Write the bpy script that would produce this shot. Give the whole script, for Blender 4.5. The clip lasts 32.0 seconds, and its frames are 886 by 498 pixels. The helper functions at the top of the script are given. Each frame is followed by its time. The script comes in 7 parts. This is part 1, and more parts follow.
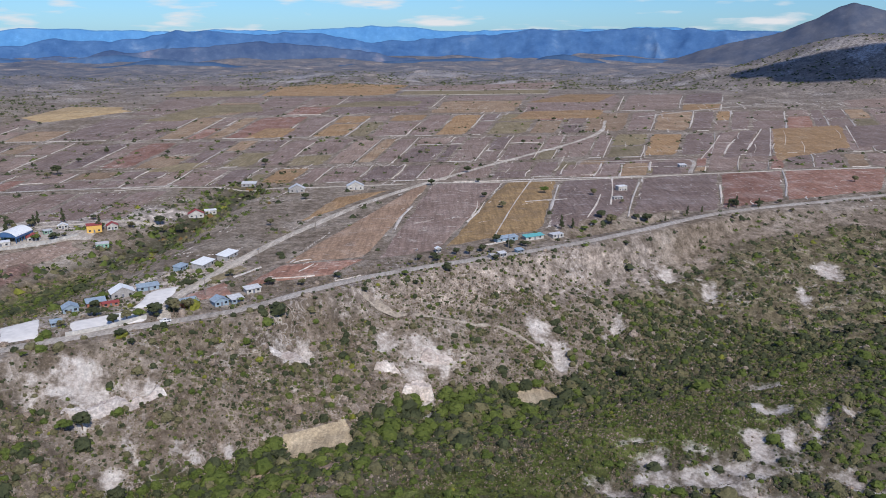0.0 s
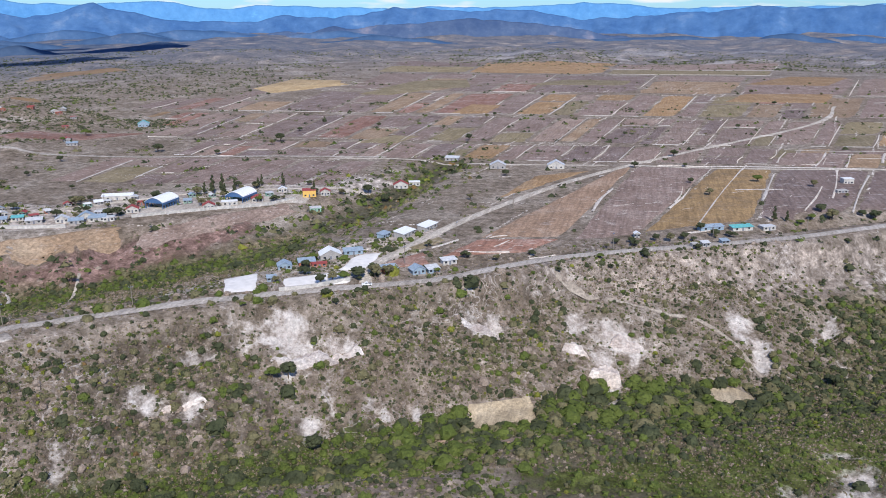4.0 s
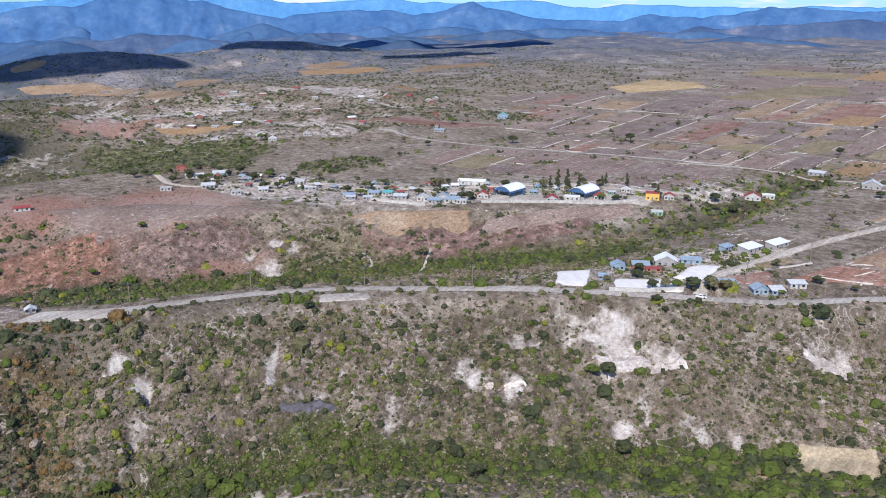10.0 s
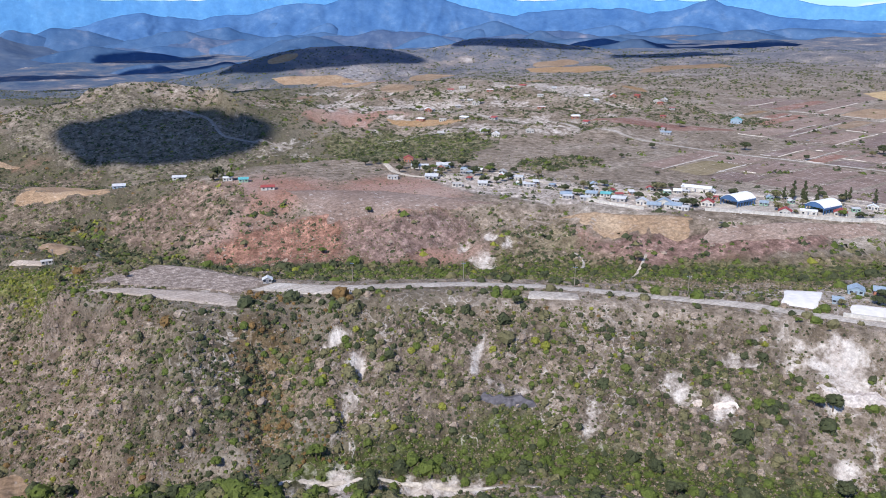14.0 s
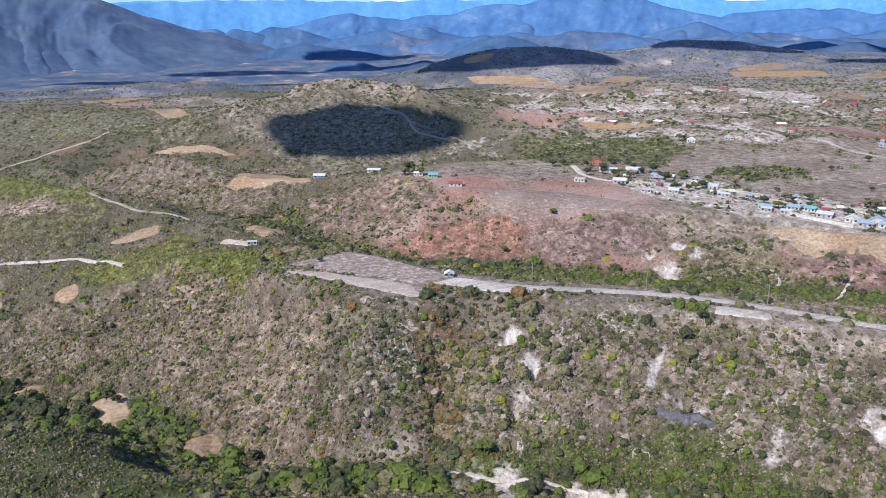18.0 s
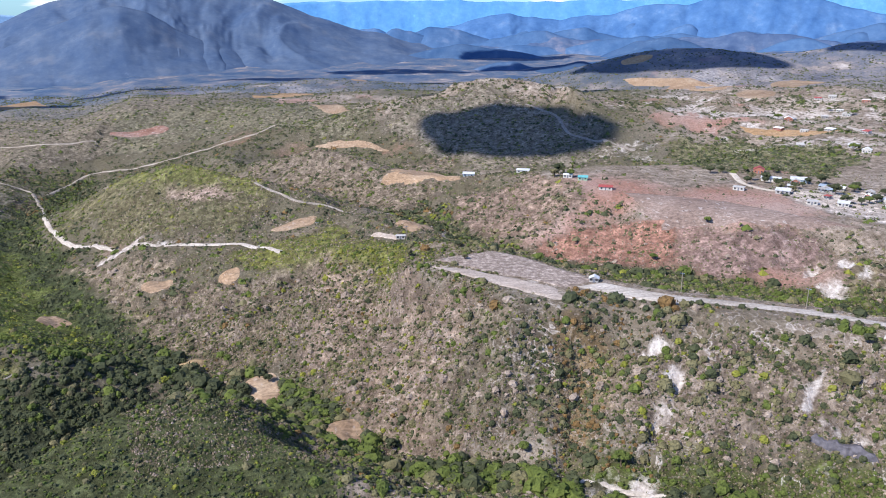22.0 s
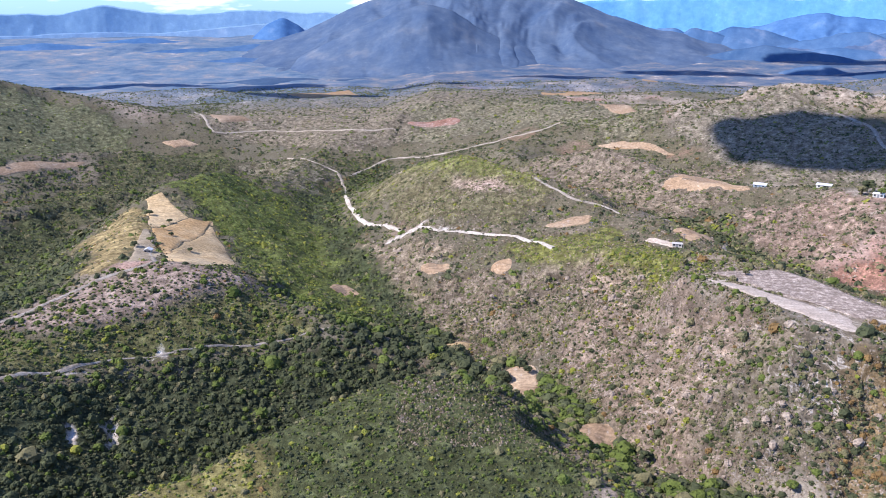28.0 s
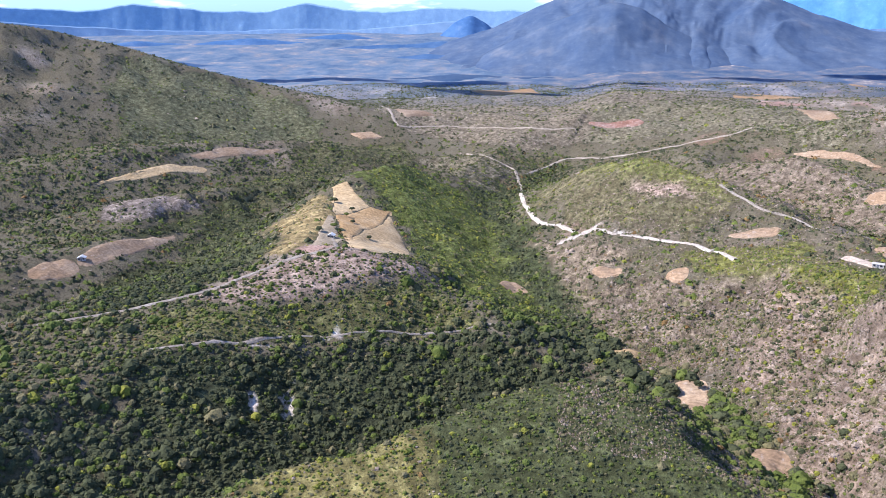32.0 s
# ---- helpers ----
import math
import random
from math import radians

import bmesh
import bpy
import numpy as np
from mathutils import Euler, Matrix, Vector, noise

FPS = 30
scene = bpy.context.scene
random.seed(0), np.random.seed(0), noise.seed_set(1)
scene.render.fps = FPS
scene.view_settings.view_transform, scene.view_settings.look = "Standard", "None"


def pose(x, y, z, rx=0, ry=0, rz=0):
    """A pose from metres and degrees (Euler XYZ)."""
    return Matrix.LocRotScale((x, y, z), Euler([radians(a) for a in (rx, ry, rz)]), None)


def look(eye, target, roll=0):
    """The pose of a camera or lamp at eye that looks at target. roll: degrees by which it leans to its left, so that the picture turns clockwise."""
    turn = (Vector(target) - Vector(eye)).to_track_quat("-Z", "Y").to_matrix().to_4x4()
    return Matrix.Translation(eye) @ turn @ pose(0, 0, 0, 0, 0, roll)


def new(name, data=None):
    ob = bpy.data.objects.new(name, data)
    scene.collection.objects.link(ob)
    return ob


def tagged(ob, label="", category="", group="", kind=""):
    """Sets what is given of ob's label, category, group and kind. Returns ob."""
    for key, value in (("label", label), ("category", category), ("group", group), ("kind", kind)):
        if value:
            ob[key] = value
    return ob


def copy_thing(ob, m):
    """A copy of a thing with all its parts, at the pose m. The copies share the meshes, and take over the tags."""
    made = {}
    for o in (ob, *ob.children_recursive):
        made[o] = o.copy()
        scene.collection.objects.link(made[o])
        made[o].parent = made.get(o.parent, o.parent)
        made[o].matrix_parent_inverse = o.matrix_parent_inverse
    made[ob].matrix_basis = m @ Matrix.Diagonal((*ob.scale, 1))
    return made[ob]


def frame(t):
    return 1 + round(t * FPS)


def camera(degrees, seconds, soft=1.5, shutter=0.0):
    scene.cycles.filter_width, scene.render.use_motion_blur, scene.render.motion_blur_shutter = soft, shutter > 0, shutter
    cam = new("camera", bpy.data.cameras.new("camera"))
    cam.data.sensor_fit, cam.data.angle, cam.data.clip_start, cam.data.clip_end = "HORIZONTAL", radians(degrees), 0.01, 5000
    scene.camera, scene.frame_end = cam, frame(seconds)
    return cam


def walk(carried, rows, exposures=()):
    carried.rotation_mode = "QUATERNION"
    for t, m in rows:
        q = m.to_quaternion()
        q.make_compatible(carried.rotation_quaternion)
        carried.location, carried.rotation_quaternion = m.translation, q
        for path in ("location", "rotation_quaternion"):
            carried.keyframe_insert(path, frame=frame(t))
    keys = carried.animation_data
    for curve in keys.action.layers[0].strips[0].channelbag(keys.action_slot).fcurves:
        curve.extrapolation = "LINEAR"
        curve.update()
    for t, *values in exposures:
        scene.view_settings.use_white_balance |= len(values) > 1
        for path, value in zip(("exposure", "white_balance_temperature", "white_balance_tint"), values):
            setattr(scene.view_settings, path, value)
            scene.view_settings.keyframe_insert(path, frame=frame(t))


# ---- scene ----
# A drone hovers 130 m over the rim of a dry plateau and turns slowly to its left.
# x is east of the first view, y its direction; azimuths count anticlockwise from y.
EYE = (0.0, 0.0, 130.0)
TURNS = [  # seconds, heading, tilt down, lean
    (0, -0.00, 15.31, -0.07), (0.5, 1.52, 15.84, -0.12), (1, 3.05, 16.37, -0.13), (1.5, 4.68, 16.80, -0.14), (2, 6.53, 16.83, -0.12),
    (2.5, 8.49, 16.83, -0.13), (3, 10.46, 16.83, -0.10), (3.5, 12.44, 16.82, -0.10), (5.5, 20.62, 16.83, -0.08), (6, 22.71, 16.83, -0.04),
    (7, 26.84, 16.81, 0.03), (8, 30.98, 16.84, -0.04), (9, 35.04, 16.83, 0.03), (10, 39.08, 16.86, 0.06), (11, 43.11, 16.89, 0.07),
    (12, 47.09, 16.94, 0.09), (13, 51.07, 16.99, 0.07), (14, 54.86, 17.02, 0.13), (15, 58.40, 17.02, 0.17), (15.5, 60.19, 17.01, 0.11),
    (17.5, 66.97, 17.01, 0.02), (18, 68.36, 17.01, 0.04), (18.5, 69.71, 17.02, 0.03), (19, 70.99, 17.01, 0.06), (19.5, 71.86, 17.02, 0.02),
    (20, 72.97, 17.00, -0.02), (20.5, 74.40, 17.00, -0.02), (21, 75.93, 16.98, -0.03), (22, 79.16, 17.00, -0.05), (23, 82.43, 17.01, -0.06),
    (24, 85.73, 17.00, -0.05), (25, 89.12, 17.04, -0.05), (25.5, 90.83, 17.06, -0.07), (27.5, 97.58, 17.08, -0.04), (28, 99.26, 17.08, -0.06),
    (29, 102.52, 17.11, -0.06), (30, 105.67, 17.12, -0.06), (31, 108.90, 17.15, -0.02), (32, 112.04, 17.19, -0.06),
]
cam = camera(57.81, 32.0, 0.95)
walk(cam, [(t, pose(*EYE, 90 - tilt, 0, turn) @ pose(0, 0, 0, 0, 0, lean)) for t, turn, tilt, lean in TURNS],
     [(0, -0.14, 6500, 11), (1, 0.02, 6500, 11), (3, 0.13, 6460, 11), (9, 0.2, 6420, 11), (15, 0.4, 6420, 11), (19, 0.55, 6420, 11), (25, 0.79, 6410, 14), (32, 1.03, 6390, 16)])

# ---- sky and sun ----
SUN_AZ, SUN_EL = 204.0, 42.0
sun_way = Vector((-math.sin(radians(SUN_AZ)) * math.cos(radians(SUN_EL)),
                  math.cos(radians(SUN_AZ)) * math.cos(radians(SUN_EL)), math.sin(radians(SUN_EL))))
sun = new("sun", bpy.data.lights.new("sun", "SUN"))
sun.data.energy, sun.data.angle, sun.data.color = 4.2, radians(0.53), (1.0, 0.965, 0.92)
sun.matrix_world = look(sun_way * 900, (0, 0, 0))

world = bpy.data.worlds.new("sky")
scene.world = world
world.use_nodes = True
wn, wl = world.node_tree.nodes, world.node_tree.links
wn.clear()
w_out, w_bg = wn.new("ShaderNodeOutputWorld"), wn.new("ShaderNodeBackground")
w_sky = wn.new("ShaderNodeTexSky")
w_sky.sky_type, w_sky.sun_disc = "NISHITA", False
w_sky.sun_elevation, w_sky.sun_rotation = radians(SUN_EL), radians(360 - SUN_AZ)
w_sky.altitude, w_sky.air_density, w_sky.dust_density, w_sky.ozone_density = 1600, 1.2, 0.6, 2.0
w_tc, w_map, w_noise, w_ramp, w_mix = (wn.new("ShaderNodeTexCoord"), wn.new("ShaderNodeMapping"), wn.new("ShaderNodeTexNoise"),
                                       wn.new("ShaderNodeValToRGB"), wn.new("ShaderNodeMixRGB"))
w_map.inputs["Scale"].default_value = (9, 9, 55)
w_noise.inputs["Scale"].default_value, w_noise.inputs["Detail"].default_value = 1.3, 8
w_ramp.color_ramp.elements[0].position, w_ramp.color_ramp.elements[1].position = 0.54, 0.68
w_mix.inputs[2].default_value = (7.5, 7.8, 8.2, 1)
wl.new(w_tc.outputs["Generated"], w_map.inputs["Vector"])
wl.new(w_map.outputs["Vector"], w_noise.inputs["Vector"])
wl.new(w_noise.outputs["Fac"], w_ramp.inputs["Fac"])
wl.new(w_ramp.outputs["Color"], w_mix.inputs[0])
w_tint = wn.new("ShaderNodeMixRGB")
w_tint.blend_type = "MULTIPLY"
w_tint.inputs[0].default_value, w_tint.inputs[2].default_value = 1.0, (0.40, 0.73, 1.24, 1)
wl.new(w_sky.outputs["Color"], w_tint.inputs[1])
wl.new(w_tint.outputs["Color"], w_mix.inputs[1])
wl.new(w_mix.outputs["Color"], w_bg.inputs["Color"])
w_bg.inputs["Strength"].default_value = 0.11
wl.new(w_bg.outputs["Background"], w_out.inputs["Surface"])


# ---- noise and land forms ----
def lattice(ix, iy, seed):
    h = (ix.astype(np.int64) * 374761393 + iy.astype(np.int64) * 668265263 + seed * 1442695041) & 0xFFFFFFFF
    h = ((h ^ (h >> 13)) * 1274126177) & 0xFFFFFFFF
    return ((h ^ (h >> 16)) & 0xFFFF) / 65535.0


def value_noise(x, y, seed):
    fx, fy = np.floor(x), np.floor(y)
    u, v = x - fx, y - fy
    u, v = u * u * (3 - 2 * u), v * v * (3 - 2 * v)
    a, b = lattice(fx, fy, seed), lattice(fx + 1, fy, seed)
    c, e = lattice(fx, fy + 1, seed), lattice(fx + 1, fy + 1, seed)
    return (a * (1 - u) + b * u) * (1 - v) + (c * (1 - u) + e * u) * v


def fbm(x, y, size, seed, octaves=4):
    """Layered noise from -1 to 1, largest bumps of the given size in metres."""
    total, amp, norm = np.zeros_like(x), 1.0, 0.0
    for k in range(octaves):
        total += amp * (2 * value_noise(x / size * 2 ** k + 17.3 * k, y / size * 2 ** k - 9.1 * k, seed + k) - 1)
        norm += amp
        amp *= 0.5
    return total / norm


def step(a, b, v):
    s = np.clip((v - a) / (b - a), 0, 1)
    return s * s * (3 - 2 * s)


def at(az, r):
    return (-math.sin(radians(az)) * r, math.cos(radians(az)) * r)


def along(line, x, y):
    """Distance to a line of (azimuth, range, *values), the values at its nearest place, and whether that lies to its left."""
    best = np.full(x.shape, 1e9)
    left = np.zeros(x.shape, bool)
    vals = [np.zeros(x.shape) for _ in line[0][2:]]
    for p, q in zip(line, line[1:]):
        (ax, ay), (bx, by) = at(*p[:2]), at(*q[:2])
        dx, dy = bx - ax, by - ay
        s = np.clip(((x - ax) * dx + (y - ay) * dy) / (dx * dx + dy * dy), 0, 1)
        dist = np.hypot(x - ax - s * dx, y - ay - s * dy)
        near = dist < best
        best = np.where(near, dist, best)
        left = np.where(near, dx * (y - ay) - dy * (x - ax) > 0, left)
        for k, v in enumerate(vals):
            vals[k] = np.where(near, p[2 + k] * (1 - s) + q[2 + k] * s, v)
    return best, vals, left


# half-width of the floor, then azimuth, range, floor height, slope of the left and of the right bank
VALLEYS = {
    "main": (11, [(-45, 640, -30, .22, .2), (-31, 510, -37, .24, .24), (-21, 440, -42, .26, .28), (-8, 362, -45, .4, .5), (1, 340, -44, .4, .56),
                  (10, 312, -43, .5, .58), (17, 288, -42, .5, .6), (30, 280, -40, .5, .58), (43, 278, -40, .5, .6), (55, 272, -40, .48, .6),
                  (67, 268, -40, .46, .62), (79, 280, -46, .6, .8), (88, 326, -53, .85, .8), (92, 378, -58, .85, .6), (99, 432, -60, .45, .44),
                  (105, 528, -63, .5, .4), (107, 585, -64, .5, .46), (108, 700, -66, .55, .5), (108, 830, -72, .5, .5), (104, 1100, -90, .25, .22)]),
    "back": (7, [(14, 690, -2, .3, .3), (20, 555, -10, .3, .32), (29, 485, -15, .24, .34), (41, 460, -20, .26, .34), (54, 462, -23, .26, .38),
                 (65, 478, -25, .25, .4), (75, 515, -27, .45, .4), (80, 600, -31, .4, .4), (86, 680, -33, .5, .5), (92, 745, -36, .55, .5),
                 (97, 860, -54, .4, .4), (101, 960, -80, .3, .3)]),
    "loop": (9, [(79, 520, -15, .2, .2), (84, 508, -18, .3, .22), (94, 556, -30, .25, .25), (100, 565, -36, .28, .28), (104, 590, -46, .3, .3), (107, 600, -62, .3, .3)]),
    "dark": (9, [(150, 240, -46, .4, .8), (140, 262, -50, .4, .9), (131, 284, -57, .42, 1.0), (122, 300, -66, .42, 1.15), (116, 318, -68, .42, 1.2), (110, 338, -68, .43, 1.2), (104, 354, -68, .46, 1.15), (100, 364, -68, .48, 1.1), (93, 374, -60, .5, .8)]),
    "left": (10, [(156, 450, -46, .4, .5), (146, 500, -54, .4, .5), (139, 540, -59, .4, .5), (132, 590, -62, .4, .52), (128, 690, -64, .4, .55),
                  (123, 820, -68, .4, .5), (114, 960, -80, .3, .4)]),
    "terrace": (10, [(154, 640, -40, .4, .4), (140, 745, -48, .4, .4), (130, 830, -54, .4, .4), (121, 930, -64, .35, .35), (113, 1010, -80, .3, .3)]),
    "shade": (12, [(58, 900, -12, .25, .25), (66, 790, -24, .25, .25), (76, 800, -38, .22, .22), (84, 880, -44, .4, .4), (91, 940, -56, .45, .45)]),
    "notch": (4, [(49, 440, -23, .45, .4), (48.3, 484, -20, .45, .4), (47.6, 504, -14, .45, .4), (46.5, 528, -5, .5, .45)]),
    "gully": (2, [(69.0, 278, -46, .8, .5), (68.8, 300, -38, .9, .5), (68.3, 320, -29, .9, .5), (67.7, 338, -19, .8, .5), (67.2, 350, -8, .7, .5)]),
    "side": (6, [(112, 1150, -86, .2, .2), (122, 1150, -76, .35, .35), (133, 1050, -60, .42, .42), (146, 950, -45, .45, .45)]),
}
# azimuth, range, height, half-width along the view and across it
HILLS = [
    (102, 286, 11, 52, 100), (-22, 330, 8, 45, 120), (97, 700, 14, 78, 105), (88, 800, 16, 60, 60), (75.5, 1010, 54, 110, 145), (70, 840, 14, 60, 90),
    (145, 1430, 168, 340, 500), (116.5, 640, 22, 170, 55), (121, 470, 6, 60, 60), (136, 660, -20, 110, 170), (64, 2350, 98, 220, 330),
    (51.5, 2500, 74, 200, 300), (-29, 2150, 130, 230, 330), (56, 1250, 20, 140, 260), (47, 1150, 14, 120, 200), (92, 1900, 16, 120, 420), (83, 1600, 18, 120, 200), (101, 1500, 14, 130, 260),
    (110, 1900, 20, 150, 300), (70, 1500, 18, 120, 200), (118, 2300, 36, 160, 300), (61, 1750, 16, 120, 240), (87, 2350, 30, 130, 240),
]


# patches of red earth and bare pale rock: place, half-size down the slope and across it
REDS = [(-470, 190, 45, 60), (-440, 225, 50, 60), (-490, 170, 35, 40), (-400, 260, 40, 55), (-350, 335, 26, 45), (-540, 220, 50, 60), (-480, 300, 60, 60), (-290, 390, 25, 45), (-420, -240, 14, 40), (-392, -240, 14, 40), (-360, -262, 10, 26)]
PALES = [(-28, 385, 9, 8), (-6, 382, 9, 13), (-12, 360, 14, 8), (-12, 344, 9, 9), (2, 374, 12, 4), (-152, 308, 8, 15), (-128, 316, 7, 12), (-165, 295, 8, 6),
         (-146, 296, 10, 6), (-72, 361, 5, 10), (98, 430, 18, 6), (103, 402, 8, 6), (60, 402, 22, 7), (56, 412, 10, 10), (145, 494, 10, 10), (166, 482, 12, 6),
         (225, 475, 10, 6), (250, 508, 8, 14), (-294, 150, 4, 8), (-296, 141, 3, 4), (-276, 152, 6, 3), (-266, 138, 5, 3), (-252, 128, 3, 2), (-206, 220, 9, 5), (-178, 257, 5, 12), (-188, 252, 6, 8),
         (-106, 296, 11, 3), (-93, 301, 10, 3), (-127, 275, 7, 6), (-124, 290, 9, 3), (-185, 282, 4, 6), (-238, 62, 5, 3), (-262, 84, 3, 4), (-238, 118, 9, 16), (-214, 148, 9, 18), (-222, 112, 8, 12), (-196, 150, 8, 14),
         (94, 253, 8, 18), (122, 275, 9, 9), (150, 288, 18, 4), (78, 266, 6, 9), (144, 256, 8, 16), (150, 353, 6, 12), (108, 262, 5, 20), (60, 250, 5, 8), (135, 300, 7, 6), (170, 300, 10, 4), (-235, 204, 4, 9), (-250, 196, 5, 3),
         (-288, -196, 14, 3), (-277, -210, 10, 3), (-342, -203, 1.6, 14), (-310, -230, 1.6, 12), (-398, 298, 8, 4), (-388, 312, 6, 4), (-376, 317, 5, 4), (-370, 292, 10, 9), (-583, -92, 5, 10),
         (-577, -80, 4, 9), (-545, -30, 6, 12), (-600, -130, 8, 20), (79, 253, 5, 11), (100, 257, 6, 11), (121, 268, 6, 9), (136, 275, 8, 5), (76, 281, 4, 7), (157, 300, 8, 4), (47, 241, 4, 10), (109, 246, 5, 12)]


def spots(spot_list, x, y, power):
    out = np.zeros_like(x)
    for cx, cy, down, across in spot_list:
        r = math.hypot(cx, cy)
        ux, uy = cx / r, cy / r
        near = (np.abs(x - cx) < 130) & (np.abs(y - cy) < 130)
        a, b = (x[near] - cx) * ux + (y[near] - cy) * uy, -(x[near] - cx) * uy + (y[near] - cy) * ux
        out[near] = np.maximum(out[near], np.exp(-(np.abs(a / down) ** power + np.abs(b / across) ** power)))
    return out


# ---- zones of soil and growth ----
ZONES = []


def zone(name, outline, tone, cover, kinds, size):
    """A stretch of land between points of azimuth and range: its bare soil, how much of it is grown over,
    the shares of dark, green, olive, grey, rust and yellow green shrubs, and their size."""
    ZONES.append((np.array([at(*p) for p in outline]), tone, cover, kinds, size))


def inside(pts, x, y):
    lo, hi = pts.min(0), pts.max(0)
    near = np.where((x > lo[0]) & (x < hi[0]) & (y > lo[1]) & (y < hi[1]))[0]
    hit = np.zeros(len(near), bool)
    px, py = x[near], y[near]
    for (ax, ay), (bx, by) in zip(pts, np.roll(pts, -1, 0)):
        if ay != by:
            hit ^= ((ay > py) != (by > py)) & (px < (bx - ax) * (py - ay) / (by - ay) + ax)
    return near[hit]


def ragged(x, y):
    """The place from which a zone is read, so that its edge wanders."""
    k = np.clip(np.hypot(x, y) / 420, 0.6, 2.5)
    return x + k * 13 * fbm(x, y, 34, 401, 5), y + k * 13 * fbm(x, y, 34, 411, 5)


zone("far left hill", [(133.9, 1390), (131.2, 1378), (127.0, 1373), (122.9, 1305), (119.7, 1246), (120.8, 1207), (128.2, 966), (134.7, 1082)], (0.105, 0.105, 0.06), 0.95, (0.38, 0.34, 0.24, 0.02, 0.0, 0.02), 0.8)
zone("far scrub rises", [(117.7, 1325), (111.4, 2298), (101.1, 2268), (92.1, 1817), (90.1, 1184), (95.0, 1183), (101.8, 1199), (106.6, 1168), (113.1, 1226)], (0.165, 0.138, 0.1), 0.85, (0.46, 0.2, 0.24, 0.08, 0.0, 0.02), 0.85)
zone("terrace woods", [(127.5, 823), (122.4, 1000), (118.2, 1181), (114.7, 1189), (113.1, 1047), (117.9, 989), (120.3, 906), (124.0, 794), (125.1, 754)], (0.1, 0.095, 0.05), 1.0, (0.54, 0.3, 0.15, 0.0, 0.0, 0.01), 1.0)
zone("grey terraces", [(135.5, 691), (135.3, 800), (133.3, 819), (130.3, 774), (128.7, 776), (130.8, 731), (133.6, 684)], (0.22, 0.18, 0.15), 0.45, (0.45, 0.22, 0.23, 0.1, 0.0, 0.0), 0.9)
zone("left woods", [(135.6, 651), (133.4, 674), (129.4, 742), (126.8, 812), (124.8, 702), (124.8, 540), (125.2, 486), (129.7, 445), (133.8, 429), (136.5, 427), (136.1, 586), (134.1, 601), (129.3, 687), (129.4, 710), (133.8, 650)], (0.07, 0.075, 0.035), 1.05, (0.7, 0.22, 0.07, 0.0, 0.0, 0.01), 1.05)
zone("spur grass flank", [(120.1, 664), (123.2, 658), (124.5, 599), (124.8, 505), (123.7, 473), (121.7, 506), (120.4, 567)], (0.24, 0.185, 0.09), 0.4, (0.1, 0.16, 0.56, 0.06, 0.04, 0.08), 0.55)
zone("spur green flank", [(119.0, 699), (117.1, 830), (114.2, 820), (111.2, 812), (108.0, 731), (106.7, 587), (103.7, 460), (106.7, 416), (111.8, 475), (114.0, 540), (115.7, 636), (117.3, 665)], (0.1, 0.115, 0.035), 1.0, (0.16, 0.56, 0.11, 0.0, 0.0, 0.17), 0.8)
zone("spur shoulder", [(131.6, 432), (128.2, 448), (124.3, 465), (121.5, 478), (119.4, 464), (113.9, 479), (113.3, 452), (115.2, 440), (118.9, 434), (121.0, 425), (124.6, 420), (128.1, 414)], (0.25, 0.19, 0.155), 0.5, (0.3, 0.3, 0.22, 0.12, 0.02, 0.04), 0.85)
zone("trail slope", [(136.1, 391), (132.1, 422), (127.3, 409), (121.0, 423), (118.9, 432), (115.2, 437), (113.1, 450), (109.3, 427), (107.6, 415), (113.7, 408), (122.1, 396), (128.8, 378), (134.9, 379)], (0.12, 0.115, 0.05), 0.98, (0.22, 0.46, 0.22, 0.02, 0.01, 0.07), 0.8)
zone("stream woods", [(109.5, 957), (107.7, 943), (106.6, 872), (107.3, 761), (105.4, 633), (104.1, 576), (102.0, 519), (100.4, 449), (102.4, 413), (104.1, 468), (106.3, 548), (107.7, 637), (108.5, 738), (110.8, 809)], (0.055, 0.065, 0.03), 1.05, (0.74, 0.2, 0.06, 0.0, 0.0, 0.0), 1.15)
zone("stream bank", [(105.4, 666), (102.9, 605), (98.3, 554), (101.6, 541), (100.7, 509), (97.0, 446), (94.5, 397), (96.8, 390), (99.8, 442), (102.4, 521), (105.0, 602)], (0.2, 0.16, 0.115), 0.85, (0.3, 0.22, 0.36, 0.08, 0.04, 0.0), 0.9)
zone("loop hill", [(105.3, 857), (103.8, 830), (100.9, 805), (97.5, 770), (94.5, 750), (92.4, 700), (90.8, 618), (92.7, 593), (94.2, 569), (99.6, 595), (103.3, 668), (105.0, 729)], (0.13, 0.115, 0.065), 1.0, (0.22, 0.3, 0.34, 0.06, 0.0, 0.08), 0.6)
zone("loop hill top", [(101.7, 800), (97.5, 770), (94.9, 750), (92.4, 690), (92.0, 634), (94.9, 660), (98.5, 694)], (0.15, 0.15, 0.055), 1.0, (0.05, 0.42, 0.18, 0.0, 0.0, 0.35), 0.6)
zone("loop hill bare", [(98.4, 678), (96.5, 671), (94.4, 650), (94.6, 627), (96.8, 628)], (0.34, 0.25, 0.2), 0.25, (0.2, 0.1, 0.4, 0.3, 0.0, 0.0), 0.7)
zone("nose top", [(95.5, 525), (93, 556), (87.5, 548), (83.4, 508), (80.3, 436), (79.5, 402), (84.6, 430), (89.3, 470), (92.5, 500)], (0.14, 0.14, 0.045), 1.0, (0.06, 0.42, 0.14, 0.02, 0.0, 0.36), 0.7)
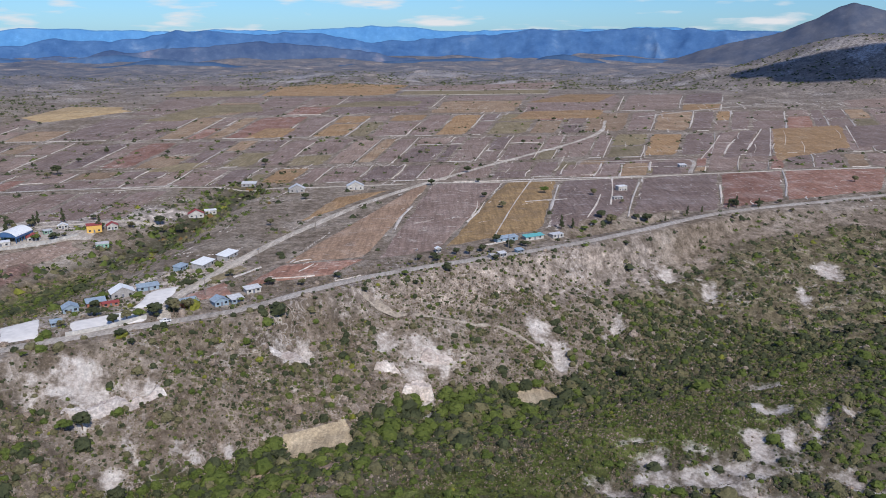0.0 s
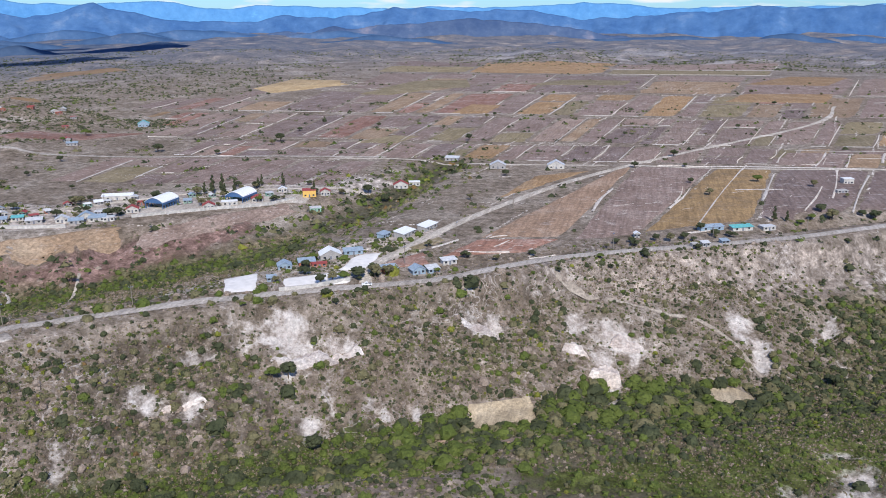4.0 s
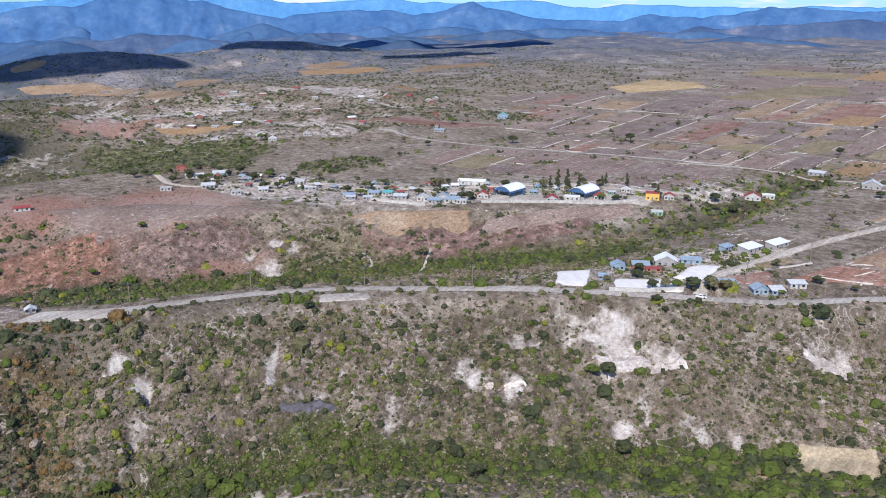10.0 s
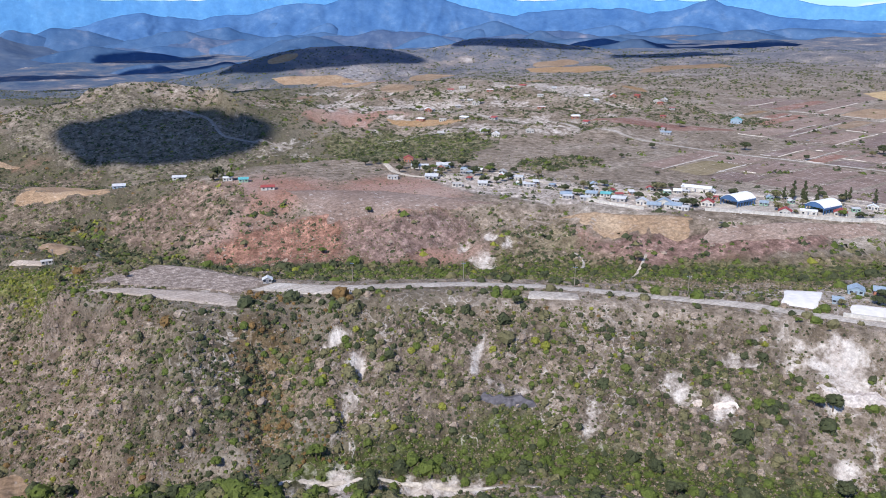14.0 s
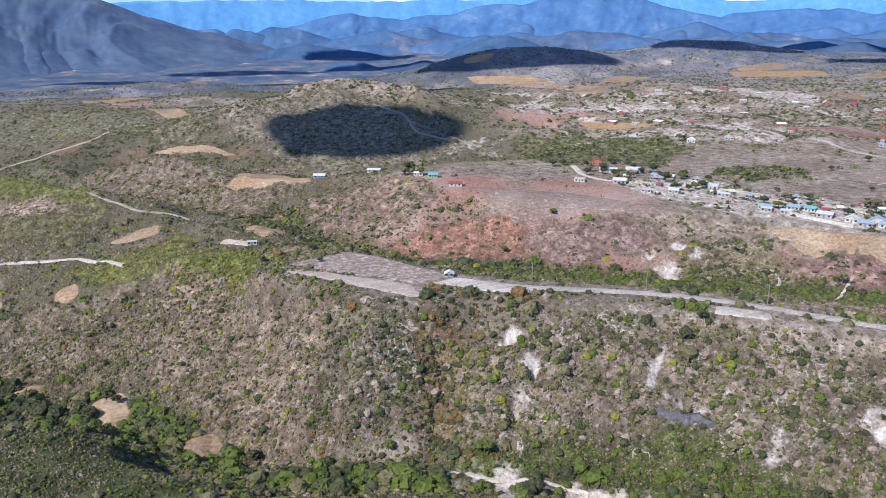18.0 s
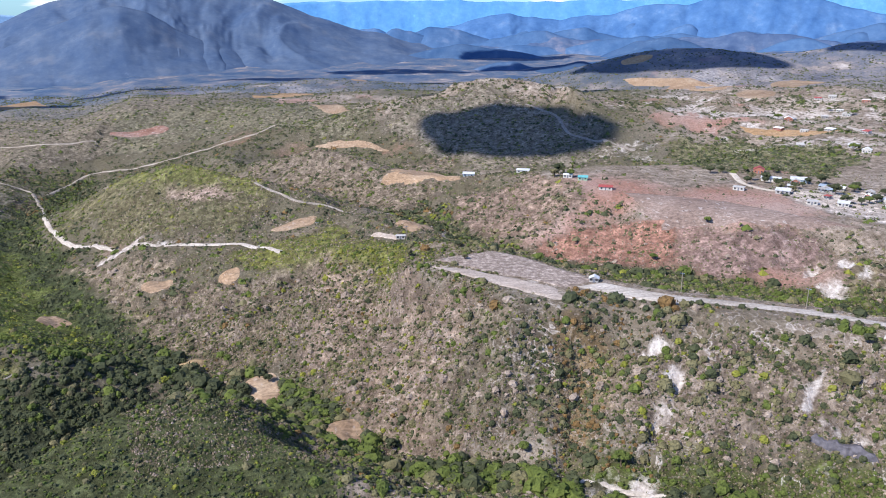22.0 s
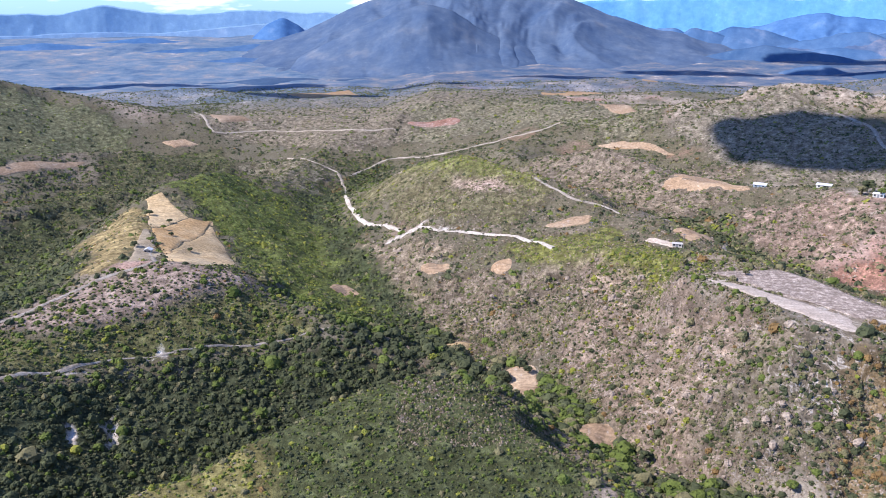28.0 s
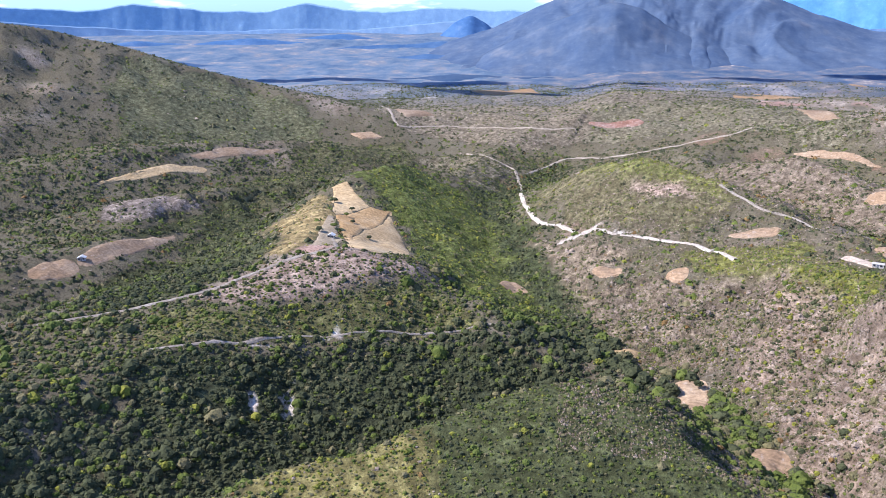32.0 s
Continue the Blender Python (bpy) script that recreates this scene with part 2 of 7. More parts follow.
zone("nose flank", [(100.4, 449), (101.1, 510), (99.5, 530), (94.9, 511), (90.5, 490), (89.0, 433), (91.2, 404), (93.7, 405), (96.7, 412)], (0.165, 0.13, 0.093), 1.0, (0.3, 0.14, 0.36, 0.12, 0.02, 0.06), 0.75)
zone("right slope", [(90.5, 490), (84.6, 450), (80.9, 390), (74.8, 352), (73.2, 293), (81.7, 285), (85.8, 335), (90.7, 395), (89.0, 433)], (0.195, 0.147, 0.112), 0.95, (0.26, 0.08, 0.36, 0.2, 0.02, 0.08), 0.8)
zone("mound", [(88, 200), (87, 250), (89, 280), (93, 294), (97, 296), (101, 298), (105, 296), (110, 290), (114, 275), (113, 200)], (0.07, 0.078, 0.034), 1.05, (0.48, 0.37, 0.11, 0.0, 0.0, 0.04), 0.62)
zone("mound edge", [(113, 200), (114, 275), (110, 292), (119, 288), (127, 280), (132, 200)], (0.19, 0.165, 0.065), 0.85, (0.06, 0.34, 0.28, 0.04, 0.02, 0.26), 0.6)
zone("mound foot", [(89, 280), (87, 250), (85, 240), (84, 262), (86, 285)], (0.12, 0.12, 0.05), 0.95, (0.2, 0.45, 0.25, 0.0, 0.02, 0.08), 0.9)
zone("knoll scrub", [(92.6, 851), (90.9, 988), (88.6, 988), (86.0, 755), (82.8, 902), (78.8, 864), (78.9, 649), (82.2, 633), (87.4, 592), (90.3, 642)], (0.17, 0.135, 0.1), 0.88, (0.42, 0.16, 0.26, 0.12, 0.01, 0.03), 0.85)
zone("far plots slope", [(101.7, 1381), (97.9, 1354), (91.6, 1460), (85.0, 1185), (84.1, 978), (87.1, 981), (91.8, 1125), (97.2, 1195), (102.2, 1172)], (0.14, 0.125, 0.085), 0.95, (0.46, 0.22, 0.24, 0.06, 0.0, 0.02), 0.85)
zone("red hill foot", [(78.9, 644), (74.8, 629), (72.3, 661), (69.9, 617), (69.0, 566), (72.3, 538), (74.4, 534), (78.6, 589)], (0.215, 0.155, 0.12), 0.7, (0.42, 0.14, 0.28, 0.12, 0.02, 0.02), 0.85)
zone("shaded hill", [(84.1, 987), (80.3, 1046), (73.9, 1030), (69.1, 930), (65.7, 854), (68.2, 818), (74.8, 815), (80.4, 881)], (0.17, 0.145, 0.11), 0.85, (0.46, 0.18, 0.22, 0.12, 0.0, 0.02), 0.8)
zone("red face", [(73.2, 519), (71.1, 527), (69.0, 540), (66.6, 539), (62.0, 520), (61.1, 500), (63.0, 486), (66.9, 484), (70.9, 490)], (0.275, 0.15, 0.11), 0.22, (0.45, 0.12, 0.28, 0.15, 0.0, 0.0), 0.9)
zone("red hill side", [(66.5, 548), (60.8, 530), (53.1, 516), (51.4, 504), (54.0, 495), (56.5, 482), (59.8, 480), (61.3, 500), (62.0, 519)], (0.235, 0.16, 0.135), 0.25, (0.45, 0.14, 0.26, 0.15, 0.0, 0.0), 0.85)
zone("brown bank", [(45.6, 492), (42.2, 501), (38.1, 510), (27.9, 524), (27.1, 517), (30.8, 494), (34.8, 482), (40.9, 471), (44.3, 477)], (0.235, 0.15, 0.125), 0.35, (0.46, 0.14, 0.26, 0.14, 0.0, 0.0), 0.9)
zone("bank scrub", [(51.0, 504), (45.6, 509), (43.9, 486), (40.9, 470), (34.8, 480), (30.1, 492), (27.1, 512), (22.8, 534), (22.7, 505), (29.9, 462), (42.2, 455), (50.6, 469)], (0.21, 0.17, 0.11), 0.8, (0.42, 0.26, 0.22, 0.08, 0.0, 0.02), 1.0)
zone("wood behind street", [(63.3, 848), (62.3, 892), (59.2, 932), (53.7, 826), (50.9, 759), (53.0, 694), (58.5, 685), (60.9, 688)], (0.16, 0.145, 0.085), 0.9, (0.6, 0.26, 0.14, 0.0, 0.0, 0.0), 1.0)
zone("rusty gully", [(71, 340), (67, 345), (64.6, 338), (64.3, 315), (65.0, 296), (66.3, 284), (69, 280), (70.6, 294), (70.2, 310), (71, 325)], (0.175, 0.125, 0.07), 1.0, (0.36, 0.12, 0.26, 0.04, 0.2, 0.02), 0.95)
zone("pale twig slope", [(77.9, 363), (72.8, 342), (70.5, 329), (69.5, 310), (69.8, 294), (73.1, 288), (79.4, 307)], (0.135, 0.112, 0.082), 1.0, (0.36, 0.14, 0.34, 0.13, 0.01, 0.02), 0.9)
zone("olive slope", [(65.5, 336), (50.7, 337), (37.8, 343), (37.6, 318), (48.1, 307), (57.1, 292), (62.8, 286), (64.9, 300), (65.6, 318)], (0.19, 0.15, 0.115), 0.98, (0.22, 0.12, 0.38, 0.22, 0.0, 0.06), 0.95)
zone("brown slope", [(42.9, 343), (30.3, 347), (30.1, 329), (27.8, 315), (24.7, 304), (30.8, 292), (38.2, 286), (43.6, 295), (42.8, 314)], (0.215, 0.17, 0.13), 0.98, (0.26, 0.12, 0.38, 0.19, 0.0, 0.05), 0.95)
zone("rock foot trees", [(51.7, 298), (49.9, 300), (44.1, 298), (43.2, 288), (47.2, 275), (50.9, 283), (57.2, 277), (60.8, 278), (58.9, 286), (53.6, 288)], (0.08, 0.09, 0.03), 1.0, (0.26, 0.62, 0.1, 0.0, 0.0, 0.02), 0.95)
zone("valley trees", [(69.3, 279), (64.2, 283), (58.1, 288), (48.2, 290), (39.1, 290), (28.7, 298), (20.7, 304), (16.9, 296), (32.7, 268), (48.2, 266), (57.3, 270), (64.3, 266), (69, 262)], (0.085, 0.095, 0.035), 1.0, (0.22, 0.66, 0.1, 0.0, 0.0, 0.02), 0.8)
zone("near ridge green", [(9.7, 244), (-2.2, 266), (-9.1, 296), (-14.8, 337), (-22.3, 390), (-27.8, 436), (-28.4, 326), (-22.8, 300), (-17.6, 279), (-13.7, 259), (-11.2, 242), (4.2, 236)], (0.1, 0.11, 0.035), 0.92, (0.24, 0.62, 0.11, 0.0, 0.0, 0.03), 0.62)
zone("dark alcove", [(-13.5, 445), (-13.5, 484), (-16, 520), (-21.5, 570), (-27, 640), (-32, 640), (-31, 470), (-27.7, 440), (-22.2, 412), (-16.3, 375), (-11.5, 364), (-10.5, 393), (-13.1, 416)], (0.15, 0.125, 0.08), 1.0, (0.5, 0.2, 0.25, 0.04, 0.0, 0.01), 1.1)
zone("stony top slope", [(10.0, 387), (4.1, 434), (-3.0, 465), (-12, 505), (-15, 540), (-15.5, 500), (-13.5, 480), (-9.4, 434), (-6.2, 413), (-1.1, 412), (4.9, 402)], (0.29, 0.24, 0.2), 0.65, (0.28, 0.16, 0.32, 0.22, 0.0, 0.02), 0.8)
zone("bush slope", [(23.1, 359), (12.6, 372), (5.4, 385), (5.5, 345), (9.4, 336), (13.0, 323), (15.5, 331), (17.8, 342), (22.2, 347)], (0.205, 0.165, 0.125), 0.98, (0.28, 0.14, 0.36, 0.18, 0.0, 0.04), 0.95)
zone("left low slope", [(40.5, 346), (35.8, 351), (29.9, 348), (29.9, 322), (26.4, 309), (28.3, 295), (37.6, 290), (42.5, 298)], (0.155, 0.125, 0.095), 0.98, (0.32, 0.12, 0.36, 0.16, 0.01, 0.03), 0.95)
zone("valley beyond the spur", [(113.3, 1150), (109.3, 1180), (106.7, 1060), (109, 860), (111.5, 870), (113, 1000)], (0.15, 0.13, 0.09), 0.9, (0.44, 0.2, 0.28, 0.06, 0.0, 0.02), 0.9)
zone("gorge", [(133, 300), (136, 375), (128, 372), (118, 392), (108, 408), (101, 392), (100, 345), (106, 325), (114, 305), (122, 285)], (0.05, 0.056, 0.03), 1.0, (0.78, 0.13, 0.08, 0.0, 0.0, 0.01), 1.0)
zone("back stream trees", [(66, 478), (58, 472), (48, 470), (38, 472), (30, 485), (25, 505), (25, 470), (32, 432), (45, 425), (58, 428), (66, 440)], (0.12, 0.12, 0.05), 1.0, (0.36, 0.48, 0.14, 0.0, 0.0, 0.02), 0.95)
zone("village ground", [(57, 640), (52, 560), (44, 530), (34, 545), (24, 570), (18, 620), (22, 655), (32, 615), (42, 600), (50, 640)], (0.40, 0.345, 0.30), 0.22, (0.45, 0.35, 0.15, 0.0, 0.0, 0.05), 1.1)
zone("farm ground", [(29, 374), (28, 425), (18, 470), (14, 470), (15, 425), (19, 396), (21, 378)], (0.42, 0.36, 0.31), 0.2, (0.4, 0.4, 0.2, 0.0, 0.0, 0.0), 1.0)
zone("wayside", [(20, 382), (30, 380), (42, 384), (54, 384), (62, 386), (62, 398), (54, 402), (42, 400), (30, 410), (22, 400)], (0.33, 0.285, 0.24), 0.42, (0.30, 0.30, 0.28, 0.06, 0.0, 0.06), 0.7)


RIM_ROAD = [(620, 740), (357, 637), (215, 581), (134, 524), (76, 484), (-26, 428), (-65, 398), (-96, 367), (-130, 347), (-183, 317),
            (-227, 285), (-259, 257), (-288, 228), (-307, 199), (-323, 170), (-340, 150)]


def ground_height(x, y):
    x, y = np.asarray(x, float), np.asarray(y, float)
    r, az = np.hypot(x, y), np.degrees(np.arctan2(-x, y))
    az = np.where(az < -100, az + 360, az)
    # the plateau lies north of the main valley, the near ridge south of it
    line = VALLEYS["main"][1]
    rim = np.interp(az, [p[0] for p in line[:15]], [p[1] for p in line[:15]])
    north = step(-12, 12, r - rim)
    north = np.where(az > 100, step(104, 99, az) * north, north)
    north = np.where(az < -60, 0, north)
    up = north * 0.0 + (1 - north) * -26.0
    up += (1 - north) * 4 * fbm(x, y, 90, 5)
    rough = step(45, 62, az + 10 * fbm(x, y, 300, 8)) * step(480, 700, r) + step(1700, 2100, r)
    up += np.clip(rough, 0, 1) * (1 - 0.75 * step(122, 130, az)) * ((5 + 7 * step(1300, 1900, r) + 12 * step(1900, 2200, r) * step(40, 30, az)) * fbm(x, y, 230, 11, 5) + 5 * (0.35 - np.abs(fbm(x, y, 120, 17, 4))))
    worn = step(38, 44, az) * step(72, 64, az) * step(770, 860, r) * step(1750, 1400, r)
    up += worn * (17 * (0.42 - np.abs(fbm(x, y, 100, 19, 4))) + 4 * fbm(x, y, 30, 21, 3))
    up += north * 0.7 * fbm(x, y, 120, 3, 3)
    drop = 105 * step(30, 75, az) * step(800, 2400, r)
    drop = np.where(az > 140, drop * step(230, 170, az), drop)
    up -= drop * (1 - (0.72 + 0.2 * step(96, 106, az)) * step(2700, 4700, r))
    for haz, hr, hh, along_w, across_w in HILLS:
        cx, cy = at(haz, hr)
        ux, uy = cx / hr, cy / hr
        a, b = (x - cx) * ux + (y - cy) * uy, -(x - cx) * uy + (y - cy) * ux
        q = np.sqrt((a / along_w) ** 2 + (b / across_w) ** 2) * (1 + 0.09 * fbm(x, y, max(along_w, 40) * .9, int(haz) + 300, 4))
        up += hh * np.exp(-q ** 2.2 * 1.1)
    z = up
    for name, (half, line) in VALLEYS.items():
        d, (floor, slope_l, slope_r), left = along(line, x, y)
        slope = np.where(left, slope_l, slope_r)
        wob = 1 + 0.2 * fbm(x, y, 55, 40, 4)
        v = floor + np.maximum(d * wob - half, 0) * slope
        k = 5.0
        h = np.clip(0.5 + 0.5 * (v - z) / k, 0, 1)
        z = v * (1 - h) + z * h - k * h * (1 - h)
        # gullies down the slopes
        side = np.exp(-((d - half - 45) / 38) ** 2)
        z = z - side * (7.0 * np.abs(fbm(x, y, 34, 60, 4)) + 1.6 * np.abs(fbm(x, y, 11, 65, 3))) * step(0, -6, z - up)
    # the rim road runs on a level bench
    d, *_ = along([(math.degrees(math.atan2(-a, b)), math.hypot(a, b)) for a, b in RIM_ROAD], x, y)
    bench = step(20, 8, d)
    z = z * (1 - bench) + np.maximum(z, -0.4) * bench
    # the levelled lot by the hut, and cliffs cut where the rock lies bare
    d, *_ = along([(79, 408), (75, 396), (69, 362)], x, y)
    lot = step(34, 20, d * (1 + 0.15 * fbm(x, y, 30, 77, 3)))
    z = z * (1 - lot) - 0.6 * lot
    z = z - 3.5 * spots(PALES, x.ravel(), y.ravel(), 2).reshape(x.shape) * step(-4, -9, z)
    z += 0.35 * fbm(x, y, 9, 70, 3) * (1 - north * step(-4, 0, z))
    return z


def hz(x, y):
    return float(drape(np.array([x]), np.array([y]))[0])


# ---- materials ----
def material(name, rough=0.9, spec=0.2):
    m = bpy.data.materials.new(name)
    m.use_nodes = True
    b = m.node_tree.nodes["Principled BSDF"]
    b.inputs["Roughness"].default_value, b.inputs["Specular IOR Level"].default_value = rough, spec
    return m, m.node_tree.nodes, m.node_tree.links, b


def noise_node(nt, links, coord, scale, detail=5, rough=0.6):
    n = nt.new("ShaderNodeTexNoise")
    n.inputs["Scale"].default_value, n.inputs["Detail"].default_value, n.inputs["Roughness"].default_value = scale, detail, rough
    links.new(coord, n.inputs["Vector"])
    return n.outputs["Fac"]


def ramp_node(nt, links, fac, stops):
    n = nt.new("ShaderNodeValToRGB")
    cr = n.color_ramp
    while len(cr.elements) < len(stops):
        cr.elements.new(0.5)
    for e, (p, c) in zip(cr.elements, stops):
        e.position, e.color = p, (*c, 1) if len(c) == 3 else c
    links.new(fac, n.inputs["Fac"])
    return n.outputs["Color"]


def mix_node(nt, links, fac, a, b, blend="MIX"):
    n = nt.new("ShaderNodeMixRGB")
    n.blend_type = blend
    for sock, v in zip(n.inputs, (fac, a, b)):
        if isinstance(v, (int, float)):
            sock.default_value = v
        elif isinstance(v, tuple):
            sock.default_value = (*v, 1)
        else:
            links.new(v, sock)
    return n.outputs["Color"]


def bump_node(nt, links, height, strength, distance):
    n = nt.new("ShaderNodeBump")
    n.inputs["Strength"].default_value, n.inputs["Distance"].default_value = strength, distance
    links.new(height, n.inputs["Height"])
    return n.outputs["Normal"]


def earth_material(name, dark, mid, light, big=0.02, fine=0.6, bump=0.5, stones=0.0):
    """Loose dry earth: patches at two sizes, grain and small relief."""
    m, nt, links, b = material(name, 0.95, 0.1)
    pos = nt.new("ShaderNodeNewGeometry").outputs["Position"]
    col = ramp_node(nt, links, noise_node(nt, links, pos, big, 6, 0.65), [(0.3, dark), (0.5, mid), (0.72, light)])
    grain = ramp_node(nt, links, noise_node(nt, links, pos, fine, 4, 0.7), [(0.3, (0.62, 0.62, 0.62)), (0.7, (1.25, 1.25, 1.25))])
    col = mix_node(nt, links, 1.0, col, grain, "MULTIPLY")
    lay = nt.new("ShaderNodeMapping")
    lay.inputs["Rotation"].default_value, lay.inputs["Scale"].default_value = (0, 0, radians(12)), (0.5, 0.035, 1)
    links.new(pos, lay.inputs["Vector"])
    streak = ramp_node(nt, links, noise_node(nt, links, lay.outputs["Vector"], 1.0, 5, 0.7), [(0.36, (0.7, 0.7, 0.7)), (0.66, (1.28, 1.28, 1.28))])
    col = mix_node(nt, links, 0.8, col, streak, "MULTIPLY")
    if stones:
        lay2 = nt.new("ShaderNodeMapping")
        lay2.inputs["Rotation"].default_value, lay2.inputs["Scale"].default_value = (0, 0, radians(-9)), (0.10, 0.32, 1)
        links.new(pos, lay2.inputs["Vector"])
        bits = ramp_node(nt, links, noise_node(nt, links, lay2.outputs["Vector"], 1.0, 6, 0.75), [(0.575, (0, 0, 0)), (0.66, (stones, stones, stones))])
        col = mix_node(nt, links, bits, col, (0.50, 0.45, 0.41))
    own = ramp_node(nt, links, nt.new("ShaderNodeObjectInfo").outputs["Random"], [(0.0, (0.82, 0.83, 0.86)), (1.0, (1.16, 1.14, 1.1))])
    links.new(mix_node(nt, links, 1.0, col, own, "MULTIPLY"), b.inputs["Base Color"])
    links.new(bump_node(nt, links, noise_node(nt, links, pos, fine * 0.7, 4), bump, 0.5), b.inputs["Normal"])
    return m


def plain_material(name, colour, rough=0.7, vary=0.25, scale=0.8, spec=0.3):
    m, nt, links, b = material(name, rough, spec)
    pos = nt.new("ShaderNodeNewGeometry").outputs["Position"]
    lo, hi = tuple(c * (1 - vary) for c in colour), tuple(min(1, c * (1 + vary * 0.6)) for c in colour)
    links.new(ramp_node(nt, links, noise_node(nt, links, pos, scale, 5), [(0.3, lo), (0.7, hi)]), b.inputs["Base Color"])
    return m


def leaf_material(name, dark, light):
    m, nt, links, b = material(name, 0.8, 0.1)
    geo = nt.new("ShaderNodeNewGeometry")
    pos = geo.outputs["Position"]
    col = ramp_node(nt, links, noise_node(nt, links, pos, 0.16, 4, 0.65), [(0.32, dark), (0.68, light)])
    leaf = ramp_node(nt, links, noise_node(nt, links, pos, 1.7, 4, 0.8), [(0.34, (0.70, 0.71, 0.70)), (0.5, (0.98, 0.98, 0.97)), (0.66, (1.28, 1.26, 1.2))])
    own = ramp_node(nt, links, geo.outputs["Random Per Island"], [(0.0, (0.88, 0.88, 0.89)), (1.0, (1.13, 1.12, 1.08))])
    col = mix_node(nt, links, 1.0, col, leaf, "MULTIPLY")
    links.new(mix_node(nt, links, 1.0, col, own, "MULTIPLY"), b.inputs["Base Color"])
    links.new(bump_node(nt, links, noise_node(nt, links, pos, 2.2, 3, 0.7), 0.6, 0.4), b.inputs["Normal"])
    return m


def ground_material():
    m, nt, links, b = material("ground_scrub", 0.96, 0.1)
    pos = nt.new("ShaderNodeNewGeometry").outputs["Position"]
    att = nt.new("ShaderNodeAttribute")
    att.attribute_name = "soil"
    sep = nt.new("ShaderNodeSeparateColor")
    links.new(att.outputs["Color"], sep.inputs["Color"])
    red, pale, green = sep.outputs[0], sep.outputs[1], sep.outputs[2]
    big, mid_n, fine = noise_node(nt, links, pos, 0.018, 6, 0.65), noise_node(nt, links, pos, 0.16, 7, 0.72), noise_node(nt, links, pos, 0.55, 6, 0.8)
    base = ramp_node(nt, links, big, [(0.3, (0.185, 0.145, 0.112)), (0.5, (0.272, 0.222, 0.18)), (0.7, (0.385, 0.335, 0.29))])
    litter = ramp_node(nt, links, mid_n, [(0.36, (0.5, 0.485, 0.43)), (0.5, (0.9, 0.89, 0.85)), (0.64, (1.4, 1.39, 1.37))])
    col = mix_node(nt, links, 1.0, base, litter, "MULTIPLY")

    def edge(mask, lo, hi, gain=1.1):
        n = nt.new("ShaderNodeMath")
        n.operation = "ADD"
        links.new(mask, n.inputs[0])
        sub = nt.new("ShaderNodeMath")
        sub.operation = "MULTIPLY_ADD"
        links.new(mid_n, sub.inputs[0])
        sub.inputs[1].default_value, sub.inputs[2].default_value = gain, -0.5 * gain
        links.new(sub.outputs[0], n.inputs[1])
        return ramp_node(nt, links, n.outputs[0], [(lo, (0, 0, 0)), (hi, (1, 1, 1))])

    col = mix_node(nt, links, edge(red, 0.35, 0.75), col, ramp_node(nt, links, big, [(0.3, (0.29, 0.15, 0.105)), (0.5, (0.35, 0.22, 0.175)), (0.7, (0.41, 0.305, 0.255))]))
    col = mix_node(nt, links, edge(green, 0.28, 0.8), col, ramp_node(nt, links, mid_n, [(0.3, (0.048, 0.049, 0.027)), (0.5, (0.085, 0.081, 0.045)), (0.7, (0.145, 0.122, 0.082))]))
    tone = nt.new("ShaderNodeAttribute")
    tone.attribute_name = "tone"
    vary = ramp_node(nt, links, mid_n, [(0.35, (0.52, 0.5, 0.47)), (0.49, (0.95, 0.95, 0.95)), (0.58, (1.45, 1.46, 1.47)), (0.66, (2.05, 2.08, 2.12))])
    drift = ramp_node(nt, links, big, [(0.3, (0.82, 0.84, 0.86)), (0.7, (1.18, 1.16, 1.13))])
    soil_tone = mix_node(nt, links, 1.0, mix_node(nt, links, 1.0, tone.outputs["Color"], vary, "MULTIPLY"), drift, "MULTIPLY")
    col = mix_node(nt, links, edge(tone.outputs["Alpha"], 0.3, 0.7, 0.8), col, soil_tone)
    rock = ramp_node(nt, links, mid_n, [(0.25, (0.33, 0.265, 0.225)), (0.42, (0.46, 0.395, 0.345)), (0.55, (0.57, 0.515, 0.465)), (0.7, (0.66, 0.615, 0.565))])
    col = mix_node(nt, links, edge(pale, 0.36, 0.86, 1.9), col, rock)
    warp = nt.new("ShaderNodeTexNoise")
    warp.inputs["Scale"].default_value, warp.inputs["Detail"].default_value, warp.inputs["Distortion"].default_value = 0.085, 6, 1.6
    links.new(pos, warp.inputs["Vector"])
    vein = ramp_node(nt, links, warp.outputs["Fac"], [(0.462, (0, 0, 0)), (0.5, (1, 1, 1)), (0.538, (0, 0, 0))])
    where = ramp_node(nt, links, noise_node(nt, links, pos, 0.03, 5, 0.7), [(0.46, (0, 0, 0)), (0.62, (1, 1, 1))])
    cut = nt.new("ShaderNodeAttribute")
    cut.attribute_name = "cut"
    vein = mix_node(nt, links, 1.0, mix_node(nt, links, 1.0, vein, where, "MULTIPLY"), cut.outputs["Color"], "MULTIPLY")
    col = mix_node(nt, links, vein, col, rock)
    grain = ramp_node(nt, links, fine, [(0.36, (0.62, 0.61, 0.59)), (0.64, (1.28, 1.28, 1.28))])
    col = mix_node(nt, links, 1.0, col, grain, "MULTIPLY")
    # Distance haze painted as bluish ground colours with pale patches, mixed in by soil's alpha.
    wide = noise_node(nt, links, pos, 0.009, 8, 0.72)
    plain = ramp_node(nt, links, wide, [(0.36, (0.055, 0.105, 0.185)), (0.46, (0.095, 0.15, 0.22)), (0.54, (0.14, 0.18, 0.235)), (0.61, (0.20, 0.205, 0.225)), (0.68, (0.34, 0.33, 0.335))])
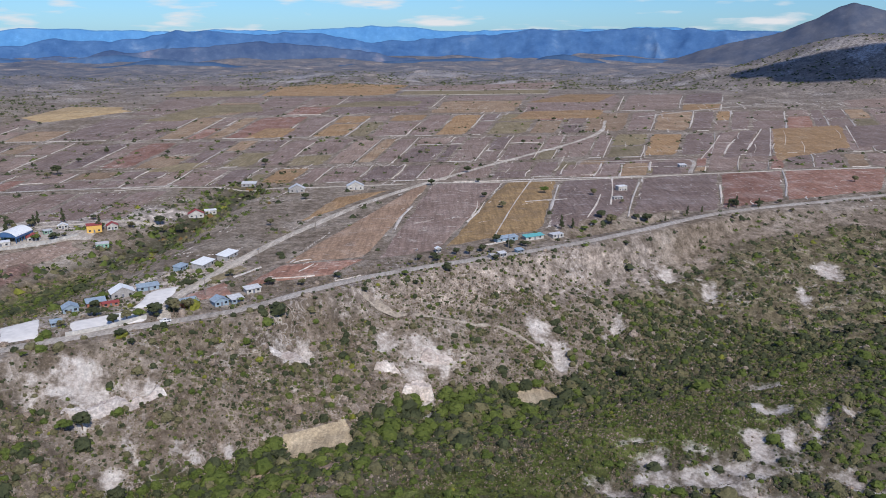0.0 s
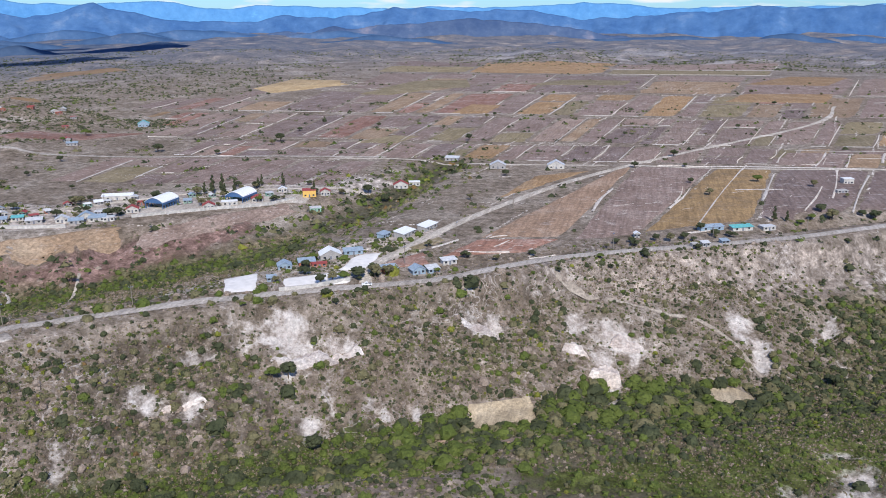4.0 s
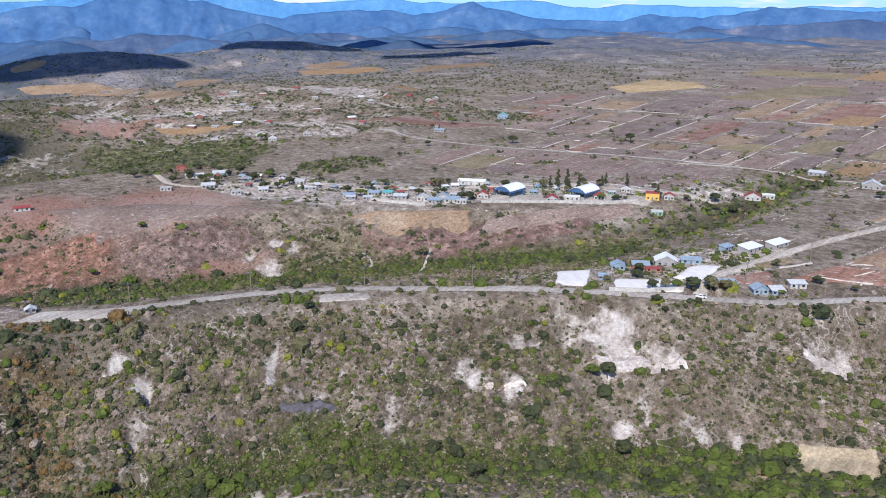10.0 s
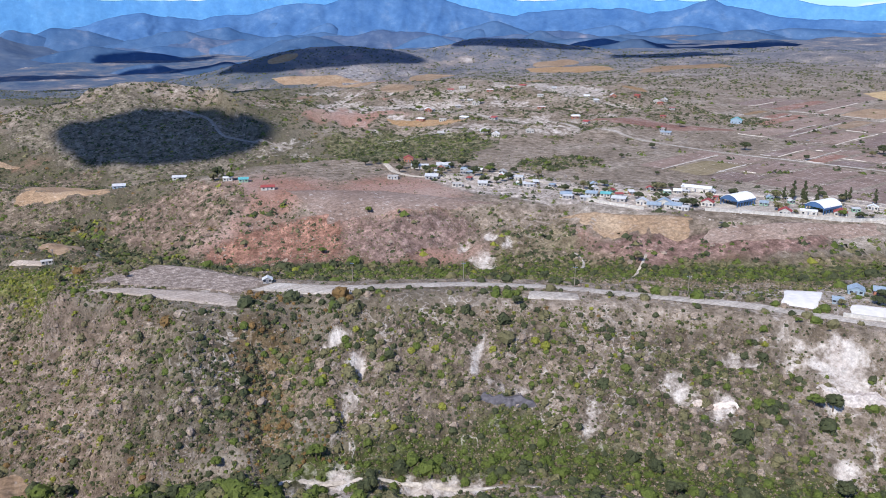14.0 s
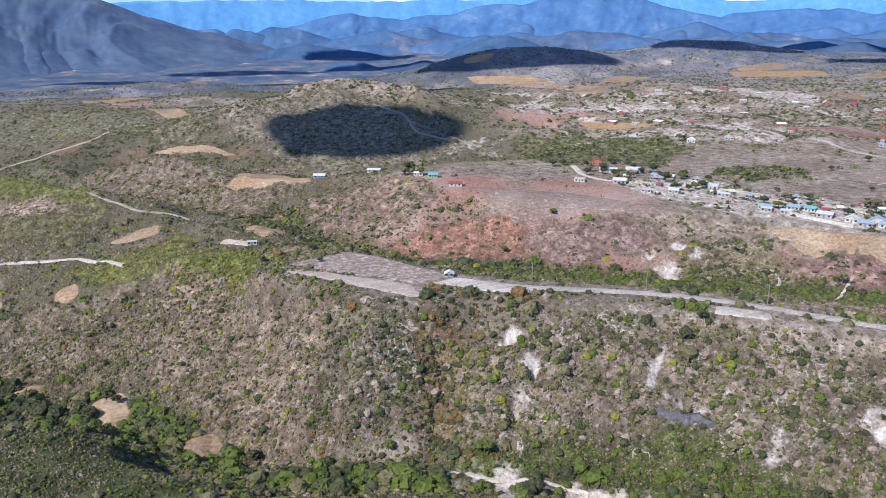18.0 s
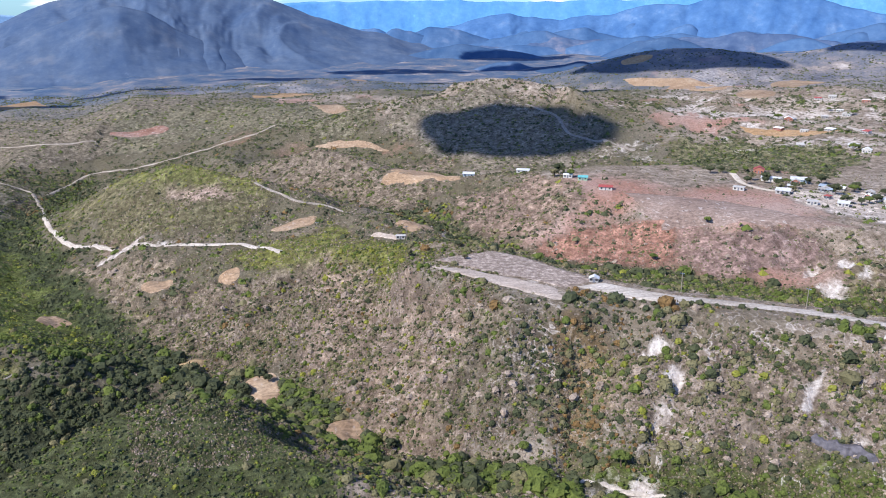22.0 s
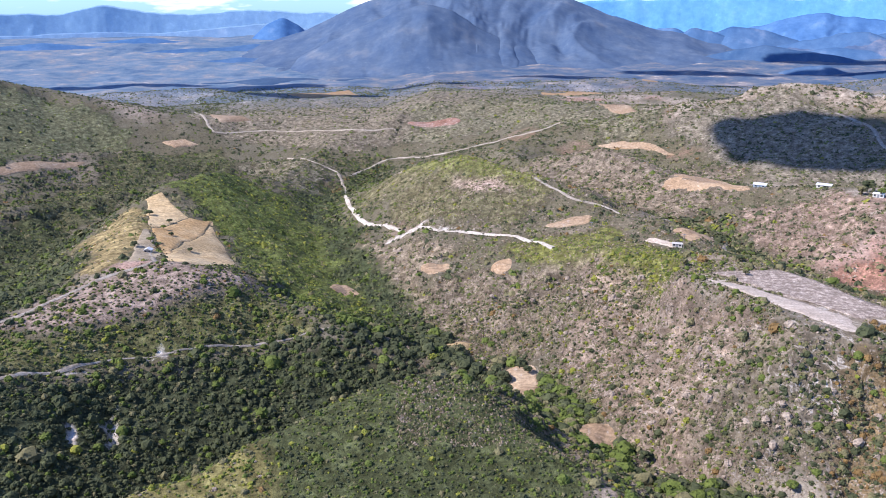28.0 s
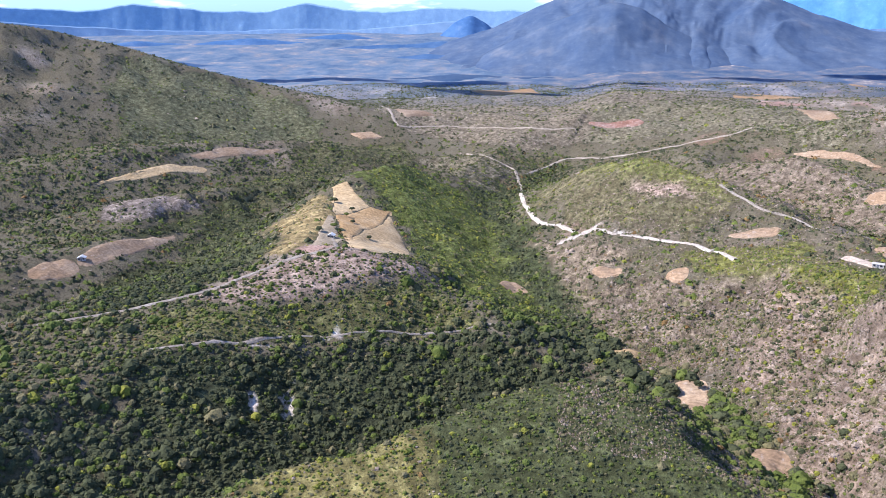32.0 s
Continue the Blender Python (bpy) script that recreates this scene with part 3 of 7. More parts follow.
    dusky_haze = ramp_node(nt, links, wide, [(0.36, (0.038, 0.078, 0.15)), (0.47, (0.072, 0.11, 0.172)), (0.55, (0.125, 0.142, 0.182)), (0.62, (0.24, 0.21, 0.205)), (0.68, (0.48, 0.44, 0.42))])
    # Picks the lighter or the dimmer haze colours.
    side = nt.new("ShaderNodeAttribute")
    side.attribute_name = "haze_lightness"
    plain = mix_node(nt, links, side.outputs["Fac"], dusky_haze, plain)
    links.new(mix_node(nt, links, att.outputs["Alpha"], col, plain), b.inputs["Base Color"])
    links.new(bump_node(nt, links, fine, 0.8, 1.4), b.inputs["Normal"])
    return m


M_GROUND = ground_material()
M_ROAD = earth_material("road_gravel", (0.41, 0.35, 0.285), (0.49, 0.43, 0.36), (0.57, 0.51, 0.44), 0.05, 0.9)
M_TRACK = earth_material("track_earth", (0.26, 0.22, 0.175), (0.34, 0.29, 0.235), (0.42, 0.37, 0.31), 0.05, 0.7)
M_PALE = earth_material("pale_earth", (0.36, 0.31, 0.255), (0.47, 0.415, 0.35), (0.57, 0.52, 0.455), 0.05, 0.7)
M_BROWN = earth_material("ploughed_brown", (0.185, 0.132, 0.108), (0.235, 0.172, 0.145), (0.30, 0.235, 0.205), 0.03, 0.5, 0.5, 0.9)
M_TAN = earth_material("stubble_tan", (0.235, 0.155, 0.095), (0.315, 0.22, 0.142), (0.385, 0.295, 0.205), 0.03, 0.5, 0.5, 0.4)
M_GOLD = earth_material("stubble_gold", (0.25, 0.16, 0.085), (0.32, 0.205, 0.11), (0.36, 0.26, 0.165), 0.03, 0.5, 0.5, 0.4)
M_RED = earth_material("red_earth", (0.215, 0.112, 0.078), (0.285, 0.158, 0.118), (0.39, 0.285, 0.235), 0.04, 0.5, 0.5, 1.0)
M_STRAW = earth_material("straw_yellow", (0.40, 0.275, 0.14), (0.50, 0.36, 0.195), (0.57, 0.44, 0.27), 0.03, 0.5)
M_GRASS = earth_material("field_green", (0.185, 0.15, 0.085), (0.235, 0.19, 0.115), (0.29, 0.235, 0.155), 0.03, 0.5, 0.5, 0.4)
M_RUSSET = earth_material("russet_earth", (0.25, 0.165, 0.112), (0.325, 0.22, 0.15), (0.39, 0.285, 0.21), 0.03, 0.5, 0.5, 0.5)
M_ORANGE = earth_material("marigold_field", (0.25, 0.175, 0.10), (0.36, 0.235, 0.115), (0.45, 0.30, 0.14), 0.05, 0.5, 0.5, 0.4)
M_STONE = earth_material("wall_stone", (0.44, 0.38, 0.33), (0.57, 0.51, 0.45), (0.68, 0.63, 0.57), 0.3, 1.5)

M_DRYGRASS = earth_material("dry_grass", (0.30, 0.235, 0.15), (0.39, 0.315, 0.215), (0.47, 0.395, 0.285), 0.06, 0.9)
M_STUBBLE = earth_material("orange_stubble", (0.36, 0.225, 0.105), (0.45, 0.295, 0.145), (0.52, 0.375, 0.215), 0.05, 0.6)
M_DRYSOIL = earth_material("dry_soil", (0.36, 0.29, 0.235), (0.44, 0.365, 0.30), (0.53, 0.455, 0.385), 0.05, 0.9)
M_UMBER = earth_material("bare_umber", (0.20, 0.142, 0.113), (0.265, 0.195, 0.158), (0.33, 0.255, 0.212), 0.025, 0.5, 0.5, 0.8)
M_WHITE = plain_material("white_limestone", (0.72, 0.685, 0.64), 0.9, 0.14, 0.25, 0.1)
M_ROCKY = earth_material("rubble", (0.17, 0.13, 0.108), (0.27, 0.215, 0.18), (0.55, 0.47, 0.405), 0.35, 1.4, 1.0)

# ---- the ground: one sheet to the horizon ----
def mesh_object(name, verts, faces, mat, smooth=False):
    me = bpy.data.meshes.new(name)
    verts = np.asarray(verts, dtype=np.float32)
    me.vertices.add(len(verts))
    me.vertices.foreach_set("co", verts.ravel())
    faces = np.asarray(faces, dtype=np.int32)
    n = faces.shape[1]
    me.loops.add(faces.size)
    me.loops.foreach_set("vertex_index", faces.ravel())
    me.polygons.add(len(faces))
    me.polygons.foreach_set("loop_start", np.arange(0, faces.size, n, dtype=np.int32))
    me.update(calc_edges=True)
    if smooth:
        me.polygons.foreach_set("use_smooth", np.ones(len(faces), dtype=bool))
    me.materials.append(mat)
    return new(name, me)


def grid_faces(n, m, wrap=False):
    i, j = np.meshgrid(np.arange(n - 1), np.arange(m if wrap else m - 1), indexing="ij")
    k = (j + 1) % m
    return np.stack([i * m + j, i * m + k, (i + 1) * m + k, (i + 1) * m + j], -1).reshape(-1, 4)


def sectors(x, y):
    r, az = np.hypot(x, y), np.degrees(np.arctan2(-x, y))
    az = np.where(az < -100, az + 360, az)
    line = VALLEYS["main"][1][:15]
    return r, az, r - np.interp(az, [p[0] for p in line], [p[1] for p in line])


def soil_masks(x, y, z):
    """Where the earth is red, bare and pale, or grown over with green, and how much distance haze its colour takes."""
    r, az, past = sectors(x, y)
    wx, wy = x + 9 * fbm(x, y, 16, 201, 4), y + 9 * fbm(x, y, 16, 211, 4)
    red = spots(REDS, wx, wy, 2)
    red = np.maximum(red, 0.9 * step(0.22, 0.4, fbm(x, y, 70, 231, 4)) * step(560, 700, r) * step(50, 58, az) * step(112, 106, az))
    rill = fbm(az * 5.2, r * 0.22, 6, 221, 3)
    pale = (0.95 + 0.75 * rill) * spots(PALES, wx, wy, 2)
    streak = 1 - np.abs(fbm(x, y, 26, 131, 4)) * 5
    steep = step(6, 20, past) * step(110, 60, past) * step(105, 95, az)
    pale = np.maximum(pale, (0.7 - 0.5 * step(60, 75, az)) * np.clip(streak + 0.5 * rill, 0, 1) * steep * step(0.0, 0.5, fbm(x, y, 80, 140, 3)))
    # bare eroded hills behind the village
    worn = step(38, 44, az) * step(72, 64, az) * step(770, 860, r) * step(1750, 1400, r)
    bare = worn * step(0.1, 0.3, np.abs(fbm(x, y, 100, 19, 4)) + 0.25 * fbm(x, y, 22, 153, 3))
    pale = np.maximum(pale, 0.62 * bare)
    pale = np.maximum(pale, 0.55 * step(0.2, 0.45, fbm(x, y, 90, 170, 5)) * step(1300, 1800, r))
    pale = np.maximum(pale, 0.75 * step(0.08, 0.4, fbm(x, y, 70, 171, 5)) * step(1800, 2000, r) * step(2900, 2600, r) * step(16, 10, az))
    d, *_ = along([p[:2] for p in VALLEYS["main"][1]], x, y)
    green = 0.75 * np.exp(-(d / (14 + 8 * fbm(x, y, 40, 181, 3))) ** 2)
    d2, *_ = along([p[:2] for p in VALLEYS["back"][1]], x, y)
    green = np.maximum(green, 0.8 * np.exp(-(d2 / 20) ** 2))
    south = step(-8, -20, past) * (step(14, 6, az) + step(86, 92, az)) + step(100, 106, az) * step(1100, 900, r)
    green = np.maximum(green, 0.62 * np.clip(south, 0, 1))
    green = np.maximum(green, 0.66 * step(-0.6, -0.05, fbm(x, y, 130, 161, 4)) * step(58, 70, az + 8 * fbm(x, y, 200, 160, 3)) * step(560 - 160 * step(70, 78, az), 700 - 210 * step(70, 78, az), r))
    green = np.maximum(green, (0.46 + 0.16 * step(70, 80, az)) * step(44, 56, az) * step(5, 20, past) * step(130, 80, past))
    green = np.where(az > 112, green * (1 - 0.9 * red), green)
    dome = step(88, 93, az) * step(330, 300, r)
    green = np.maximum(green, 0.85 * dome)
    # Share of painted haze blue, growing with range.
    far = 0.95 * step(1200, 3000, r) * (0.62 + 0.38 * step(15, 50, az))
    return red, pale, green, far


fine_az = np.arange(-62, 168, 0.25)
rest_az = np.arange(168, 298, 2.0)
AZ = np.radians(np.concatenate([fine_az, rest_az]))
RR = np.concatenate([[0, 60, 130], np.geomspace(190, 4850, 290)])
ra, aa = np.meshgrid(RR, AZ, indexing="ij")
gx, gy = -np.sin(aa) * ra, np.cos(aa) * ra
gz = ground_height(gx.ravel(), gy.ravel())
ground = mesh_object("ground", np.stack([gx.ravel(), gy.ravel(), gz], -1), grid_faces(len(RR), len(AZ), True)[:, ::-1], M_GROUND, True)
tagged(ground, "dry scrub land of pale earth, gullies and low hills", "ground", kind="structure")
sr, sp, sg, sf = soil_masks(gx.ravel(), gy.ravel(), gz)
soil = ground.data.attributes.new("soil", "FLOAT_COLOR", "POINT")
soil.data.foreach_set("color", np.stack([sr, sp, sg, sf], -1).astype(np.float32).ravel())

zx, zy = ragged(gx.ravel(), gy.ravel())
tones = np.zeros((len(gz), 4), np.float32)
for outline, tone, *_ in ZONES:
    share = np.zeros(len(gz), np.float32)
    for dx, dy in ((0, 0), (5, 2), (-4, 4), (-3, -5), (4, -4)):
        share[inside(outline, zx + dx, zy + dy)] += 0.2
    share = share[:, None]
    tones[:] = tones * (1 - share) + np.array((*tone, 0.85), np.float32) * share
laid = ground.data.attributes.new("tone", "FLOAT_COLOR", "POINT")
laid.data.foreach_set("color", tones.ravel())

# slopes where the rain has cut down to the pale rock
g_r, g_az, g_past = sectors(gx.ravel(), gy.ravel())
cut = 0.85 * step(4, 14, g_past) * step(150, 100, g_past) * step(103, 96, g_az) * step(-34, -26, g_az) * (1 - 0.6 * step(70, 80, g_az))
cut = np.maximum(cut, 0.6 * step(480, 520, g_r) * step(640, 600, g_r) * step(18, 24, g_az) * step(60, 52, g_az))
marks = ground.data.attributes.new("cut", "FLOAT_COLOR", "POINT")
marks.data.foreach_set("color", np.repeat(cut[:, None], 4, 1).astype(np.float32).ravel())

# Haze is painted lighter beyond azimuth 100, dimmer elsewhere.
dry = ground.data.attributes.new("haze_lightness", "FLOAT", "POINT")
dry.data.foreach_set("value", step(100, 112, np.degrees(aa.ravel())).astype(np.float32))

GZ = gz.reshape(ra.shape)
FINE_N = len(fine_az)


def drape(x, y):
    """Height of the sheet itself, for what lies on it."""
    x, y = np.asarray(x, float), np.asarray(y, float)
    r, az = np.hypot(x, y), np.degrees(np.arctan2(-x, y))
    az = np.where(az < -62, az + 360, az)
    i = np.clip(np.searchsorted(RR, r) - 1, 0, len(RR) - 2)
    j = np.clip(((az + 62) / 0.25).astype(int), 0, FINE_N - 2)
    s = np.clip((r - RR[i]) / (RR[i + 1] - RR[i]), 0, 1)
    t = np.clip((az - fine_az[j]) / 0.25, 0, 1)
    return (GZ[i, j] * (1 - t) + GZ[i, j + 1] * t) * (1 - s) + (GZ[i + 1, j] * (1 - t) + GZ[i + 1, j + 1] * t) * s


# ---- roads and fields laid on the ground ----
def smooth_line(points, pitch=6.0):
    p = np.array(points, float)
    p = np.vstack([2 * p[0] - p[1], p, 2 * p[-1] - p[-2]])
    out = []
    for k in range(1, len(p) - 2):
        n = max(2, int(np.linalg.norm(p[k + 1] - p[k]) / pitch))
        t = np.linspace(0, 1, n, endpoint=False)[:, None]
        out.append(0.5 * (2 * p[k] + (p[k + 1] - p[k - 1]) * t + (2 * p[k - 1] - 5 * p[k] + 4 * p[k + 1] - p[k + 2]) * t ** 2
                          + (3 * p[k] - p[k - 1] - 3 * p[k + 1] + p[k + 2]) * t ** 3))
    return np.vstack(out + [p[-2:-1]])


def ribbon(name, points, width, mat, lift=0.35, cross=5, label="", category="road", kind="structure", ragged=0.06):
    p = smooth_line(points)
    t = np.gradient(p, axis=0)
    t /= np.linalg.norm(t, axis=1)[:, None]
    side = np.stack([-t[:, 1], t[:, 0]], -1)
    w = width * (1 + ragged * fbm(p[:, 0], p[:, 1], 40, 90, 3))
    s = np.linspace(-0.5, 0.5, cross)
    q = p[:, None, :] + side[:, None, :] * (s[None, :, None] * w[:, None, None])
    x, y = q[..., 0].ravel(), q[..., 1].ravel()
    crown = (lift * (1 - 0.75 * np.abs(s) * 2))[None, :].repeat(len(p), 0).ravel()
    z = drape(x, y) + crown
    ob = mesh_object(name, np.stack([x, y, z], -1), grid_faces(len(p), cross)[:, ::-1], mat, True)
    return tagged(ob, label, category, kind=kind)


def field(name, corners, mat, lift=0.3, n=14, label="", group="fields of the plain"):
    """A patch of tilled land between four corners."""
    c = np.array(corners, float)
    u, v = np.meshgrid(np.linspace(0, 1, n), np.linspace(0, 1, n), indexing="ij")
    q = (c[0] * ((1 - u) * (1 - v))[..., None] + c[1] * (u * (1 - v))[..., None] + c[2] * (u * v)[..., None] + c[3] * ((1 - u) * v)[..., None])
    if "clear" in label or "terrace" in label or "quarry" in label or "stream" in label:
        # rounded at the corners where no wall bounds it
        a, b = 2 * u - 1, 2 * v - 1
        far = np.hypot(a, b) / np.maximum(np.maximum(np.abs(a), np.abs(b)), 1e-6)
        k = 1 - (1 - 1 / far) * 0.85
        u2, v2 = 0.5 + 0.5 * a * k, 0.5 + 0.5 * b * k
        q = (c[0] * ((1 - u2) * (1 - v2))[..., None] + c[1] * (u2 * (1 - v2))[..., None] + c[2] * (u2 * v2)[..., None] + c[3] * ((1 - u2) * v2)[..., None])
    x, y = q[..., 0].ravel(), q[..., 1].ravel()
    edge = np.minimum(np.minimum(u, 1 - u), np.minimum(v, 1 - v)).ravel()
    rag = (edge < 0.01) * (1.6 if math.hypot(*c[0]) < 450 or x.max() - x.min() < 40 else 3.2) * (2.6 if "lot" in name or "bare strip" in label else 1)
    x, y = x + rag * fbm(x, y, 11, 33, 3), y + rag * fbm(x, y, 11, 34, 3)
    z = drape(x, y) + np.where(edge < 0.01, -0.1, lift)
    f = grid_faces(n, n)
    area = (c[1][0] - c[0][0]) * (c[3][1] - c[0][1]) - (c[1][1] - c[0][1]) * (c[3][0] - c[0][0])
    ob = mesh_object(name, np.stack([x, y, z], -1), f if area < 0 else f[:, ::-1], mat, True)
    return tagged(ob, label, "field", group)


road = ribbon
road("road", RIM_ROAD, 6.8, M_ROAD, 0.5, label="unpaved gravel road along the plateau's rim")
road("road", [(-130, 352), (-134, 385), (-93, 527), (-15, 694), (184, 1005), (240, 1190)], 6.5, M_PALE, 0.5, label="straight pale earth road between the fields")
road("road", [(-16, 696), (58, 700), (161, 718), (256, 741), (430, 772), (700, 820)], 5, M_PALE, 0.5, label="pale farm lane beside stone walls")
road("road", [(124, 808), (181, 810), (253, 821), (231, 741)], 4, M_PALE, 0.5, label="pale farm lane round small plots")
road("road", [(-275, 660), (-219, 675), (-127, 672), (-32, 691)], 4.5, M_PALE, 0.5, label="pale farm lane across the plain")
road("road", [(-900, 560), (-569, 614), (-455, 627), (-378, 647), (-316, 664), (-228, 682)], 5, M_PALE, 0.5, label="pale lane behind the village")
road("road", [(-575, 345), (-520, 335), (-469, 397), (-405, 417), (-364, 460), (-300, 520), (-200, 560)], 5, M_PALE, 0.5, label="pale village street")
road("road", [(299, 1238), (506, 1408), (640, 1493)], 7, M_PALE, 0.6, label="far pale road on the plain")
road("road", [(-520, -10), (-548, -30), (-560, -50), (-568, -72), (-584, -104), (-637, -148), (-655, -174), (-710, -201), (-809, -237), (-888, -260)], 3.8, M_ROAD, 0.9,
     label="winding pale road cut into the hillside")
road("road", [(-455, 118), (-492, 108), (-516, 100), (-545, 106), (-566, 108), (-578, 96), (-566, 74), (-568, 50), (-590, 26), (-608, 2), (-632, -12), (-655, -30)], 3.0, M_TRACK, 0.8,
     label="gravel track round the bend behind the wooded nose")
road("road", [(-982, -281), (-1077, -275), (-1110, -250), (-1100, -190), (-1106, -127), (-1120, -90), (-1102, -50), (-1130, -20)], 4.6, M_TRACK, 1.2, label="winding pale road over the far slope")
road("road", [(-888, -260), (-967, -291), (-997, -308), (-1000, -337), (-1079, -399)], 4.4, M_TRACK, 1.2, label="pale road fork by the stream")
road("road", [(-1139, -535), (-1193, -467), (-1190, -336), (-1217, -273)], 4.4, M_TRACK, 1.2, label="pale road along a far slope")
road("road", [(-1139, -535), (-1160, -555), (-1180, -567), (-1332, -659)], 4.6, M_TRACK, 1.2, label="pale road over a far rise")
road("road", [(-270, -330), (-338, -283), (-368, -272), (-396, -256), (-415, -240), (-450, -262)], 3.2, M_TRACK, 0.7, label="pale track up the wooded spur")
road("road", [(-271, -260), (-284, -247), (-306, -233), (-331, -216), (-350, -193), (-373, -166), (-394, -127)], 1.5, M_TRACK, 0.6, label="narrow stony trail along the slope", ragged=0.7)
road("road", [(-48, 400), (-25, 403), (23, 410), (50, 401), (62, 385)], 2.6, M_TRACK, 0.5, label="worn footpath down the slope", ragged=0.6)
road("road", [(-957, 287), (-912, 309), (-842, 307), (-774, 352)], 4.0, M_TRACK, 1.0, label="track over the shaded hill")
road("road", [(-256, 92), (-251, 104), (-240, 122), (-222, 145), (-205, 163), (-186, 176)], 3.0, M_PALE, 0.4, label="bare pale track on the near ridge", ragged=0.8)
road("road", [(-346, 344), (-338, 343), (-331, 338), (-325, 328)], 1.6, M_PALE, 0.4, label="thin footpath on the hillside", ragged=0.5)
road("road", [(-312, 372), (-305, 360), (-296, 345), (-290, 335)], 2.2, M_PALE, 0.4, label="thin footpath on the hillside", ragged=0.5)


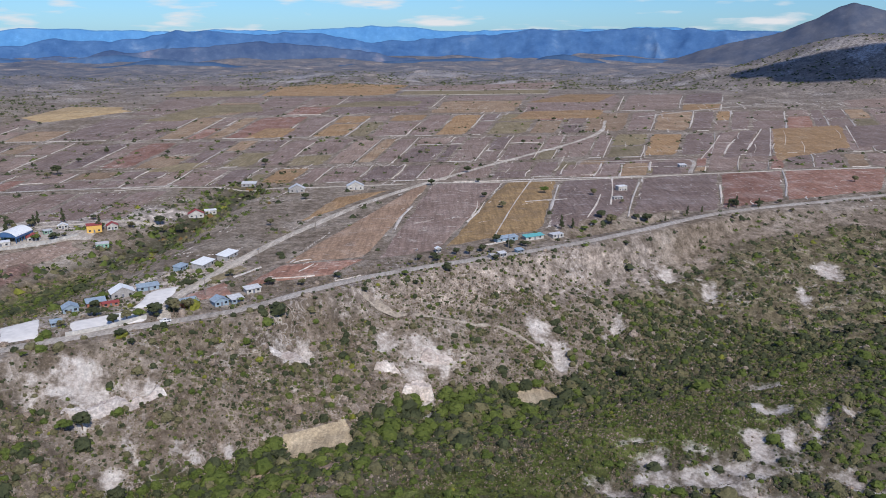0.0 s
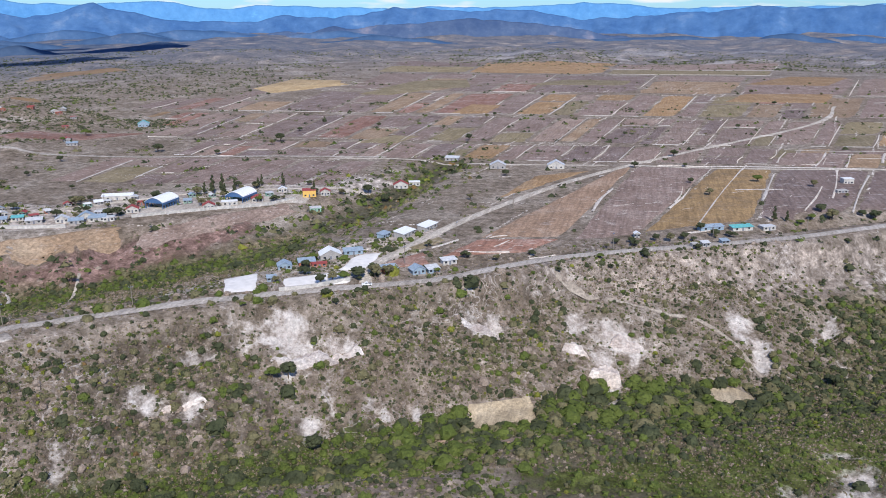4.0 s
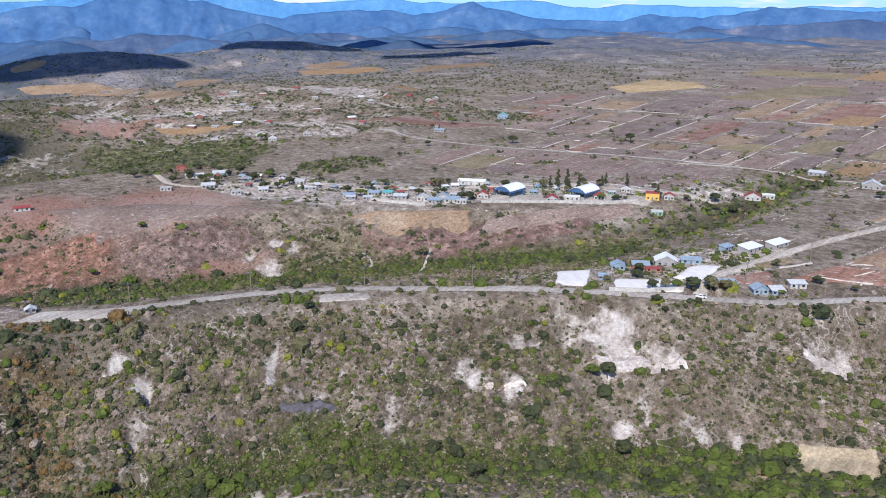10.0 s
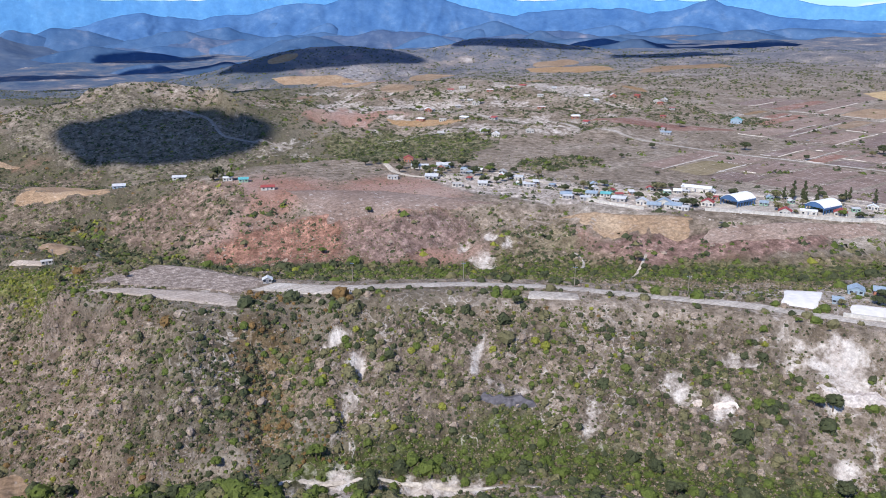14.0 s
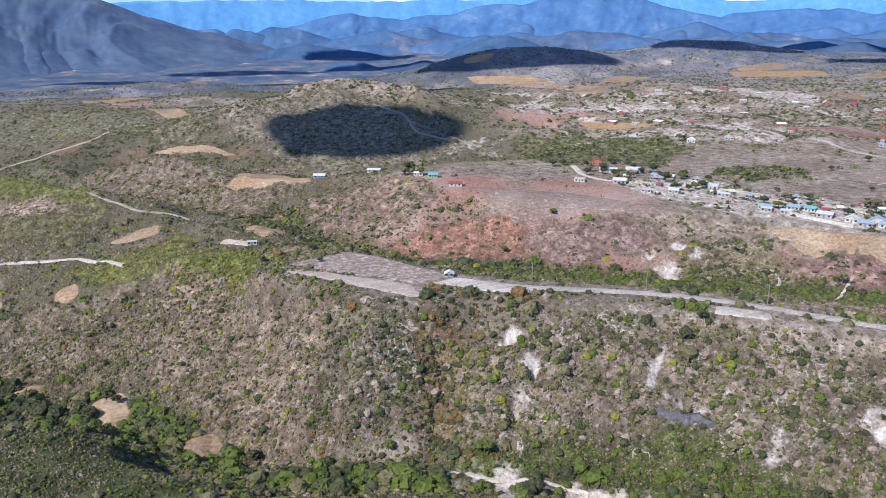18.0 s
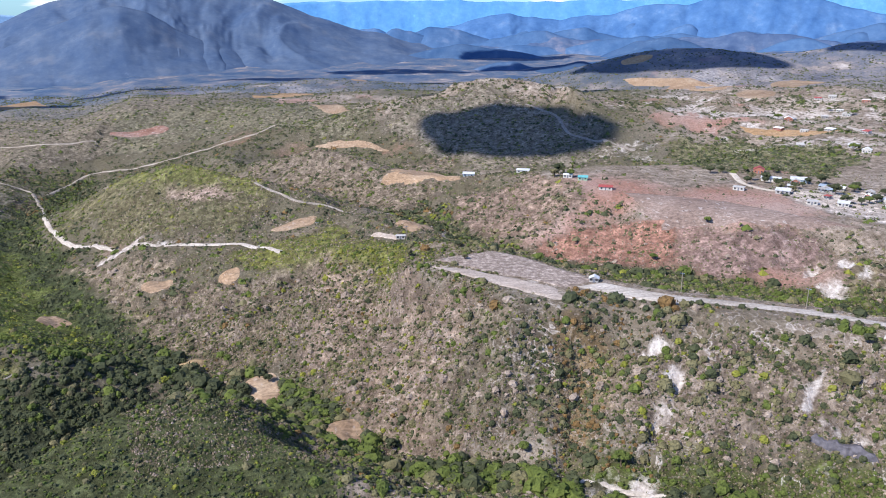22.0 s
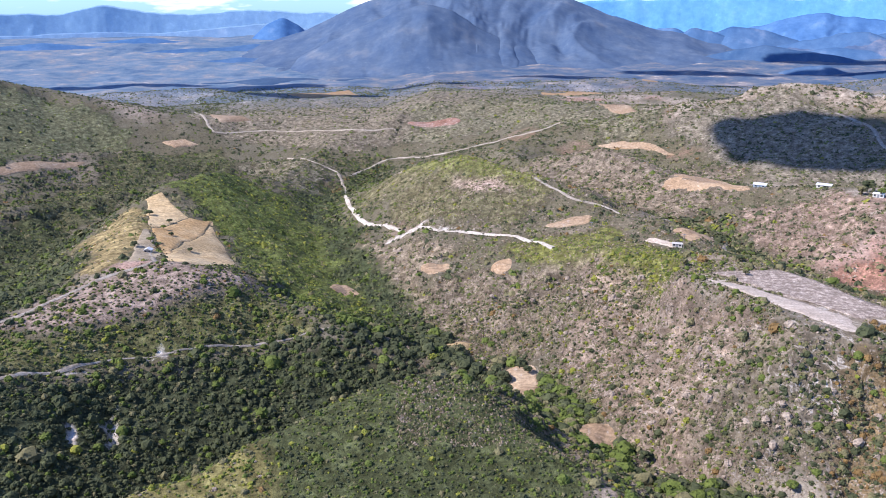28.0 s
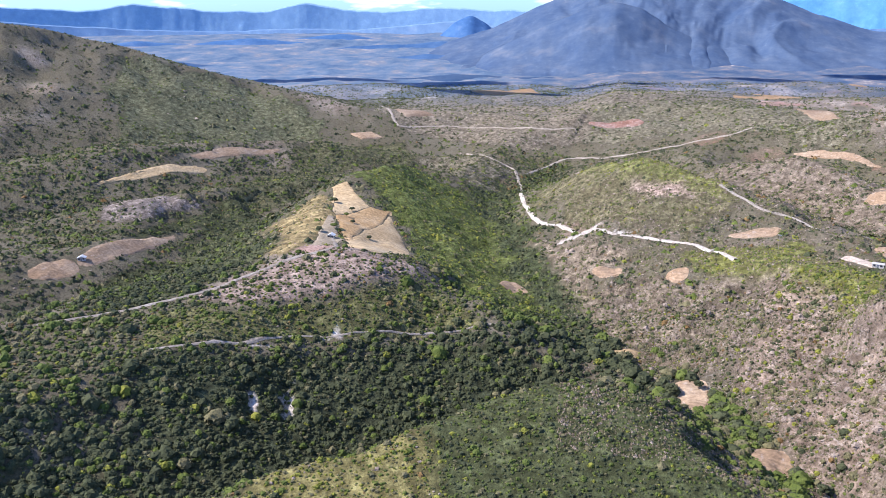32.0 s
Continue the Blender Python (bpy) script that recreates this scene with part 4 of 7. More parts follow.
# ---- fields set out one by one ----
NEAR_FIELDS = [
    ("ploughed dark brown field between white stone walls", M_BROWN, [(-38, 449), (-9, 694), (53, 700), (-2, 473)]),
    ("orange brown field beside the straight road", M_RUSSET, [(-92, 440), (-22, 680), (-12, 691), (-46, 455)]),
    ("red and white stony field above the road", M_RED, [(-106, 400), (-92, 440), (-46, 453), (-62, 420)]),
    ("small red ploughed plot by the farm", M_RED, [(-131, 384), (-116, 408), (-107, 388), (-122, 378)]),
    ("small olive green plot by the farm", M_GRASS, [(-127, 412), (-115, 440), (-110, 434), (-120, 410)]),
    ("orange marigold field with low walls", M_ORANGE, [(1, 477), (56, 700), (102, 706), (66, 522)]),
    ("grey bare field with stony stripes", M_BROWN, [(70, 528), (108, 710), (177, 716), (132, 567)]),
    ("brown stony field beside the road", M_BROWN, [(137, 568), (182, 720), (256, 738), (207, 586)]),
    ("red earth field with pale stones", M_RED, [(212, 592), (260, 742), (321, 755), (268, 620)]),
    ("red earth field along the rim road", M_RED, [(271, 620), (324, 756), (430, 769), (367, 656)]),
    ("small ploughed plot with pale walls", M_BROWN, [(108, 730), (124, 793), (157, 799), (135, 724)]),
    ("small ploughed plot with pale walls", M_BROWN, [(138, 724), (160, 799), (179, 799), (158, 724)]),
    ("small stony plot with pale walls", M_TAN, [(162, 727), (182, 800), (208, 804), (188, 731)]),
    ("small ploughed plot with pale walls", M_BROWN, [(192, 733), (211, 805), (246, 809), (223, 740)]),
    ("golden orchard field on the plain", M_GOLD, [(336, 806), (446, 1096), (561, 1135), (467, 911)]),
    ("grey ploughed field on the plain", M_BROWN, [(473, 911), (561, 1122), (660, 1140), (560, 911)]),
    ("dark ploughed strip with pale edges", M_BROWN, [(267, 827), (363, 1046), (395, 1071), (291, 835)]),
    ("dark ploughed strip with pale edges", M_BROWN, [(293, 835), (397, 1071), (426, 1083), (315, 843)]),
    ("dark ploughed strip with pale edges", M_BROWN, [(318, 843), (430, 1083), (442, 1083), (348, 844)]),
    ("far golden stubble field", M_GOLD, [(98, 1207), (135, 1326), (270, 1354), (237, 1226)]),
    ("far golden stubble field", M_GOLD, [(152, 1492), (251, 1679), (356, 1679), (286, 1490)]),
    ("far golden stubble field", M_GOLD, [(-246, 988), (-242, 1099), (-199, 1097), (-201, 1004)]),
    ("yellow green stubble field", M_GRASS, [(-285, 750), (-261, 809), (-232, 809), (-244, 756)]),
    ("yellow stubble field by the far wood", M_STRAW, [(-645, 1256), (-654, 1412), (-554, 1410), (-523, 1305)]),
    ("yellow green field on the far plain", M_GRASS, [(-444, 1261), (-422, 1428), (-330, 1465), (-291, 1329)]),
    ("yellow green field on the far plain", M_GRASS, [(-219, 1403), (-152, 1520), (-36, 1517), (-44, 1423)]),
    ("orange stubble field behind the road", M_GOLD, [(-100, 545), (-86, 632), (-45, 664), (-78, 592)]),
    ("tan stubble field on the valley floor", M_DRYGRASS, [(-70, 316), (-44, 333), (-37, 314), (-67, 297)]),
    ("small red earth plot among the stream trees", M_RUSSET, [(-56, 281), (-46, 289), (-36, 287), (-44, 278)]),
    ("small red earth plot among the stream trees", M_RUSSET, [(-78, 281), (-73, 288), (-66, 286), (-70, 279)]),
    ("small bare tan plot by the stream", M_DRYGRASS, [(40, 350), (27, 365), (52, 374), (62, 358)]),
    ("bare tan field edge below the village", M_TAN, [(-377, 362), (-317, 421), (-306, 402), (-345, 366)]),
    ("bare brown field edge below the village", M_UMBER, [(-305, 412), (-240, 505), (-232, 496), (-290, 405)]),
    ("bare grey field on top of the red hill", M_UMBER, [(-529, 230), (-490, 290), (-412, 341), (-470, 235)]),
    ("golden field on the crest of the spur", M_STRAW, [(-585, -339), (-593, -329), (-561, -291), (-510, -295)]),
    ("orange stubble field on the crest of the spur", M_STUBBLE, [(-510, -295), (-561, -291), (-570, -276), (-446, -251)]),
    ("golden field on the shoulder of the spur", M_STRAW, [(-446, -251), (-570, -276), (-464, -207), (-420, -228)]),
    ("pale trodden strip beside the golden field", M_DRYGRASS, [(-506, -297), (-503, -292), (-444, -251), (-410, -255)]),
    ("tan terrace field above the ravine", M_TAN, [(-370, -459), (-407, -454), (-401, -434), (-368, -440)]),
    ("tan terrace field above the ravine", M_TAN, [(-407, -454), (-540, -452), (-453, -432), (-401, -434)]),
    ("golden terrace field on the far rise", M_STRAW, [(-553, -600), (-690, -583), (-714, -553), (-629, -577)]),
    ("tan terrace field on the far rise", M_TAN, [(-687, -598), (-794, -574), (-848, -541), (-740, -563)]),
    ("small reddish clearing in the scrub", M_TAN, [(-512, -168), (-530, -159), (-508, -138), (-503, -156)]),
    ("small pinkish clearing in the scrub", M_TAN, [(-537, -106), (-534, -80), (-520, -82), (-522, -99)]),
    ("small bare clearing on the nose", M_TAN, [(-512, -54), (-517, -37), (-504, -36), (-497, -45)]),
    ("small reddish clearing by the stream", M_TAN, [(-399, -33), (-403, -12), (-362, -12), (-364, -26)]),
    ("small reddish clearing by the stream", M_TAN, [(-337, 6), (-334, 24), (-311, 25), (-317, 9)]),
    ("small tan clearing by the stream", M_STRAW, [(-422, -78), (-436, -54), (-423, -54), (-414, -72)]),
    ("tan field on the far knoll", M_TAN, [(-985, 25), (-985, 60), (-932, 104), (-914, 116)]),
    ("tan field above the wooded slope", M_TAN, [(-694, 76), (-800, 130), (-720, 150), (-642, 139)]),
    ("reddish quarry floor beside the bend", M_TAN, [(-576, -22), (-582, 17), (-562, 17), (-561, -11)]),
    ("tan verge inside the road bend", M_TAN, [(-530, 68), (-580, 104), (-527, 96), (-515, 78)]),
    ("reddish cleared plot behind the far road", M_RED, [(-1247, -271), (-1283, -188), (-1246, -169), (-1234, -241)]),
    ("pale stubble plot on the far rise", M_TAN, [(-1300, 31), (-1300, 70), (-1126, 87), (-1194, 50)]),
    ("tan plot beside the far road", M_TAN, [(-1066, -583), (-1093, -559), (-1088, -538), (-1060, -561)]),
    ("tan plot on the far slope", M_TAN, [(-1238, -589), (-1253, -554), (-1227, -512), (-1177, -541)]),
    ("orange field at the mountain's foot", M_GOLD, [(-2189, -805), (-2408, -684), (-2277, -613), (-2157, -744)]),
    ("orange field at the mountain's foot", M_GOLD, [(-1855, -79), (-1900, 60), (-1628, 97), (-1553, -22)]),
    ("orange field before the far hills", M_GOLD, [(-1654, 1432), (-1523, 1571), (-1358, 1459), (-1525, 1339)]),
    ("orange field before the far hills", M_GOLD, [(-1342, 1559), (-1286, 1701), (-1122, 1584), (-1173, 1418)]),
    ("orange field before the far hills", M_TAN, [(-1981, 852), (-1870, 990), (-1775, 1002), (-1911, 851)]),
    ("orange field above the village", M_GOLD, [(-821, 493), (-776, 543), (-720, 558), (-798, 494)]),
    ("yellow stubble field on the far plain", M_STRAW, [(-646, 1237), (-582, 1407), (-512, 1341), (-577, 1164)]),
    ("yellow green field on the far plain", M_GRASS, [(-443, 1186), (-395, 1411), (-328, 1339), (-389, 1182)]),
    ("reddish ploughed field behind the village", M_RED, [(-640, 640), (-560, 700), (-520, 760), (-640, 720)]),
]
frng = random.Random(77)
for k in range(48):
    # cleared plots among the scrub of the farther hills
    az, r = (frng.uniform(56, 128), frng.uniform(680, 2400)) if k < 32 else (frng.uniform(40, 62), frng.uniform(1150, 2300))
    cx, cy = at(az, r)
    ang, w, d = radians(az + 90 + frng.uniform(-25, 25)), frng.uniform(14, 34) * (r / 1000) ** 0.7, frng.uniform(14, 30) * (r / 1000) ** 0.7
    if min(math.hypot(cx - q[2][0][0], cy - q[2][0][1]) for q in NEAR_FIELDS) < 70 or 930 < r < 1090 and az < 86 or az > 100 and r < 1250 or az > 112:
        continue
    ca, sa = math.cos(ang), math.sin(ang)
    quad = [(cx + w * u * ca - d * v * sa, cy + w * u * sa + d * v * ca) for u, v in [(-1, frng.uniform(-1.1, -.6)), (-frng.uniform(.6, 1), 1), (1, frng.uniform(.5, 1)), (frng.uniform(.6, 1.1), -1)]]
    mat, note = frng.choice([(M_TAN, "tan"), (M_TAN, "tan"), (M_GOLD, "golden")])
    NEAR_FIELDS.append((note + " cleared plot in the hill scrub", mat, quad))
for note, mat, corners in NEAR_FIELDS:
    field("field", corners, mat, 0.45 if math.hypot(*corners[0]) < 1000 else 1.3, 16, note)

# white ground round the farms
YARDS = [("white limestone yard beside the road", [(-190, 320), (-203, 344), (-190, 355), (-177, 328)]),
         ("white gravel yard of the farm", [(-165, 331), (-172, 347), (-149, 364), (-136, 350)]),
         ("white gravel yard behind the farm", [(-150, 366), (-150, 392), (-138, 402), (-136, 368)]),
         ("pale bare strip in front of the rocky lot", [(-392, 66), (-384, 84), (-345, 124), (-326, 121)]),
         ("white trodden strip round the hut", [(-346, 132), (-350, 146), (-318, 176), (-312, 166)]),
         ("white quarried strip below the road", [(-261, 232), (-268, 238), (-252, 255), (-246, 251)]),
         ("pale schoolyard of the village", [(-320, 440), (-330, 455), (-240, 530), (-225, 515)]),
         ("white rubble bank at the bend", [(-518, 48), (-523, 53), (-507, 70), (-500, 66)])]
for note, corners in YARDS:
    field("yard", corners, M_DRYSOIL if "front" in note or "rubble" in note else M_PALE if "strip" in note or "schoolyard" in note else M_WHITE, 0.5, 12, note, "bare white yards")

# the rocky lot beyond the hut
field("rocky_lot", [(-402, 70), (-412, 111), (-352, 145), (-345, 127)], M_ROCKY, 0.4, 30, "grey lot strewn with pale rubble", "bare white yards")


def bund(a, b, width=1.7, lift=0.9):
    """A tumbled wall that keeps only part of the way from a to b."""
    s0, s1 = random.choice((0, 0, 0.1, 0.3)), random.choice((1, 1, 0.85, 0.6))
    a, b = [(a[0] + (b[0] - a[0]) * s, a[1] + (b[1] - a[1]) * s) for s in (s0, s1)]
    ob = ribbon("stone_wall", [a, ((a[0] + b[0]) / 2 + random.uniform(-2, 2), (a[1] + b[1]) / 2 + random.uniform(-2, 2)), b], width, M_STONE, lift, 3,
                "low pale dry stone wall between fields", "wall", "", 1.1)
    return tagged(ob, group="stone walls of the plain")


for a, b in [((-42, 447), (-11, 696)), ((0, 475), (54, 702)), ((68, 524), (105, 710)), ((134, 566), (179, 718)), ((29, 485), (78, 704)), ((209, 588), (258, 742)),
             ((270, 618), (323, 756)), ((100, 548), (128, 640)), ((128, 600), (152, 712)), ((20, 560), (32, 650)), ((107, 728), (124, 795)), ((137, 724), (159, 799)),
             ((161, 725), (180, 800)), ((190, 731), (210, 805)), ((267, 825), (363, 1046)), ((292, 835), (397, 1071)), ((317, 843), (428, 1083)), ((346, 844), (443, 1090)),
             ((-10, 696), (53, 704)), ((53, 706), (177, 722)), ((-120, 405), (-100, 440)), ((-80, 425), (-70, 450)), ((-96, 412), (-70, 418)), ((60, 610), (98, 622)),
             ((470, 905), (560, 1120)), ((500, 911), (590, 1120)), ((530, 911), (625, 1125))]:
    bund(a, b)


# short rows of gathered stones inside the fields
srng = random.Random(15)
for x0, y0, x1, y1, lean, n in [(-36, 480, 30, 660, .28, 13), (75, 550, 150, 690, .25, 11), (150, 600, 240, 700, .24, 10), (10, 520, 80, 670, .25, 6), (-95, 405, -55, 445, .3, 9), (220, 620, 400, 740, .3, 14), (-60, 540, -20, 660, .3, 3)]:
    for k in range(n):
        sx, sy, ln = srng.uniform(x0, x1), srng.uniform(y0, y1), srng.uniform(4, 13)
        bund((sx, sy), (sx + ln * lean + (srng.random() < .3) * ln, sy + ln), srng.uniform(.8, 1.5), 0.6)


# ---- the patchwork of the plain ----
rng = random.Random(4)


def plain_point(u, v):
    lean = math.tan(radians(max(-10, min(24, 10 + 0.045 * u))))
    return (u + (v - 700) * lean * 0.9, v + 0.16 * u)


KINDS = [(M_BROWN, "grey brown ploughed field"), (M_UMBER, "bare umber field"), (M_BROWN, "dark ploughed field"), (M_UMBER, "bare brown field"),
         (M_RED, "reddish ploughed field"), (M_TAN, "tan stubble field"), (M_GOLD, "golden stubble field"), (M_GRASS, "yellow green fallow field")]
for v0, v1, u0, u1, low, high in [(712, 800, -420, 640, 12, 36), (590, 700, -470, -190, 18, 44), (812, 1010, -560, 760, 12, 38), (1030, 1290, -650, 900, 18, 56), (1310, 1660, -560, 980, 40, 120), (1690, 2000, -620, 1100, 80, 220)]:
    u = u0
    while u < u1:
        w = rng.uniform(low, high)
        cells = [(v0, v1)] if rng.random() < 0.45 else [(v0, v0 + (v1 - v0) * rng.uniform(.3, .7)), None]
        if len(cells) == 2:
            cells[1] = (cells[0][1] + 3, v1)
        for c0, c1 in cells:
            quad = [plain_point(u + 1, c0), plain_point(u + 1, c1), plain_point(u + w - 1, c1), plain_point(u + w - 1, c0)]
            qa, qr = math.degrees(math.atan2(-quad[0][0], quad[0][1])), math.hypot(*quad[0])
            if qa > 36 and qr > 820 or qa > 25 and qr > 1200:
                continue
            if all((-3 if v0 < 1500 else -14) < hz(*q) < 5 for q in quad):
                mat, note = KINDS[min(7, int(rng.random() ** (2.6 if v0 < 1000 else 1.7) * 8))]
                field("field", quad, mat, 0.2 + 0.05 * (v0 > 1000) + 0.8 * (v0 > 1500), 8, note)
                if rng.random() < 0.5:
                    bund(quad[3], quad[2], 1.1 if v0 < 900 else 1.7, 0.8)
                if rng.random() < 0.38:
                    bund(quad[0], quad[3], 1.1 if v0 < 900 else 1.8, 0.8)
        u += w


# ---- far ranges, with distance haze in their colours ----
def haze_range_material(name, low, high, bare):
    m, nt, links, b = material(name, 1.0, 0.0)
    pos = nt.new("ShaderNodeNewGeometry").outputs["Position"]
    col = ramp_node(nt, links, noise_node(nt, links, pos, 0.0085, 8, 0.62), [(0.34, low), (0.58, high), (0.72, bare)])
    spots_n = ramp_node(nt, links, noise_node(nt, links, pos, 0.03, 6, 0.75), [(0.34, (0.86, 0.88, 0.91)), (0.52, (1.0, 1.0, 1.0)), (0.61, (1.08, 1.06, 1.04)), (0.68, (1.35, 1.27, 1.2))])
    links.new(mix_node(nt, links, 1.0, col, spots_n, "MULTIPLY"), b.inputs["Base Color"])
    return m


# Blue of the air between, put into the base colours; paler ranges lie farther.
M_FAR = haze_range_material("far_range", (0.05, 0.122, 0.265), (0.078, 0.165, 0.315), (0.14, 0.225, 0.355))
M_FARTHER = haze_range_material("farther_range", (0.085, 0.24, 0.46), (0.11, 0.28, 0.50), (0.14, 0.31, 0.52))
M_PALEST = haze_range_material("palest_range", (0.22, 0.36, 0.52), (0.25, 0.40, 0.55), (0.28, 0.43, 0.57))
M_NEARBLUE = haze_range_material("foothill_haze_blue", (0.05, 0.085, 0.165), (0.085, 0.125, 0.205), (0.20, 0.20, 0.25))
M_RIM = haze_range_material("rim_hills", (0.15, 0.25, 0.39), (0.18, 0.29, 0.43), (0.24, 0.33, 0.45))
M_MOUNT = haze_range_material("near_mountain", (0.060, 0.096, 0.165), (0.086, 0.122, 0.184), (0.13, 0.155, 0.20))
M_DRYHILL = haze_range_material("dry_mountain", (0.065, 0.085, 0.13), (0.115, 0.125, 0.155), (0.20, 0.19, 0.20))


def mountain_range(skyline, r, depth, mat, seed, note, floor=-150.0, rough=0.12, rows=34, relief=1.0):
    """A long range. skyline: azimuth and the degrees above the eye's level at which its crest shows there."""
    a0, a1 = skyline[0][0], skyline[-1][0]
    az = np.linspace(a0, a1, int((a1 - a0) * (9 if rows > 20 else 6)) + 2)
    crest = np.interp(az, [p[0] for p in skyline], [p[1] for p in skyline])
    crest = np.convolve(np.pad(crest, 2, mode="edge"), np.ones(5) / 5, "valid")
    crest = crest + rough * 1.3 * fbm(az * 1.0, az * 0.0, 1.7, seed, 5)
    q = np.concatenate([np.linspace(-1, 0, rows), np.linspace(0.2, 1, 4)])
    qq, aa = np.meshgrid(q, az, indexing="ij")
    ar = np.radians(aa)
    rr = r + depth * qq
    u = ar * r + 0.35 * depth * fbm(ar * r, rr, depth * 0.9, seed + 3, 4)
    fold = 1 - 2.6 * np.abs(fbm(u, rr * 0.45, max(0.3 * depth, 300), seed + 13, 5))
    lumps = fbm(ar * r, rr, 0.5 * depth, seed + 23, 5) + 0.5 * fbm(ar * r, rr, 0.16 * depth, seed + 33, 4)
    top = EYE[2] + r * np.tan(np.radians(crest))[None, :]
    fall = np.clip(1 - np.abs(qq), 0, 1) ** 1.35
    h = fall + relief * (0.02 + 0.06 * min(1, depth / 900)) * (fold + 0.8 * lumps) * np.sin(np.pi * np.clip(fall, 0, 1)) ** 0.8
    z = floor + (top - floor) * h
    x, y = -np.sin(ar) * rr, np.cos(ar) * rr
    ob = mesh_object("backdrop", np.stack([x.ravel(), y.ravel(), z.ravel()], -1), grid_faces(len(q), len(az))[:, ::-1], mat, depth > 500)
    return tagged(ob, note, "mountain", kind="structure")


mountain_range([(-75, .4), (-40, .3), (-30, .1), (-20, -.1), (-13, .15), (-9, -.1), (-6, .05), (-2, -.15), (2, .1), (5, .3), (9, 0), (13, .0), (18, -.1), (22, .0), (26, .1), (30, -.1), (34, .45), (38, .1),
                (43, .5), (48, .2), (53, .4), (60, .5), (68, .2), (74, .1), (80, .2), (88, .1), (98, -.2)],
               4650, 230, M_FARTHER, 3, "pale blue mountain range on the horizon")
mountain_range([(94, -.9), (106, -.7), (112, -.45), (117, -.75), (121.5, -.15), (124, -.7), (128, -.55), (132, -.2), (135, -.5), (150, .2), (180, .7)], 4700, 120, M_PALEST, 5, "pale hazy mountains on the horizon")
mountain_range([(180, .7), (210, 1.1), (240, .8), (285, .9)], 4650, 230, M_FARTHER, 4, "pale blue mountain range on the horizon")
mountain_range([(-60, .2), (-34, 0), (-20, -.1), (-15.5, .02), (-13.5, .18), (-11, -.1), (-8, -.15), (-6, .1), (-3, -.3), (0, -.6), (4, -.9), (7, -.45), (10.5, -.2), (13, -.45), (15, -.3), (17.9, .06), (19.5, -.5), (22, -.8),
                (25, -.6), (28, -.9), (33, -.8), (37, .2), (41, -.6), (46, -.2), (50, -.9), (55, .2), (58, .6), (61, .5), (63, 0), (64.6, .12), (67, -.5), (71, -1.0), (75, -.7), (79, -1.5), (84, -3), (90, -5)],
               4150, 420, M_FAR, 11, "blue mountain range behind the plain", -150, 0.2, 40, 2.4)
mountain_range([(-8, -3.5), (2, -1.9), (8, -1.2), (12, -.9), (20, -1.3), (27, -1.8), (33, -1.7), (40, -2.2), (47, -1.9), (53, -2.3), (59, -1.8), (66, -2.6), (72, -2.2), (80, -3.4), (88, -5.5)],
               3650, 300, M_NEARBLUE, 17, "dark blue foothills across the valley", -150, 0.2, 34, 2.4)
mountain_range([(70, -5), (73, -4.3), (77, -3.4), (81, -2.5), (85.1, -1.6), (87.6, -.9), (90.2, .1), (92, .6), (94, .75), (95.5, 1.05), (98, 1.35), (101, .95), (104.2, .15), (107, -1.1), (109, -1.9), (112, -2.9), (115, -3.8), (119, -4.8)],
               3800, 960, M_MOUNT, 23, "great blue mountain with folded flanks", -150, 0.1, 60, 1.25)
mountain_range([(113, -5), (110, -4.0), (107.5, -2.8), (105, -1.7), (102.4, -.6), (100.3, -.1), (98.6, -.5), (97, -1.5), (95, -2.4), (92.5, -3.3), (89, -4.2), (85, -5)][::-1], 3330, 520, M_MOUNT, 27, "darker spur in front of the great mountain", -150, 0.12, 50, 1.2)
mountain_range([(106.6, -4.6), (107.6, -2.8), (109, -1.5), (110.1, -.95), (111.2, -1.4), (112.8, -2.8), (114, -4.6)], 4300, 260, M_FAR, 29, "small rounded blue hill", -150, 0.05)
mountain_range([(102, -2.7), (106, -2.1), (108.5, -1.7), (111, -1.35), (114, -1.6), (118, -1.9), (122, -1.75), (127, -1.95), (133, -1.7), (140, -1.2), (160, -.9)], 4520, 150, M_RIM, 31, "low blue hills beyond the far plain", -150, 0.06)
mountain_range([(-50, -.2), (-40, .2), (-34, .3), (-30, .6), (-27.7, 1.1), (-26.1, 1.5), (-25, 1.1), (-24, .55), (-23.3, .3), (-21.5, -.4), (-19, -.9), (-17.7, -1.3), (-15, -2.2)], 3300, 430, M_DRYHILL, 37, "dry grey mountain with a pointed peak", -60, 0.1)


# Four steps of painted haze, bluer and paler for hills farther off.
M_RIDGES = [haze_range_material("ridge_haze_blue", tuple(c * (1 - k) + d * k for c, d in zip((0.036, 0.07, 0.132), (0.06, 0.145, 0.30))),
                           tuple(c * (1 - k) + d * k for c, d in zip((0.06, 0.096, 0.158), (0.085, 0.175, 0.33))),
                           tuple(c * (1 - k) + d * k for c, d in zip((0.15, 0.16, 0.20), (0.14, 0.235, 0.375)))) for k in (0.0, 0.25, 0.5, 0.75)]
hrng = random.Random(31)


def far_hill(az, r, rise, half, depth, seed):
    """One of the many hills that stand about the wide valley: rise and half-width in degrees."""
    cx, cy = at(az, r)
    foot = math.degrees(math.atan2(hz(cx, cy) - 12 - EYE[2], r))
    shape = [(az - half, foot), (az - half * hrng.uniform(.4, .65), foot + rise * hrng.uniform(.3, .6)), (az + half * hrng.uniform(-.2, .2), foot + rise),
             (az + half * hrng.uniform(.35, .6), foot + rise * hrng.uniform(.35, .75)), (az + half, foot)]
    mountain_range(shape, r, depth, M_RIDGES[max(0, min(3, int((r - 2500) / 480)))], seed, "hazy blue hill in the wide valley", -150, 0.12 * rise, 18)


